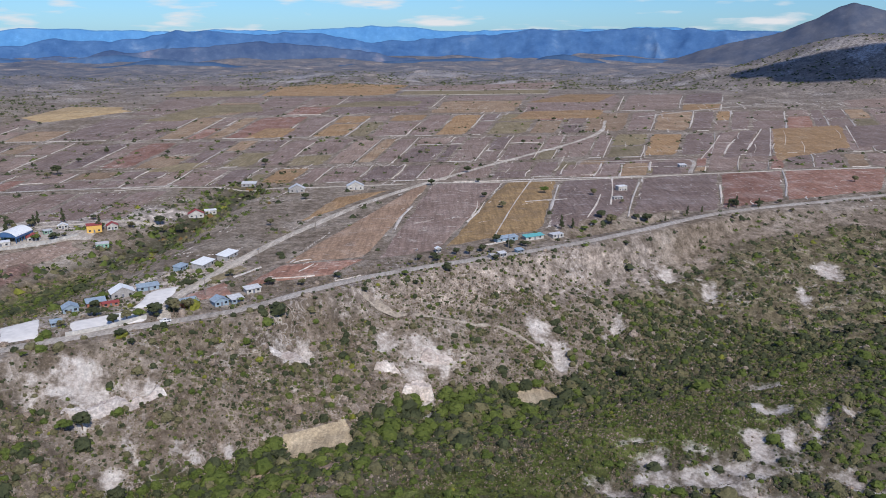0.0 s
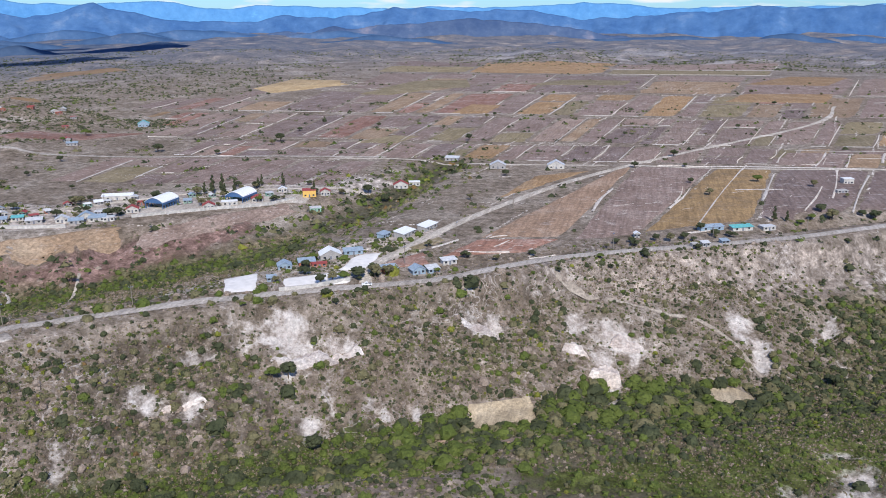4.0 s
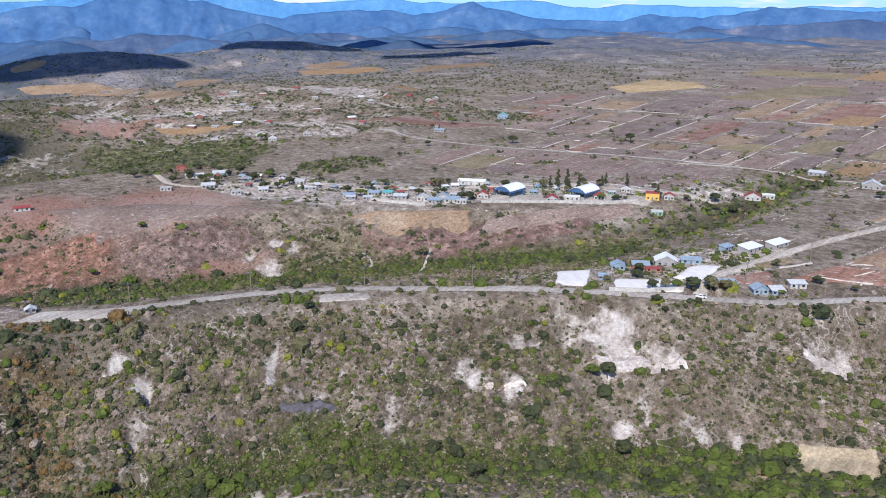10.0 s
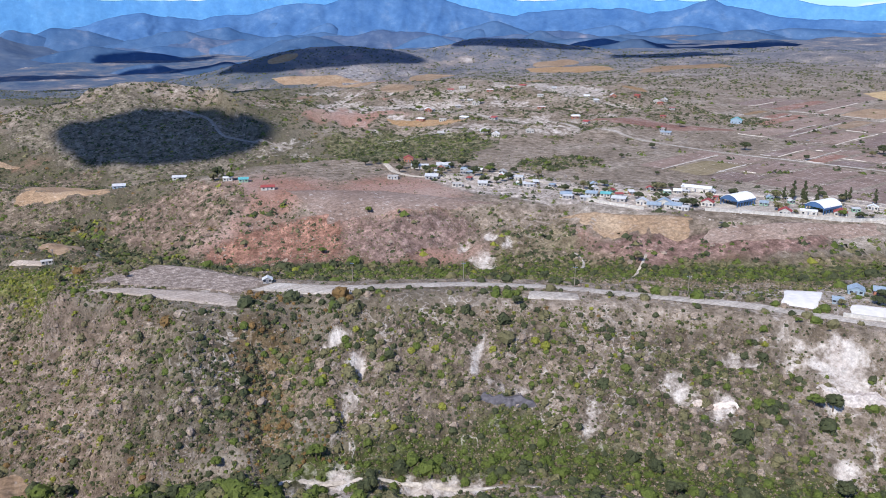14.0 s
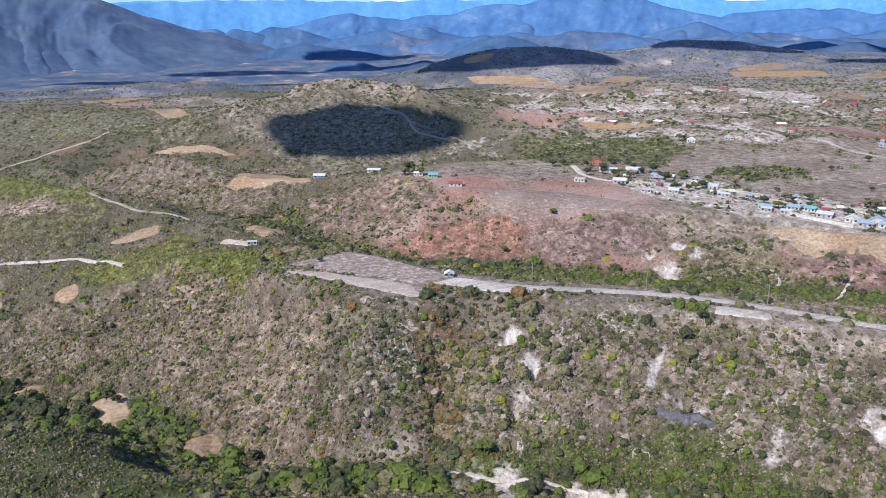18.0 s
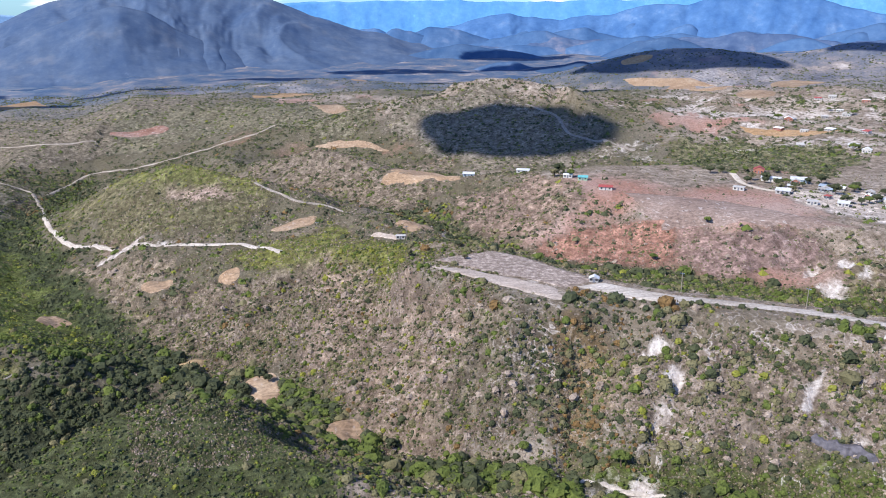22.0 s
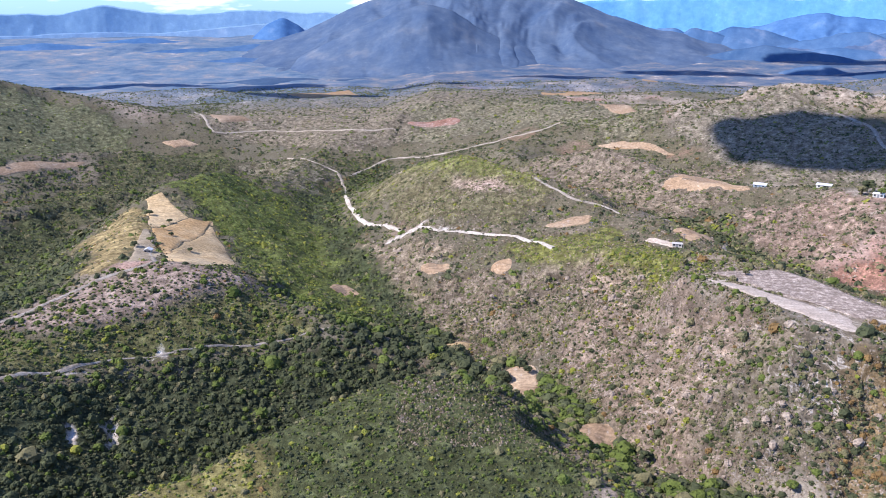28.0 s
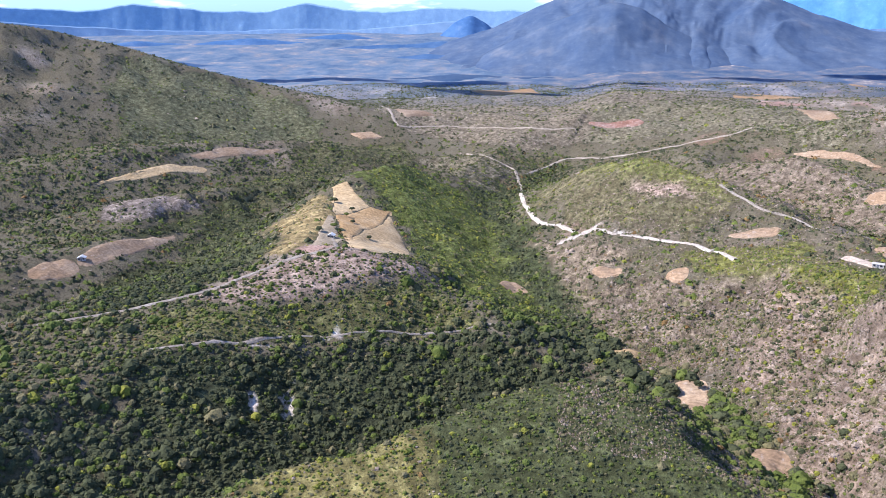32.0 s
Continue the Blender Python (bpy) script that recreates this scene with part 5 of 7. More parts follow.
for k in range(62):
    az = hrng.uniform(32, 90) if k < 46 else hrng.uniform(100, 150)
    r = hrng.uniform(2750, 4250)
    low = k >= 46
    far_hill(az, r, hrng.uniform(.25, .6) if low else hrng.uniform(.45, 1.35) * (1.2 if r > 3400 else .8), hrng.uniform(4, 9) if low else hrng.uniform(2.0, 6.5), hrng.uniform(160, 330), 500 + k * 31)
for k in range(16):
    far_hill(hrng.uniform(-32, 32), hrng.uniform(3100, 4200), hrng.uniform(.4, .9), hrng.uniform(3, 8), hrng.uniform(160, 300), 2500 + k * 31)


# ---- clouds, whose shadows lie on the hills ----
M_CLOUD = plain_material("cloud_white", (0.9, 0.9, 0.92), 1.0, 0.05, 0.01, 0.0)


def lump(seed, n=30):
    """A lumpy ball as vertices and quads."""
    th, ph = np.meshgrid(np.linspace(0.02, math.pi - 0.02, n), np.linspace(0, 2 * math.pi, 2 * n, endpoint=False), indexing="ij")
    v = np.stack([np.sin(th) * np.cos(ph), np.sin(th) * np.sin(ph), np.cos(th)], -1).reshape(-1, 3)
    k = 1 + 0.75 * fbm(v[:, 0] + seed, v[:, 1] + v[:, 2] * 0.4, 1.1, seed, 5)
    return v * k[:, None], grid_faces(n, 2 * n, True)[:, ::-1]


for az, r, wide, deep in [(73.4, 925, 122, 86), (65, 2300, 250, 130), (50.5, 2460, 190, 70), (-29.5, 1960, 270, 95), (57, 1800, 80, 26), (62, 1950, 60, 30), (80, 1900, 120, 26), (72, 1480, 170, 34), (77, 1750, 150, 30), (69, 1900, 200, 36), (84, 1750, 130, 26), (95, 2050, 150, 26), (66, 2750, 240, 50), (82, 2900, 260, 50), (74, 3400, 280, 60), (55, 2900, 260, 50), (35, 2900, 260, 50), (100, 2500, 170, 34), (90, 2700, 150, 40),
                          (112, 2650, 220, 80), (70, 3000, 340, 80), (120, 2800, 260, 70), (45, 3100, 320, 90), (60, 3200, 420, 100), (78, 2500, 200, 50), (108, 2300, 160, 45), (40, 2400, 160, 60)]:
    cx, cy = at(az, r)
    gz0 = hz(cx, cy)
    k = (1150 - gz0) / sun_way.z
    v, f = lump(int(az * 3 + r) % 91 + 1)
    ang = math.atan2(cy, cx)
    wx, wy = v[:, 0] * deep, v[:, 1] * wide
    px = cx + sun_way.x * k + wx * math.cos(ang) - wy * math.sin(ang)
    py = cy + sun_way.y * k + wx * math.sin(ang) + wy * math.cos(ang)
    tagged(mesh_object("cloud", np.stack([px, py, 1150 + v[:, 2] * 35], -1), f, M_CLOUD, True), "flat white fair-weather cloud in the blue sky", "cloud", kind="structure")


# ---- scrub: many small leafy clumps ----
M_LEAF = {
    "dark": leaf_material("leaf_dark", (0.040, 0.048, 0.025), (0.076, 0.085, 0.043)),
    "green": leaf_material("leaf_green", (0.064, 0.088, 0.021), (0.112, 0.138, 0.035)),
    "olive": leaf_material("leaf_olive", (0.104, 0.096, 0.050), (0.172, 0.156, 0.084)),
    "grey": leaf_material("twig_grey", (0.21, 0.160, 0.126), (0.365, 0.298, 0.245)),
    "rust": leaf_material("leaf_rust", (0.13, 0.080, 0.034), (0.20, 0.125, 0.052)),
    "brush": leaf_material("brush_brown", (0.128, 0.098, 0.068), (0.222, 0.174, 0.124)),
    "lime": leaf_material("leaf_lime", (0.135, 0.145, 0.024), (0.225, 0.225, 0.046)),
}
SPECIES = ["dark", "green", "olive", "grey", "rust", "lime"]
nrng = np.random.default_rng(12)


def clump(leaves, sides, rings, size, tall, seed):
    """A ragged leafy dome with loose sprays about it: vertices, three to a face."""
    g = np.random.default_rng(seed)
    rows = []
    for k in range(rings):
        lift = math.sin(0.5 * math.pi * k / rings)
        wide = math.cos(0.5 * math.pi * k / rings) * (0.82 if k == 0 else 1.0)
        spin = g.uniform(0, 1)
        rows.append([np.array([math.cos(2 * math.pi * (j + spin) / sides) * wide * q, math.sin(2 * math.pi * (j + spin) / sides) * wide * q, lift * tall * h])
                     for j, q, h in zip(range(sides), g.uniform(.68, 1.12, sides), g.uniform(.8, 1.15, sides))])
    top = np.array([g.uniform(-.2, .2), g.uniform(-.2, .2), tall * g.uniform(.85, 1.05)])
    tris = []
    for low, high in zip(rows, rows[1:]):
        for j in range(sides):
            n = (j + 1) % sides
            tris += [[low[j], low[n], high[n]], [low[j], high[n], high[j]]]
    for j in range(sides):
        tris.append([rows[-1][j], rows[-1][(j + 1) % sides], top])
    for k in range(leaves):
        a, h = g.uniform(0, 2 * math.pi), g.uniform(0.0, 0.95)
        out = math.sqrt(max(0.05, 1 - h * h)) * g.uniform(0.85, 1.15)
        c = np.array([math.cos(a) * out, math.sin(a) * out, h * tall * g.uniform(.9, 1.15)])
        n = np.array([math.cos(a) * out, math.sin(a) * out, 0.5 + h]) + g.normal(size=3) * 0.5
        n /= np.linalg.norm(n)
        d1 = np.cross(n, g.normal(size=3))
        d1 *= size / np.linalg.norm(d1)
        d2 = np.cross(n, d1) * g.uniform(.7, 1.2)
        tris.append([c + d1 - d2 * .5, c + d2, c - d1 - d2 * .5])
    return np.array(tris, float).reshape(-1, 3)


NEAR_CLUMPS = [clump(6, 4, 2, 0.25, 0.95, s) for s in range(10)]
BIG_CLUMPS = [clump(22, 8, 3, 0.17, 1.0, 80 + s) for s in range(8)]
MID_CLUMPS = [clump(4, 5, 1, 0.34, 0.62, 50 + s) for s in range(8)]
FAR_CLUMPS = [clump(2, 4, 1, 0.36, 0.62, 70 + s) for s in range(8)]


def scatter(name, x, y, size, shapes, mat, note, tall=1.0):
    if not len(x):
        return
    z = drape(x, y) - 0.12 * size
    which, turn = nrng.integers(0, len(shapes), len(x)), nrng.uniform(0, 6.283, len(x))
    verts = []
    for k, shape in enumerate(shapes):
        m = which == k
        c, s = np.cos(turn[m])[:, None], np.sin(turn[m])[:, None]
        vx = (shape[None, :, 0] * c - shape[None, :, 1] * s) * size[m][:, None] + x[m][:, None]
        vy = (shape[None, :, 0] * s + shape[None, :, 1] * c) * size[m][:, None] + y[m][:, None]
        vz = shape[None, :, 2] * size[m][:, None] * tall + z[m][:, None]
        verts.append(np.stack([vx, vy, vz], -1).reshape(-1, 3))
    v = np.vstack(verts)
    ob = mesh_object(name, v, np.arange(len(v)).reshape(-1, 3), mat)
    return tagged(ob, note, "scrub", kind="stuff")


def clear_of(x, y):
    """False on roads, tilled fields and yards."""
    ok = np.ones(len(x), bool)
    for o in OPEN_GROUND:
        pts = o
        lo, hi = pts.min(0) - 1, pts.max(0) + 1
        near = np.where((x > lo[0]) & (x < hi[0]) & (y > lo[1]) & (y < hi[1]) & ok)[0]
        if len(near):
            inside = np.zeros(len(near), bool)
            px, py = x[near], y[near]
            for (ax, ay), (bx, by) in zip(pts, np.roll(pts, -1, 0)):
                cross = (ay > py) != (by > py)
                with np.errstate(divide="ignore", invalid="ignore"):
                    inside ^= cross & (px < (bx - ax) * (py - ay) / (by - ay) + ax)
            ok[near[inside]] = False
    return ok


def candidates(n, a0, a1, r0, r1):
    r = np.sqrt(nrng.uniform(r0 * r0, r1 * r1, n))
    a = np.radians(nrng.uniform(a0, a1, n))
    return -np.sin(a) * r, np.cos(a) * r


def grow(n, a0, a1, r0, r1, near):
    x, y = candidates(n, a0, a1, r0, r1)
    r, az, past = sectors(x, y)
    z = drape(x, y)
    red, pale, green, far = soil_masks(x, y, z)
    d_main, *_ = along([p[:2] for p in VALLEYS["main"][1]], x, y)
    d_back, *_ = along([p[:2] for p in VALLEYS["back"][1]], x, y)
    d_dark, *_ = along([p[:2] for p in VALLEYS["dark"][1]], x, y)
    d_left, *_ = along([p[:2] for p in VALLEYS["left"][1]], x, y)
    tuft = fbm(x, y, 22, 301, 4)
    wide = fbm(x, y, 90, 311, 3)
    plateau = (z > -2.2) & (past > 0) & (az < 75) & (r < 2400) & ~((d_back < 45) & (az > 11) & (az < 27))
    belt = ((az + 10 * wide > 38) & (r + 120 * tuft > 840)) | ((az + 14 * wide > 27) & (r + 300 * wide > 1250) & (r < 2100))
    plateau &= ~belt
    south_r = (past < -10) & (az < 14)
    south_l = ((past < -8) & (az > 84)) | (az > 103)
    d_notch, *_ = along([p[:2] for p in VALLEYS["notch"][1]], x, y)
    floor = d_main < 15 + 12 * wide
    # share of the ground that is grown over
    p = np.full(n, 0.68) + 0.6 * tuft
    p = np.where((az > 42) & (past < 130), p + 0.42 + 0.25 * wide, p)
    p = np.where(south_r, 0.72 + 0.7 * tuft, p)
    p = np.where(south_l, 0.88 + 0.35 * tuft, p)
    p = np.where(floor, 0.95 + 0.25 * tuft, p)
    p = np.where((d_back < 30) & (az > 14), 1.0, p)
    p = np.where(d_notch < 26, 0.85 + 0.5 * tuft, p)
    p = np.where((d_back < 45) & (az > 11) & (az < 27), 0.6 + 0.5 * tuft, p)
    p = np.where((az < -8) & (past > 0) & (past < 120), 0.8 + 0.6 * tuft, p)
    hills = (az > 56) & (past > 150) & ~(d_back < 20)
    p = np.where(hills & (az < 103), 0.72 + 0.6 * tuft + 0.3 * wide, p)
    shoulder = (az > 112) & (az < 130) & (r > 405) & (r < 478)
    p = np.where(shoulder, 0.42 + 0.5 * tuft, p)
    p = np.where((az < 58) & (past > 110) & ~plateau, 0.3 + 0.4 * tuft, p)
    woods = (((x + 665) / 85) ** 2 + ((y - 430) / 75) ** 2 < 1) | (((x + 495) / 28) ** 2 + ((y - 470) / 42) ** 2 < 1)
    p = np.where(belt & (az < 62), 0.62 + 0.9 * tuft + 0.5 * wide, p)
    p = np.where(plateau, 0.014 + 0.07 * (tuft > 0.4), p)
    p = np.where(r > 1150, p * 0.9 * np.where(az > 112, 1.7, 1.0), p)
    p = np.where(plateau & (past < 100) & (az < 66), 0.05 + 0.25 * (tuft > 0.1), p)
    p = np.where((r > 1850) & (az < 14), 0.30 + 0.9 * tuft, p)
    p += 0.5 * np.exp(-((az - 66.5 - 2 * wide) / 2.6) ** 2) * (past > 8) * (past < 100)
    p = np.where(woods, 0.75 + 0.6 * tuft, p)
    own = np.full(n, -1)
    zx, zy = ragged(x, y)
    zx, zy = zx + nrng.normal(0, 5, n), zy + nrng.normal(0, 5, n)
    for k, (outline, _, cover, *_) in enumerate(ZONES):
        m = inside(outline, zx, zy)
        own[m] = k
        p[m] = cover + (0.5 if cover < 0.95 else 0.3) * tuft[m]
    p *= np.clip(1.15 - 1.5 * pale, 0.0, 1) * np.where((own >= 0) | (south_l & (az < 112)) | floor, 1, np.clip(1 - 0.8 * red, 0.1, 1))
    keep = (nrng.uniform(size=n) < p) & clear_of(x, y)
    x, y, r, az, past, z = x[keep], y[keep], r[keep], az[keep], past[keep], z[keep]
    tuft, wide, floor, south_r, south_l, plateau, d_back = tuft[keep], wide[keep], floor[keep], south_r[keep], south_l[keep], plateau[keep], d_back[keep]
    d_dark, d_left, own = d_dark[keep], d_left[keep], own[keep]
    w = np.tile(np.array([0.28, 0.16, 0.30, 0.25, 0.0, 0.01]), (len(x), 1))
    w[(az > 42) & (past < 130)] = (0.40, 0.14, 0.26, 0.18, 0.01, 0.01)
    w[(az > 74) & (past < 130)] = (0.30, 0.22, 0.28, 0.17, 0.03, 0.03)
    w[(az < -8) & (past > 0)] = (0.42, 0.20, 0.26, 0.12, 0.0, 0.0)
    w[floor] = (0.36, 0.50, 0.12, 0.02, 0.0, 0.0)
    w[south_r] = (0.34, 0.42, 0.18, 0.06, 0.0, 0.0)
    w[south_l] = (0.46, 0.32, 0.20, 0.0, 0.02, 0.03)
    dark_line = VALLEYS["dark"][1][::-1]
    beyond = r - np.interp(az, [q[0] for q in dark_line], [q[1] for q in dark_line])
    dome = (az > 86) & (beyond < -6) & south_l
    gorge = (az > 93) & (beyond > -6) & (d_dark < 78)
    w[dome] = (0.16, 0.50, 0.33, 0.0, 0.01, 0.03)
    w[gorge] = (0.84, 0.12, 0.04, 0.0, 0.0, 0.03)
    w[(d_left < 60) & (az > 112) & (r > 480)] = (0.75, 0.14, 0.08, 0.02, 0.01, 0.03)
    w[(az > 103) & (az < 113) & (r > 420) & (r < 900)] = (0.30, 0.48, 0.20, 0.02, 0.0, 0.03)
    w[(az > 120) & (az < 127) & (r > 480) & (r < 640) & (d_left > 35)] = (0.06, 0.16, 0.42, 0.30, 0.06, 0.03)
    w[(d_notch[keep] < 26) | (d_back < 30) | ((d_back < 45) & (az > 11) & (az < 27))] = (0.3, 0.4, 0.2, 0.07, 0.03, 0.03)
    w[(az > 58) & (past > 150) & (az < 103)] = (0.44, 0.14, 0.24, 0.16, 0.02, 0.03)
    w[plateau & (past > 100)] = (0.55, 0.25, 0.15, 0.05, 0.0, 0.03)
    w[(az > 26) & (az < 62) & (r > 820)] = (0.52, 0.10, 0.20, 0.18, 0.0, 0.03)
    nose = (az > 76) & (az < 96) & (past > 70) & (past < 170)
    w[nose] = (0.08, 0.40, 0.42, 0.08, 0.02, 0.03)
    rusty = np.exp(-((az - 66.5 - 2 * wide) / 2.6) ** 2) * (past > 8) * (past < 100)
    w[:, 4] += 0.8 * rusty
    w[:, 0] += 1.0 * rusty
    w[:, 1] += np.clip(wide, 0, 1)[:, ] * 0.12
    w[r > 650, 5], w[r > 900, 0] = 0.0, w[r > 900, 0] + 0.35
    for k, (_, _, _, kinds, _) in enumerate(ZONES):
        w[own == k] = kinds
    w /= w.sum(1)[:, None]
    pick = (nrng.uniform(size=(len(x), 1)) > np.cumsum(w, 1)).sum(1).clip(0, 5)
    size = nrng.lognormal(0.0, 0.5, len(x)) * np.where(floor | (d_back < 26), 1.75, 0.82)
    size *= np.where(south_l | south_r, 1.2, 1.0) * (1 if near else 2.0)
    if r0 > 1000:
        size *= 1.45
    size = np.where(pick == 3, np.minimum(size * 0.85, 1.6), size)
    size = np.where((az > 116) & (r > 1000), size * 0.7, size)
    size = np.where(dome, size * 0.85, np.where(gorge, size * 1.3, size))
    size = np.where(plateau, size * 1.6, size)
    for k, (*_, zone_size) in enumerate(ZONES):
        m = own == k
        size[m] = nrng.lognormal(0.0, 0.42, m.sum()) * zone_size * (1.0 if near else 1.75) * (1.45 if r0 > 1000 else 1.0)
    size = np.clip(size, 0.4, 5.5)
    sorts = {"dark": "dark green thorn scrub covering the slopes", "green": "bright green shrubs in the valley and slopes", "olive": "olive green dry shrubs",
             "grey": "leafless grey brown brush", "rust": "rust coloured autumn shrubs", "lime": "yellow green shrubs in fresh leaf"}
    for k, kind in enumerate(SPECIES):
        m = pick == k
        large = m & (size > 1.75) & near
        scatter("scrub", x[large], y[large], size[large], BIG_CLUMPS, M_LEAF[kind], "taller " + sorts[kind])
        m &= ~large
        scatter("scrub", x[m], y[m], size[m], NEAR_CLUMPS if near else MID_CLUMPS if r0 < 1000 else FAR_CLUMPS, M_LEAF[kind], sorts[kind], 1.0 if kind != "grey" else 0.8)


OPEN_GROUND = [np.array(c, float) for _, _, c in NEAR_FIELDS] + [np.array(c, float) for _, c in YARDS] + [np.array([(-402, 70), (-412, 111), (-352, 145), (-345, 127)], float)]
for o in list(scene.objects):
    if o.name.startswith("road"):
        n = len(o.data.vertices) // 5
        co = np.empty(len(o.data.vertices) * 3, np.float32)
        o.data.vertices.foreach_get("co", co)
        co = co.reshape(n, 5, 3)[:, :, :2].astype(float)
        for k in range(0, n - 1, 12):
            m = min(k + 12, n - 1)
            OPEN_GROUND.append(np.vstack([co[k:m + 1, 0], co[k:m + 1, 4][::-1]]))
grow(115000, -34, 151, 215, 480, True)
grow(150000, -36, 147, 480, 1150, False)
grow(150000, -36, 145, 1150, 2600, False)

STONE_HEAPS = [clump(0, 5, 1, 0.3, 0.5, 190 + s) for s in range(5)]
sx, sy, ss = [], [], []
for k in range(620):
    # rows of gathered field stones, too many to count
    x0, y0 = plain_point(nrng.uniform(-430, 620), nrng.uniform(470, 1450))
    lean, ln = (0.22, 1.0) if nrng.random() < 0.6 else (1.0, 0.16), nrng.uniform(6, 40) * (1 + y0 / 1500)
    t = np.sort(nrng.uniform(0, 1, int(ln * 0.9)))
    sx.append(x0 + lean[0] * ln * t + nrng.normal(0, 0.5, len(t)))
    sy.append(y0 + lean[1] * ln * t + nrng.normal(0, 0.5, len(t)))
    ss.append(nrng.uniform(0.35, 0.95, len(t)) * (1 + y0 / 1800))
sx, sy, ss = np.concatenate(sx), np.concatenate(sy), np.concatenate(ss)
on_plain = (drape(sx, sy) > -2.0) & (sectors(sx, sy)[2] > 110)
scatter("field_stones", sx[on_plain], sy[on_plain], ss[on_plain], STONE_HEAPS, M_STONE, "rows of gathered pale field stones")

UNDER = [clump(3, 4, 1, 0.34, 0.9, 150 + s) for s in range(8)]


def undergrowth(n, a0, a1, r0, r1):
    """Low dry brush between the shrubs of the steep slopes."""
    x, y = candidates(n, a0, a1, r0, r1)
    r, az, past = sectors(x, y)
    z = drape(x, y)
    red, pale, green, far = soil_masks(x, y, z)
    p = 0.62 + 0.9 * fbm(x, y, 14, 331, 4)
    p = np.where((z > -2.5) & (past > 0) & (az < 75), 0.10, p) * np.clip(1.1 - 1.5 * pale, 0.02, 1)
    keep = (nrng.uniform(size=n) < p) & clear_of(x, y)
    x, y = x[keep], y[keep]
    size = np.clip(nrng.lognormal(-0.62, 0.35, len(x)), 0.3, 1.1) * np.where(r[keep] > 430, 1.4, 1.0)
    pick = nrng.uniform(size=len(x))
    for lo, hi, kind, note in [(0, .48, "brush", "low brown dry brush"), (.48, .66, "grey", "low leafless grey brush"), (.66, .78, "dark", "low dark thorn brush"), (.78, 1, "olive", "low olive dry brush")]:
        m = (pick >= lo) & (pick < hi)
        scatter("brush", x[m], y[m], size[m], UNDER, M_LEAF[kind], note)


undergrowth(190000, -30, 103, 250, 440)
undergrowth(50000, 44, 103, 430, 720)


# ---- trees ----
def part(name, bm, mat, parent, label=""):
    me = bpy.data.meshes.new(name)
    bm.to_mesh(me)
    bm.free()
    me.materials.append(mat)
    ob = new(name, me)
    ob.parent = parent
    return tagged(ob, label)


M_BARK = plain_material("bark", (0.16, 0.12, 0.09), 0.95, 0.4, 3.0, 0.1)


def limb(bm, a, b, r0, r1, sides=6):
    a, b = Vector(a), Vector(b)
    rot = (b - a).to_track_quat("Z", "Y").to_matrix()
    rings = []
    for c, r in ((a, r0), (b, r1)):
        rings.append([bm.verts.new(c + rot @ Vector((math.cos(2 * math.pi * k / sides) * r, math.sin(2 * math.pi * k / sides) * r, 0))) for k in range(sides)])
    for k in range(sides):
        bm.faces.new((rings[0][k], rings[0][(k + 1) % sides], rings[1][(k + 1) % sides], rings[1][k]))


def tree(seed, height, spread, mat, note, tall=False):
    """A tree one unit at its own size: a tapered trunk with limbs and a crown of leaf clumps."""
    g = random.Random(seed)
    root = new("tree")
    bm = bmesh.new()
    limb(bm, (0, 0, -0.5), (g.uniform(-.2, .2), g.uniform(-.2, .2), height * 0.42), height * 0.045, height * 0.03)
    tips = []
    for k in range(6):
        a = 2 * math.pi * k / 6 + g.uniform(-.4, .4)
        out = spread * g.uniform(.35, .7) * (0.5 if tall else 1)
        tip = (math.cos(a) * out, math.sin(a) * out, height * g.uniform(.5, .85))
        limb(bm, (0, 0, height * g.uniform(.25, .4)), tip, height * 0.022, height * 0.008, 5)
        tips.append(tip)
    part("trunk", bm, M_BARK, root)
    verts = []
    ng = np.random.default_rng(seed)
    for k in range(15):
        if tall:
            h = height * (0.2 + 0.8 * k / 15)
            w = spread * (1.0 - 0.55 * k / 15)
            c = np.array([g.uniform(-.4, .4) * w, g.uniform(-.4, .4) * w, h])
            s = w * 0.62
        else:
            a, q = g.uniform(0, 6.28), math.sqrt(g.random()) * spread * 0.72
            c = np.array([math.cos(a) * q, math.sin(a) * q, height * (0.42 + 0.38 * g.random() * (1 - 0.5 * q / spread))])
            s = spread * g.uniform(.3, .5)
        verts.append(clump(26, 7, 3, 0.17, 0.9, seed * 40 + k) * np.array([s, s, s * (1.1 if tall else .85)]) + c)
    v = np.vstack(verts)
    crown = mesh_object("crown", v, np.arange(len(v)).reshape(-1, 3), mat)
    crown.parent = root
    return tagged(root, note, "tree", "trees of the plateau")


TREES = {"round": [tree(1, 6.5, 3.6, M_LEAF["dark"], "round dark green tree beside a field"), tree(2, 5.5, 3.2, M_LEAF["green"], "bright green broad tree"),
                   tree(3, 5.0, 3.4, M_LEAF["dark"], "low spreading dark green tree"), tree(4, 6.0, 3.0, M_LEAF["olive"], "olive green tree on dry ground")],
         "tall": [tree(5, 15, 3.2, M_LEAF["dark"], "tall slender dark green tree", True), tree(6, 11, 2.6, M_LEAF["dark"], "tall dark green tree by the village", True)]}
used_first = set()
trng = random.Random(9)


def plant(kind, k, x, y, s=1.0):
    first = TREES[kind][k % len(TREES[kind])]
    m = pose(x, y, hz(x, y) - 0.1, 0, 0, trng.uniform(0, 360))
    if first.name not in used_first:
        used_first.add(first.name)
        first.matrix_basis = m @ Matrix.Diagonal((s, s, s, 1))
        return first
    ob = copy_thing(first, m)
    ob.scale = (s, s, s * trng.uniform(.88, 1.12))
    return ob


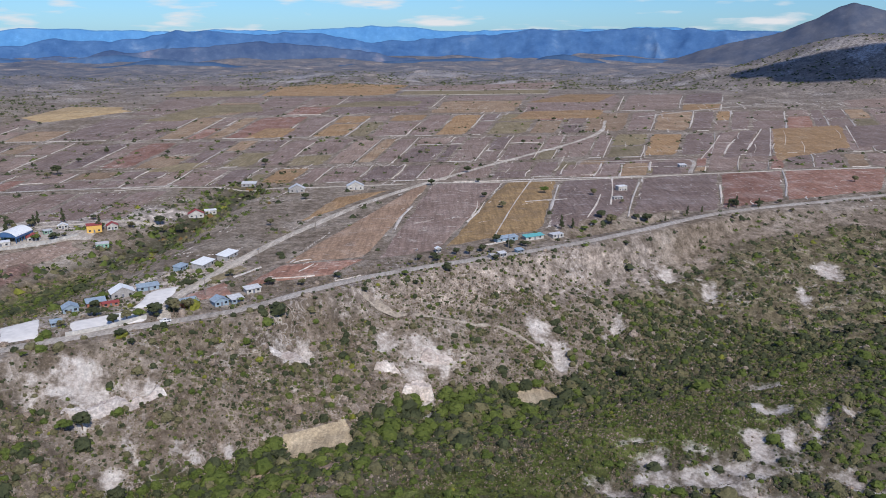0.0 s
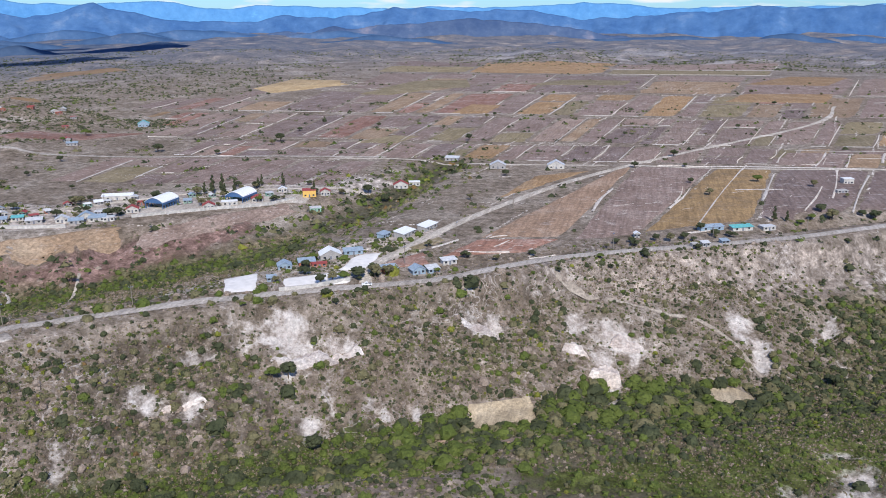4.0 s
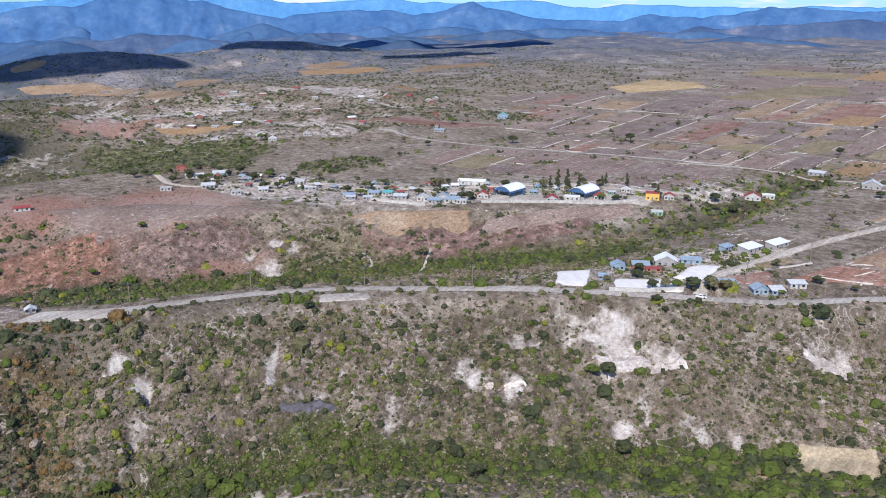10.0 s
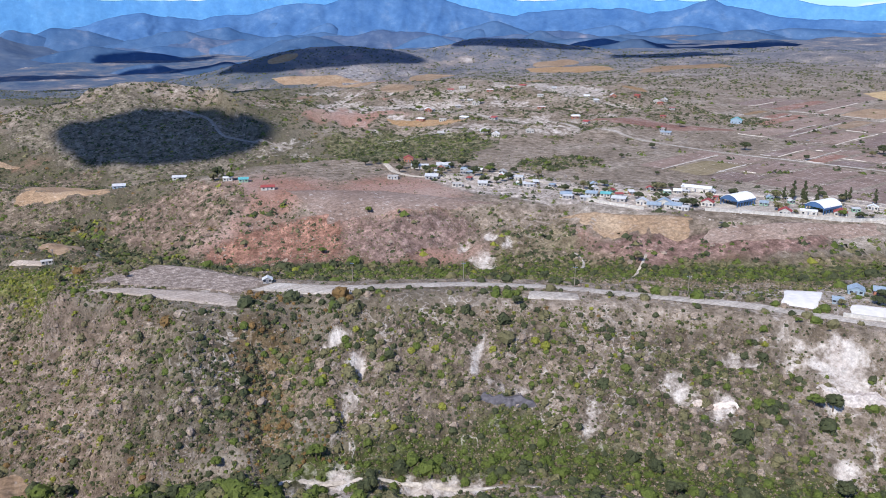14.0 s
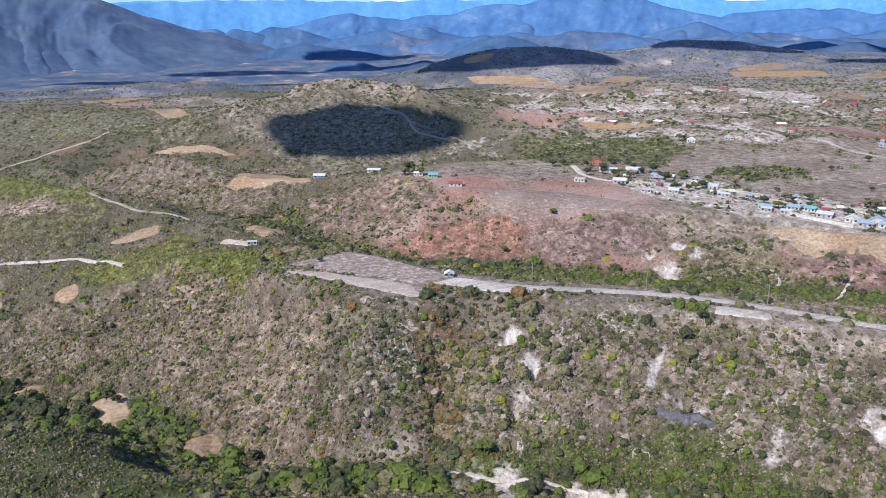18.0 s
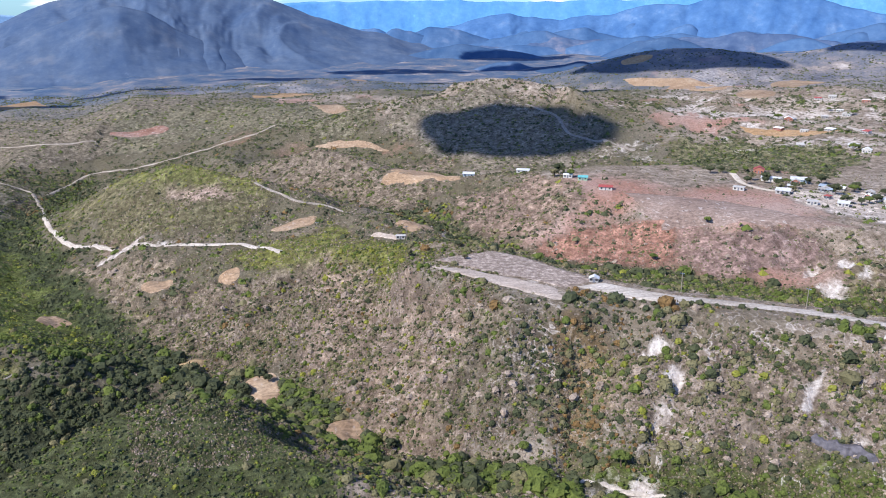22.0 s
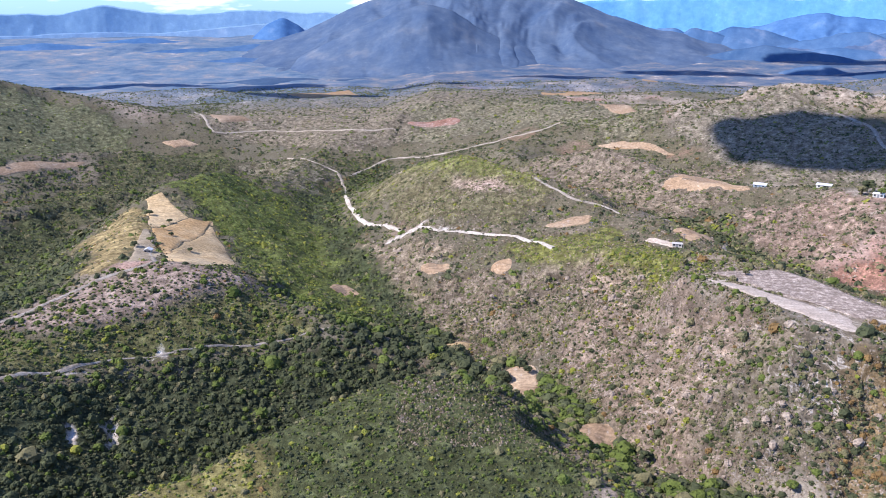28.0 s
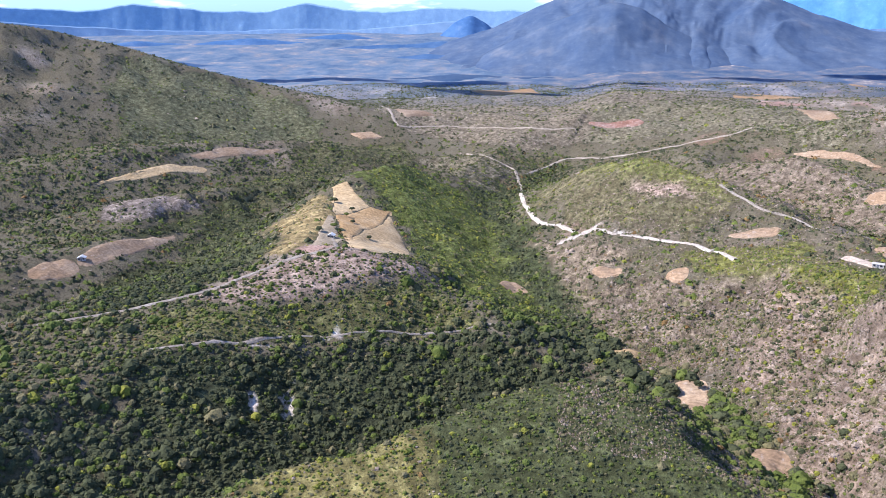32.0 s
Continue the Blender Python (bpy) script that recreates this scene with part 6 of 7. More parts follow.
for k, (x, y, s) in enumerate([(-91, 402, .9), (83, 647, 1.25), (33, 630, .8), (114, 562, 1.3), (118, 551, 1.4), (147, 563, 1.2), (140, 566, .9), (221, 600, 1.1), (16, 464, .9), (34, 490, .9), (42, 481, .9),
                               (24, 470, .8), (8, 462, .7), (-6, 455, .7), (-14, 450, .7), (50, 486, .7), (-164, 356, 1.0), (-135, 356, 1.2), (-128, 360, 1.25), (-141, 352, 1.1), (-146, 349, 1.0), (-122, 364, 1.1), (-137, 361, 1.1), (-131, 366, 1.0), (-116, 418, .9), (-170, 380, .9), (-150, 343, .9), (-173, 341, .7),
                               (-186, 553, 1.3), (-118, 535, .9), (-196, 548, 1.1), (-232, 527, 1.1), (-216, 541, 1.0), (-203, 561, 1.2), (-281, 260, .8), (-168, 366, .8), (-444, 655, 1.6), (-574, 723, 1.7), (-357, 735, 1.5),
                               (-383, 655, 1.0), (-336, 434, 1.1), (-330, 436, 1.1), (-309, 361, 1.2), (-442, 218, .9), (-459, 262, .9), (-262, 226, .8), (-142, 330, .8), (-146, 294, 1.2), (-150, 287, 1.1),
                               (105, 545, .9), (98, 538, .8), (60, 505, .8), (-548, -316, .9), (-540, -296, .7), (-520, -290, .7), (-505, -276, .6), (-470, -272, .9), (-455, -275, .7), (-480, -250, .6),
                               (-585, 200, 1.4), (-592, 206, 1.5), (-578, 210, 1.2), (-545, 355, 1.2), (-538, 350, 1.0), (-410, 60, 0.7), (-398, 88, .7), (-425, 90, .7), (240, 598, 1.0), (120, 556, 1.0)]):
    plant("round", trng.choice((0, 0, 1, 2, 3)), x, y, s)
for k, (x, y, s) in enumerate([(-303, 509, .95), (-308, 506, .85), (-297, 512, .9), (-293, 508, .8), (-288, 514, .75), (-283, 540, .75), (-282, 544, .6), (-240, 545, .6), (222, 594, .7), (238, 592, .7), (80, 527, .7), (89, 535, .75),
                               (215, 590, .5), (190, 575, .5), (178, 570, .5), (160, 562, .5), (-265, 545, .7), (-548, 668, .7), (-585, 207, .6)]):
    plant("tall", k, x, y, s)
placed = 0
while placed < 62:
    v = trng.uniform(560, 1500)
    x, y = plain_point(trng.uniform(-600, 800), v)
    if hz(x, y) > -3 and math.degrees(math.atan2(-x, y)) < 48:
        plant("round", trng.choice((0, 0, 2, 3)), x, y, trng.uniform(.5, 1.15))
        placed += 1
for k in range(40):
    # along the rim road and round the farms
    t = trng.random()
    pts = [(357, 637), (215, 581), (134, 524), (76, 484), (-26, 428), (-96, 367), (-183, 317)]
    i = min(5, int(t * 6))
    f = t * 6 - i
    x, y = pts[i][0] * (1 - f) + pts[i + 1][0] * f, pts[i][1] * (1 - f) + pts[i + 1][1] * f
    side = trng.choice((-1, 1)) * trng.uniform(7, 14)
    plant("round", k, x + 0.5 * side, y - 0.85 * side, trng.uniform(.4, .8))
for k in range(64):
    x = trng.uniform(-580, -240)
    y = np.interp(x, [-570, -470, -360, -250], [350, 385, 440, 525]) + trng.uniform(-28, 40)
    plant("round", trng.choice((0, 0, 1, 2, 3)), x, float(y), trng.uniform(.6, 1.35))


stream = smooth_line([at(p[0], p[1]) for p in VALLEYS["main"][1][1:15]], 4.0)
for k in range(30):
    # taller trees along the stream and in the hollows of the slopes
    q = stream[trng.randrange(len(stream))]
    plant("round", trng.choice((0, 0, 2, 1)), float(q[0]) + trng.uniform(-16, 16), float(q[1]) + trng.uniform(-16, 16), trng.uniform(.6, 1.15))


# ---- buildings ----
M_WALLS = {"white": plain_material("lime_wall", (0.52, 0.49, 0.44), 0.9, 0.4, 0.5), "grey": plain_material("block_wall", (0.36, 0.34, 0.32), 0.95, 0.25, 0.9),
           "red": plain_material("brick_wall", (0.36, 0.15, 0.10), 0.9, 0.25, 0.9), "yellow": plain_material("yellow_wall", (0.72, 0.44, 0.12), 0.85, 0.12, 0.6),
           "blue": plain_material("blue_wall", (0.28, 0.36, 0.42), 0.8, 0.2, 0.7), "green": plain_material("green_wall", (0.25, 0.42, 0.30), 0.85, 0.2, 0.7)}
M_ROOFS = {"sheet": plain_material("grey_sheet_roof", (0.58, 0.58, 0.57), 0.5, 0.25, 0.8, 0.5), "red": plain_material("red_roof", (0.34, 0.07, 0.06), 0.7, 0.25, 0.8),
           "blue": plain_material("blue_sheet_roof", (0.30, 0.37, 0.43), 0.5, 0.3, 0.8, 0.5), "white": plain_material("white_roof", (0.78, 0.78, 0.76), 0.55, 0.12, 0.8, 0.5),
           "teal": plain_material("teal_roof", (0.13, 0.42, 0.42), 0.6, 0.25, 0.8), "slab": plain_material("concrete_slab", (0.46, 0.44, 0.41), 0.9, 0.25, 0.8)}
M_GLASS = plain_material("window_glass", (0.03, 0.035, 0.045), 0.15, 0.3, 2.0, 0.6)
M_DOOR = plain_material("metal_door", (0.16, 0.17, 0.20), 0.5, 0.3, 2.0, 0.4)
M_STEEL = plain_material("painted_steel", (0.06, 0.13, 0.26), 0.5, 0.2, 2.0, 0.5)
M_WOOD = plain_material("grey_wood", (0.26, 0.22, 0.18), 0.9, 0.3, 3.0, 0.1)


def slab(bm, x0, x1, y0, y1, z0, z1):
    v = [bm.verts.new(p) for p in ((x0, y0, z0), (x1, y0, z0), (x1, y1, z0), (x0, y1, z0), (x0, y0, z1), (x1, y0, z1), (x1, y1, z1), (x0, y1, z1))]
    for f in ((3, 2, 1, 0), (4, 5, 6, 7), (0, 1, 5, 4), (1, 2, 6, 5), (2, 3, 7, 6), (3, 0, 4, 7)):
        bm.faces.new([v[k] for k in f])


def prism(bm, outline, y0, y1):
    """An outline in x and z drawn out along y."""
    a, b = [bm.verts.new((x, y0, z)) for x, z in outline], [bm.verts.new((x, y1, z)) for x, z in outline]
    bm.faces.new(a)
    bm.faces.new(b[::-1])
    for k in range(len(outline)):
        n = (k + 1) % len(outline)
        bm.faces.new((a[n], a[k], b[k], b[n]))


def house(x, y, turn, w, d, h, wall, roof, shape, note):
    """turn: degrees from facing the rim. shape: shed, gable or flat roof. Front along -y."""
    root = new("house")
    w, d, h = 0.86 * w, 0.86 * d, 0.82 * h
    root.matrix_basis = pose(x, y, hz(x, y) - 0.15, 0, 0, turn)
    bm = bmesh.new()
    rise = {"shed": 0.14 * d, "gable": 0.26 * w, "flat": 0.0}[shape]
    if shape == "gable":
        prism(bm, [(-w / 2, 0), (w / 2, 0), (w / 2, h), (0, h + rise), (-w / 2, h)], -d / 2, d / 2)
    elif shape == "shed":
        v = [(-w / 2, -d / 2, 0), (w / 2, -d / 2, 0), (w / 2, d / 2, 0), (-w / 2, d / 2, 0), (-w / 2, -d / 2, h), (w / 2, -d / 2, h), (w / 2, d / 2, h + rise), (-w / 2, d / 2, h + rise)]
        v = [bm.verts.new(p) for p in v]
        for f in ((3, 2, 1, 0), (4, 5, 6, 7), (0, 1, 5, 4), (1, 2, 6, 5), (2, 3, 7, 6), (3, 0, 4, 7)):
            bm.faces.new([v[k] for k in f])
    else:
        slab(bm, -w / 2, w / 2, -d / 2, d / 2, 0, h)
    part("wall", bm, M_WALLS[wall], root)
    bm = bmesh.new()
    o, t = 0.45, 0.16
    if shape == "gable":
        k = rise / (w / 2)
        prism(bm, [(-w / 2 - o, h - o * k), (0, h + rise), (w / 2 + o, h - o * k), (w / 2 + o, h - o * k + t), (0, h + rise + t), (-w / 2 - o, h - o * k + t)][::-1], -d / 2 - o, d / 2 + o)
    elif shape == "shed":
        k = rise / d
        z0, z1 = h - o * k + 0.02, h + rise + o * k + 0.02
        p = [(-w / 2 - o, -d / 2 - o, z0), (w / 2 + o, -d / 2 - o, z0), (w / 2 + o, d / 2 + o, z1), (-w / 2 - o, d / 2 + o, z1)]
        v = [bm.verts.new(q) for q in p] + [bm.verts.new((q[0], q[1], q[2] + t)) for q in p]
        for f in ((3, 2, 1, 0), (4, 5, 6, 7), (0, 1, 5, 4), (1, 2, 6, 5), (2, 3, 7, 6), (3, 0, 4, 7)):
            bm.faces.new([v[q] for q in f])
    else:
        slab(bm, -w / 2 - 0.25, w / 2 + 0.25, -d / 2 - 0.25, d / 2 + 0.25, h, h + 0.25)
    part("roof", bm, M_ROOFS[roof], root)
    bm = bmesh.new()
    slab(bm, -0.5, 0.5, -d / 2 - 0.06, -d / 2 + 0.02, 0.1, 2.15)
    part("door", bm, M_DOOR, root)
    for s in (-1, 1):
        bm = bmesh.new()
        c = s * w * 0.3
        slab(bm, c - 0.65, c + 0.65, -d / 2 - 0.05, -d / 2 + 0.02, 1.0, 2.1)
        win = part("window", bm, M_GLASS, root)
        bm = bmesh.new()
        slab(bm, c - 0.8, c + 0.8, -d / 2 - 0.12, -d / 2, 0.88, 1.0)
        part("sill", bm, M_ROOFS["slab"], win)
    bm = bmesh.new()
    slab(bm, w / 2 - 0.02, w / 2 + 0.05, -0.7, 0.7, 1.0, 2.1)
    part("window", bm, M_GLASS, root)
    return tagged(root, note, "house", "houses of the village")


for x, y, turn, w, d, h, wall, roof, shape, note in [
    (-136, 437, 74, 15, 8, 3.6, "grey", "white", "shed", "long grey farm shed with white sheet roof"), (-127, 455, 74, 16, 7, 3.4, "grey", "white", "shed", "long farm shed with white sheet roof"),
    (-147, 431, 74, 9, 5, 3, "blue", "blue", "shed", "small blue shed beside the farm"), (-163, 387, 30, 13, 9, 3.6, "grey", "white", "gable", "farm house with pale sheet roof"),
    (-153, 396, 30, 12, 5, 3, "blue", "blue", "shed", "blue roofed lean-to at the farm"), (-170, 372, 30, 10, 6, 3, "red", "blue", "shed", "red brick house with blue roof"),
    (-179, 364, 30, 8, 7, 3, "blue", "blue", "gable", "blue roofed house by the road"), (-162, 370, 30, 9, 4, 2.6, "red", "red", "flat", "low red brick annexe"),
    (-176, 343, 30, 5, 4, 2.6, "blue", "blue", "shed", "small blue hut by the road"), (-124, 371, 38, 9, 6, 3, "red", "blue", "shed", "red house with grey blue roof"),
    (-110, 374, 38, 8, 7, 3.2, "blue", "blue", "gable", "blue sheet house beside the road"), (-103, 378, 38, 7, 6, 3, "blue", "sheet", "shed", "pale blue shed beside the road"),
    (-98, 392, 38, 9, 5, 3, "white", "sheet", "shed", "white shed with sheet roof"), (-121, 655, 10, 15, 8, 4, "grey", "sheet", "gable", "grey barn by the junction"),
    (-74, 668, 10, 16, 9, 4, "white", "sheet", "gable", "grey roofed barn by the junction"), (-168, 686, 0, 14, 7, 3.5, "grey", "sheet", "shed", "grey shed on the plain"),
    (29, 456, 29, 4, 3.5, 3, "white", "slab", "flat", "small white kiosk below the road"), (35, 459, 29, 5, 3.5, 3.2, "white", "sheet", "shed", "small white hut below the road"),
    (46, 468, 29, 5, 4, 2.6, "blue", "blue", "shed", "small hut with blue roof"), (-3, 468, 15, 3.5, 3.5, 3.2, "white", "white", "gable", "tiny white roadside shrine"),
    (40, 494, 29, 18, 5, 3, "blue", "blue", "shed", "long pale blue shed by the road"), (58, 500, 29, 16, 5, 3, "white", "teal", "shed", "white house with teal roof"), (74, 509, 29, 10, 6, 3, "white", "sheet", "flat", "white house in a walled garden"),
    (149, 660, 15, 9, 7, 5, "white", "white", "flat", "white two storey house among fields"), (138, 622, 15, 9, 4, 2.8, "grey", "slab", "flat", "grey block shed in a field"), (233, 775, 10, 8, 6, 3, "grey", "sheet", "shed", "grey shed by the small plots"),
    (-360, 478, 25, 24, 6, 4, "white", "white", "shed", "long low white barn"), (-235, 525, 25, 11, 9, 6, "yellow", "red", "flat", "yellow two storey house with red roof"), (-226, 533, 25, 8, 6, 4, "white", "red", "gable", "white house with a red roof"),
    (-222, 505, 25, 9, 7, 3.4, "green", "sheet", "flat", "pale green house by the slope"), (-186, 590, 20, 13, 6, 4, "white", "red", "gable", "white house with long red roof"), (-178, 600, 20, 10, 6, 4, "white", "white", "flat", "white flat roofed house in the village"),
    (-328, 449, 30, 9, 6, 3.6, "white", "red", "gable", "white house with a red roof"), (-284, 470, 30, 9, 6, 3.4, "white", "red", "gable", "white school house with red roof"), (-275, 482, 30, 12, 6, 3.6, "white", "white", "flat", "long white school building behind a wall"),
    (-262, 497, 30, 9, 6, 3.4, "white", "red", "gable", "white house with a red roof"), (-337, 425, 30, 12, 7, 3.2, "white", "blue", "shed", "long house with blue roof"), (-345, 415, 35, 10, 6, 3.2, "grey", "blue", "shed", "grey house with blue roof"),
    (-330, 427, 30, 8, 6, 3.2, "white", "sheet", "flat", "white flat roofed house in the village"), (-356, 416, 35, 9, 6, 3.2, "white", "sheet", "gable", "white house with grey roof"), (-371, 409, 35, 11, 6, 3.2, "grey", "sheet", "shed", "grey concrete block house in the village"),
    (-393, 405, 35, 9, 6, 3, "white", "blue", "shed", "white house with blue roof"), (-397, 386, 40, 8, 6, 3, "grey", "sheet", "flat", "grey concrete block house in the village"), (-386, 412, 35, 8, 5, 3, "white", "teal", "shed", "small house with teal roof"),
    (-573, 367, 55, 9, 7, 4, "red", "red", "gable", "red house with red roof on a rise"), (-545, 360, 55, 16, 6, 3, "white", "sheet", "shed", "long white shed in the hamlet"), (-536, 378, 55, 14, 7, 3.4, "blue", "sheet", "shed", "grey roofed shed in the hamlet"),
    (-503, 343, 50, 11, 7, 3.2, "grey", "sheet", "shed", "grey house on a green plot"), (-465, 397, 45, 11, 7, 3.4, "white", "sheet", "flat", "white house by the street"), (-472, 345, 50, 8, 6, 3, "white", "slab", "flat", "white flat roofed house in the village"),
    (-463, 362, 50, 8, 6, 3, "white", "sheet", "shed", "white house with sheet roof"), (-441, 388, 45, 10, 5, 3, "grey", "sheet", "flat", "grey house by the street"), (-519, 318, 50, 9, 6, 3, "white", "slab", "flat", "white house at the hamlet's edge"),
    (-401, 388, 40, 9, 6, 3, "white", "blue", "shed", "white house with blue roof"), (-387, 393, 40, 8, 6, 3, "grey", "sheet", "flat", "grey concrete block house in the village"), (-345, 425, 35, 13, 6, 3.2, "white", "blue", "gable", "white house with blue roof"),
    (-557, 800, 30, 14, 8, 5, "blue", "teal", "gable", "teal roofed hall on the far plain"), (-546, 666, 30, 12, 6, 3.4, "grey", "blue", "shed", "shed with blue roof behind trees"),
    (-700, 200, 65, 13, 6, 3.2, "white", "sheet", "shed", "white shed on the ridge"), (-633, 189, 65, 12, 5, 3, "white", "sheet", "shed", "long white shed on the ridge"), (-579, 209, 65, 8, 6, 3, "white", "white", "flat", "white house on the ridge"),
    (-568, 217, 65, 8, 5, 3, "green", "teal", "shed", "teal roofed hut on the ridge"), (-537, 223, 65, 11, 5, 3, "white", "red", "shed", "small house with red roof"), (-656, 148, 70, 11, 6, 3, "blue", "sheet", "shed", "small shed on a terrace"),
    (-352, 143, 65, 5, 4, 2.6, "grey", "sheet", "gable", "small roadside hut with grey sheet roof"), (-452, -264, 100, 5, 4, 2.8, "white", "sheet", "gable", "small white hut on the spur"), (-410, -445, 120, 6, 4, 2.8, "white", "sheet", "gable", "small white hut on a terrace"),
    (-503, 68, 80, 7, 4, 2.6, "white", "slab", "flat", "small white building at the bend")]:
    house(x, y, turn, w, d, h, wall, roof, shape, note)


hrng = random.Random(21)
for k in range(34):
    # small houses scattered along the village street
    x = hrng.uniform(-560, -235)
    y = float(np.interp(x, [-570, -470, -360, -235], [352, 385, 442, 545])) + hrng.uniform(-16, 34)
    wall, roof = hrng.choice(["white", "grey", "grey", "red", "green"]), hrng.choice(["sheet", "sheet", "slab", "white", "red", "blue"])
    kind = hrng.choice(["shed", "flat", "gable"])
    house(x, y, hrng.choice((25, 40, 55)), hrng.uniform(4, 7.5), hrng.uniform(3.5, 5.5), hrng.uniform(2.4, 3.0), wall, roof, kind,
          {"white": "small white village house", "grey": "small grey block house", "red": "small brick village house", "green": "small pale green house"}[wall]
          + {"sheet": " with grey sheet roof", "slab": " with concrete roof", "white": " with white roof", "red": " with red roof", "blue": " with blue roof"}[roof])


for k in range(36):
    # hamlet on the worn hills behind the village
    x, y = at(hrng.uniform(39, 57), hrng.uniform(800, 1180))
    wall, roof = hrng.choice(["white", "white", "grey", "red"]), hrng.choice(["sheet", "slab", "white", "white", "red"])
    house(x, y, hrng.choice((20, 45, 60)), hrng.uniform(7, 11), hrng.uniform(5, 8), hrng.uniform(3, 4), wall, roof, hrng.choice(["shed", "flat", "gable"]),
          {"white": "small white hamlet house", "grey": "small grey hamlet house", "red": "small brick hamlet house"}[wall] + " among trees on the dry hill")
    if k % 4 == 1:
        plant("round", k, x + hrng.uniform(-14, 14), y + hrng.uniform(-14, 14), hrng.uniform(.9, 1.5))


def sports_hall(x, y, turn, note):
    """An open court under an arched white roof on steel posts."""
    root = new("sports_hall")
    root.matrix_basis = pose(x, y, hz(x, y), 0, 0, turn)
    w, d, eave, rise = 14.0, 19.0, 4.6, 3.0
    arch = [(-w / 2 + w * k / 16, eave + rise * (1 - (2 * k / 16 - 1) ** 2)) for k in range(17)]
    bm = bmesh.new()
    prism(bm, arch + [(p[0], p[1] + 0.3) for p in arch[::-1]], -d / 2, d / 2)
    part("roof", bm, M_ROOFS["white"], root, "curved white sheet roof")
    bm = bmesh.new()
    slab(bm, -w / 2 - 1, w / 2 + 1, -d / 2 - 1, d / 2 + 1, -0.4, 0.18)
    part("floor_slab", bm, M_ROOFS["slab"], root)
    for s in (-1, 1):
        for k in range(7):
            bm = bmesh.new()
            yy = -d / 2 + 0.4 + (d - 0.8) * k / 6
            slab(bm, s * (w / 2 - 0.4) - 0.22, s * (w / 2 - 0.4) + 0.22, yy - 0.22, yy + 0.22, 0.18, eave + 0.6)
            part("post", bm, M_STEEL, root, "blue painted steel post")
        bm = bmesh.new()
        slab(bm, s * (w / 2 - 0.1) - 0.08, s * (w / 2 - 0.1) + 0.08, -d / 2, d / 2, 3.2, eave + 0.1)
        part("side_panel", bm, M_STEEL, root)
        bm = bmesh.new()
        low = [(-w / 2, eave - 0.5), (w / 2, eave - 0.5)]
        prism(bm, low + [(p[0], p[1] - 0.02) for p in arch[::-1]], s * (d / 2 - 0.5) - 0.08, s * (d / 2 - 0.5) + 0.08)
        part("gable_panel", bm, M_STEEL, root, "dark blue truss panel")
    for k in range(3):
        bm = bmesh.new()
        slab(bm, -w / 2 + 1, w / 2 - 1, d / 2 - 2.2 + 0.7 * k, d / 2 - 1.5 + 0.7 * k, 0.18, 0.6 + 0.45 * k)
        part("stand", bm, M_WALLS["white"], root)
    return tagged(root, note, "sports hall", "halls of the village")


sports_hall(-318, 468, -2, "open sports hall under an arched white roof")
sports_hall(-274, 497, -4, "sports hall with arched white roof and blue steel")


def yard_wall(pts, note):
    for a, b in zip(pts, pts[1:]):
        root = new("yard_wall")
        ln = math.dist(a, b)
        root.matrix_basis = pose((a[0] + b[0]) / 2, (a[1] + b[1]) / 2, hz((a[0] + b[0]) / 2, (a[1] + b[1]) / 2) - 0.3, 0, 0, math.degrees(math.atan2(b[1] - a[1], b[0] - a[0])))
        bm = bmesh.new()
        slab(bm, -ln / 2, ln / 2, -0.14, 0.14, 0, 2.3)
        part("panel", bm, M_WALLS["white"], root)
        bm = bmesh.new()
        slab(bm, -ln / 2, ln / 2, -0.2, 0.2, 2.3, 2.42)
        part("coping", bm, M_ROOFS["slab"], root)
        tagged(root, note, "wall", "white yard walls")


yard_wall([(-320, 436), (-300, 452), (-285, 462), (-270, 474), (-252, 492), (-240, 512)], "white rendered wall round the school")
yard_wall([(-166, 330), (-150, 340), (-138, 352)], "white rendered wall along the farm yard")
yard_wall([(-345, 405), (-362, 398), (-384, 392)], "white rendered wall by the village street")


def power_pole(x, y, turn):
    root = new("power_pole")
    root.matrix_basis = pose(x, y, hz(x, y) - 0.3, 0, 0, turn)
    bm = bmesh.new()
    limb(bm, (0, 0, 0), (0, 0, 10.5), 0.2, 0.13, 8)
    part("pole", bm, M_WOOD, root)
    bm = bmesh.new()
    slab(bm, -1.0, 1.0, -0.08, 0.08, 9.6, 9.78)
    arm = part("cross_arm", bm, M_STEEL, root)
    for k in (-0.9, 0, 0.9):
        bm = bmesh.new()
        limb(bm, (k, 0, 9.78), (k, 0, 10.05), 0.07, 0.05, 6)
        part("insulator", bm, M_ROOFS["white"], arm)
    return tagged(root, "grey wooden power pole with one cross arm", "power pole", "poles along the road")


for x, y, turn in [(-497, 71, 80), (-540, 15, 80), (-330, 178, 30), (-298, 222, 35), (-262, 262, 40), (-222, 296, 45), (-120, 385, 60), (-105, 440, 75), (-85, 520, 75), (-390, 420, 35), (-420, 405, 30), (-350, 450, 40),
                   (95, 500, 60), (40, 472, 60), (-15, 440, 60), (160, 545, 60), (-500, 352, 40), (-410, 700, 0)]:
    power_pole(x, y, turn)


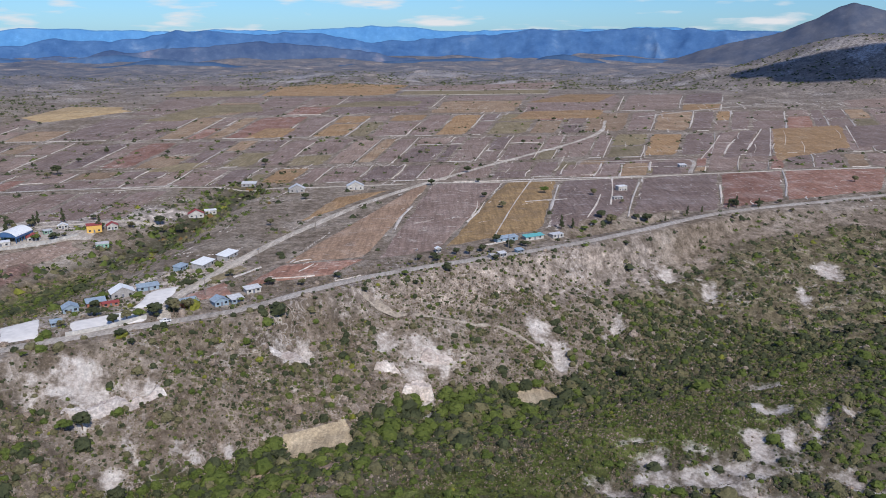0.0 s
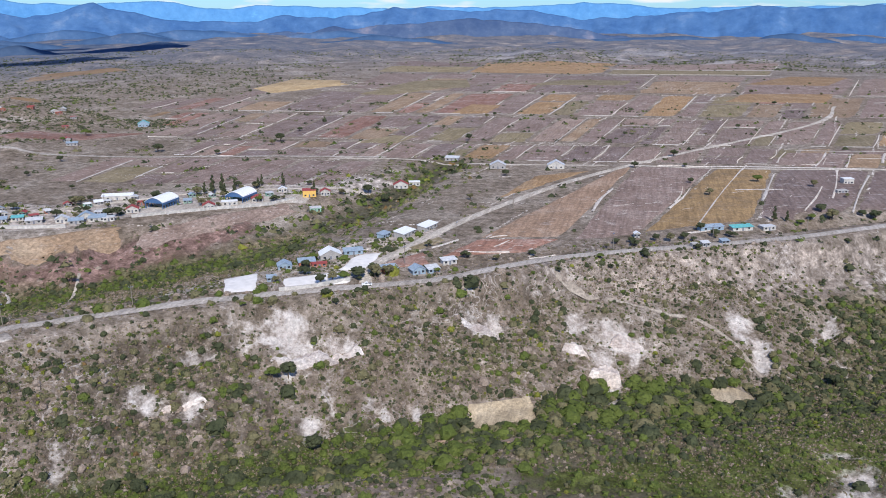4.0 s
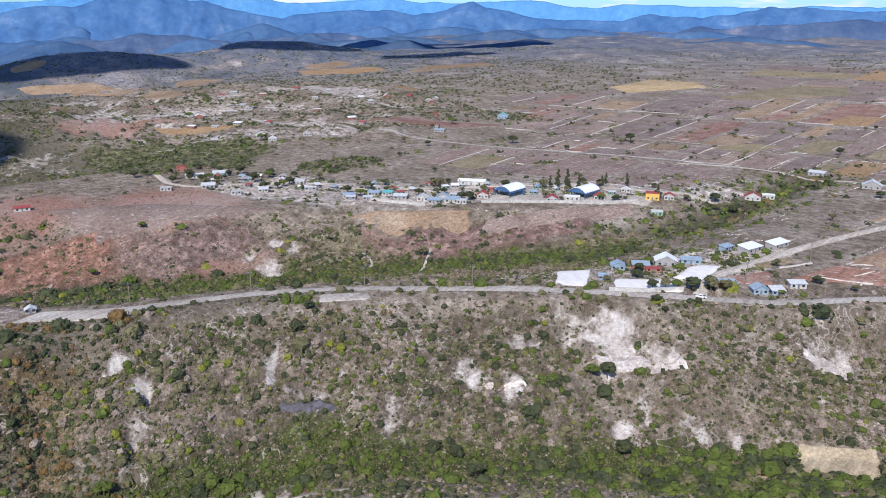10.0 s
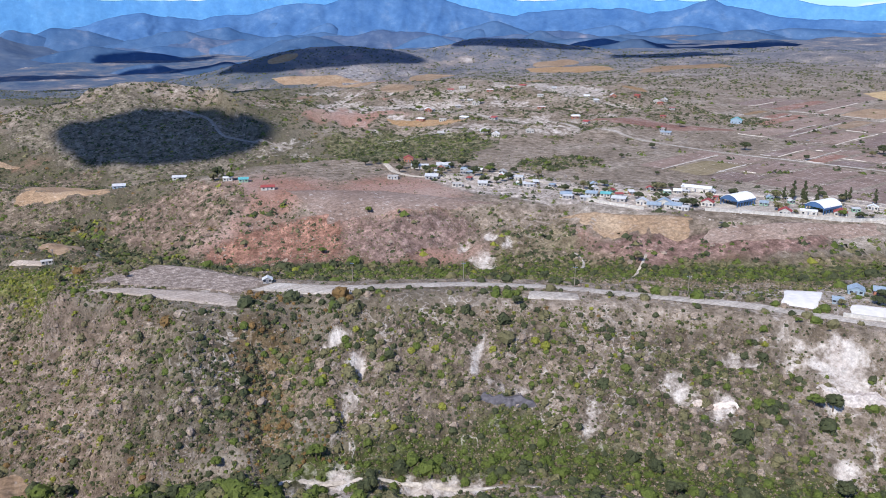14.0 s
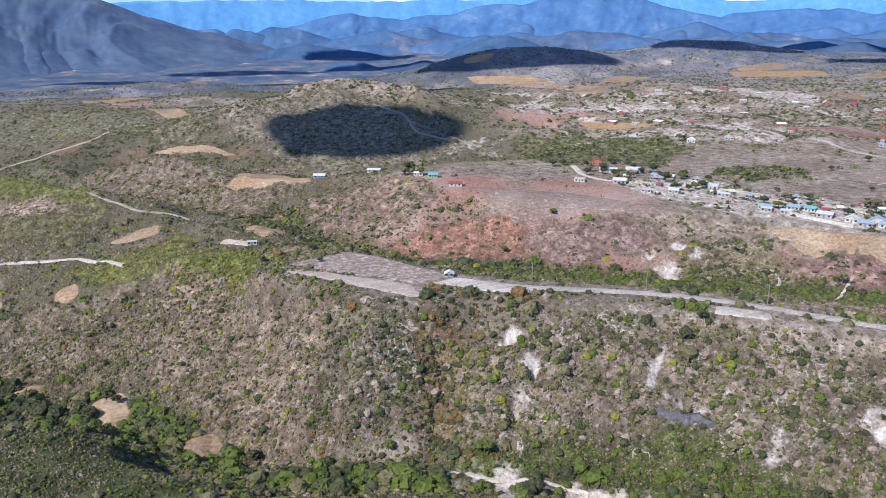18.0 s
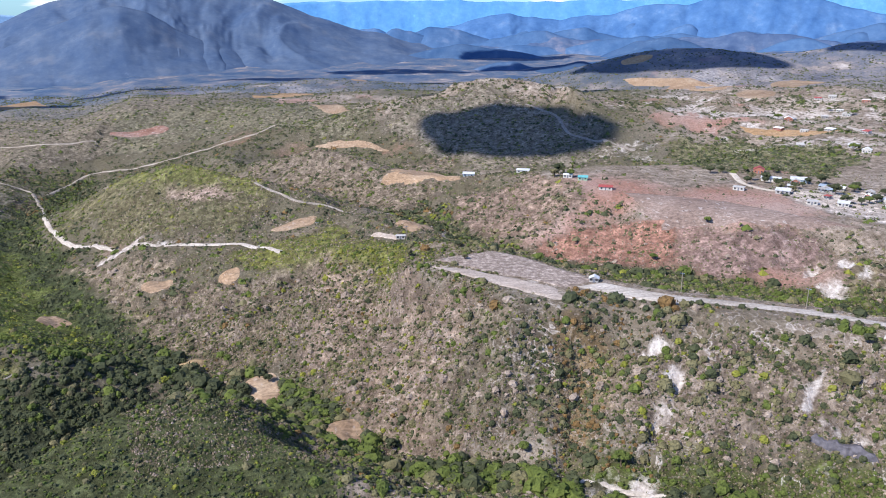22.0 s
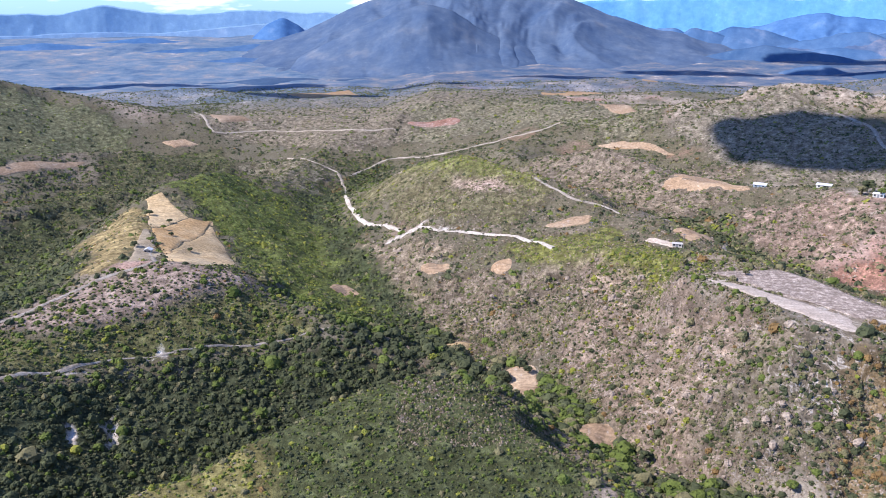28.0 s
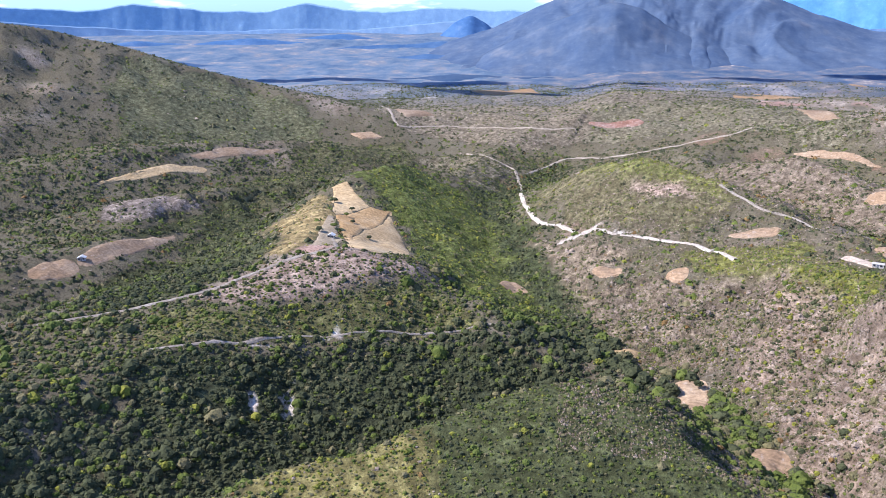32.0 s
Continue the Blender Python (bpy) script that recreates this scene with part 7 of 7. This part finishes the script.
def pickup(x, y, turn):
    root = new("pickup_truck")
    root.matrix_basis = pose(x, y, hz(x, y) + 0.45, 0, 0, turn)
    bm = bmesh.new()
    prism(bm, [(-2.5, .45), (2.4, .45), (2.5, .8), (2.3, 1.05), (1.2, 1.12), (-2.5, 1.12)], -0.9, 0.9)
    body = part("body", bm, M_ROOFS["white"], root)
    bm = bmesh.new()
    prism(bm, [(-0.6, 1.12), (1.25, 1.12), (0.65, 1.75), (-0.45, 1.78)], -0.82, 0.82)
    cab = part("cab", bm, M_ROOFS["white"], root)
    for s in (-1, 1):
        bm = bmesh.new()
        prism(bm, [(-0.4, 1.2), (0.95, 1.2), (0.58, 1.62), (-0.35, 1.65)], s * 0.83 - 0.02, s * 0.83 + 0.02)
        part("side_window", bm, M_GLASS, cab)
        for k in (-1.55, 1.6):
            bm = bmesh.new()
            bmesh.ops.create_cone(bm, cap_ends=True, segments=14, radius1=0.38, radius2=0.38, depth=0.25, matrix=pose(k, s * 0.82, 0.38, 90))
            part("wheel", bm, M_GLASS, root)
        bm = bmesh.new()
        slab(bm, 2.44, 2.52, s * 0.65 - 0.16, s * 0.65 + 0.16, 0.72, 0.9)
        part("headlight", bm, M_ROOFS["white"], root)
    bm = bmesh.new()
    slab(bm, -2.4, -0.75, -0.75, 0.75, 1.125, 1.14)
    part("load_bed", bm, M_GLASS, body)
    return tagged(root, "white pickup truck standing on the gravel road", "pickup truck")


pickup(-128, 348, 205)


# ---- the dark rock face above the stream ----
M_ROCK = plain_material("dark_rock", (0.13, 0.12, 0.13), 0.95, 0.5, 0.5, 0.1)
M_CLIFF = earth_material("pale_cliff", (0.43, 0.345, 0.295), (0.58, 0.505, 0.45), (0.72, 0.665, 0.61), 0.12, 0.9, 0.8)


def rock_face(x, y, wide, high, mat, seed, note):
    """A ragged rock face that stands out of the slope, with its top running back into the hill."""
    r = math.hypot(x, y)
    ux, uy = x / r, y / r
    c = np.linspace(-0.5, 0.5, max(14, int(wide * 2.2))) * wide
    env = np.clip(1 - np.abs(2 * c / wide) ** 6, 0, 1)
    h = high * env * np.clip(0.72 + 0.5 * fbm(c, c * 0 + seed, max(3.2, 0.3 * wide), seed, 5), 0.3, 1.1) + 0.1
    foot = 1.6 * fbm(c, c * 0, 6.0, seed + 7, 4)
    rows = []
    zb = None
    for k in range(16):
        if k < 11:
            t = k / 10
            rib = (1.1 * np.abs(fbm(c, c * 0 + t * 1.2, 2.6, seed + 11, 4)) + 0.5 * fbm(c, c * 0 + t * high, 1.4, seed + 17, 3)) * min(1, 5 * t)
            off, lift = foot + 0.34 * h * t + rib, t
        else:
            t = (k - 10) / 5
            off, lift = foot + 0.34 * h + 0.6 + t * 1.7 * h, None
        px, py = x + ux * off - uy * c, y + uy * off + ux * c
        if zb is None:
            zb = drape(px, py) - 1.0
        z = zb + lift * (h + 1.0) if lift is not None else (zb + h + 1.0) * (1 - t) + (drape(px, py) - 0.8) * t
        rows.append(np.stack([px, py, z], -1))
    ob = mesh_object("rock_face", np.array(rows).reshape(-1, 3), grid_faces(16, len(c)), mat)
    return tagged(ob, note, "rock face", "rock faces of the scarp")


rock_face(-230, 195, 25, 6.0, M_ROCK, 3, "dark overhanging rock face above the stream trees")
for k, (x, y, wide, high) in enumerate([(-141, 301, 30, 6.5), (-124, 308, 16, 5), (-75, 356, 24, 4), (-27, 363, 14, 6), (-12, 355, 16, 9), (-3, 379, 18, 6.5),
                                       (-176, 260, 20, 3.4)]):
    rock_face(x, y, wide, high, M_CLIFF, 40 + 7 * k, "pale pinkish limestone rock face on the slope")
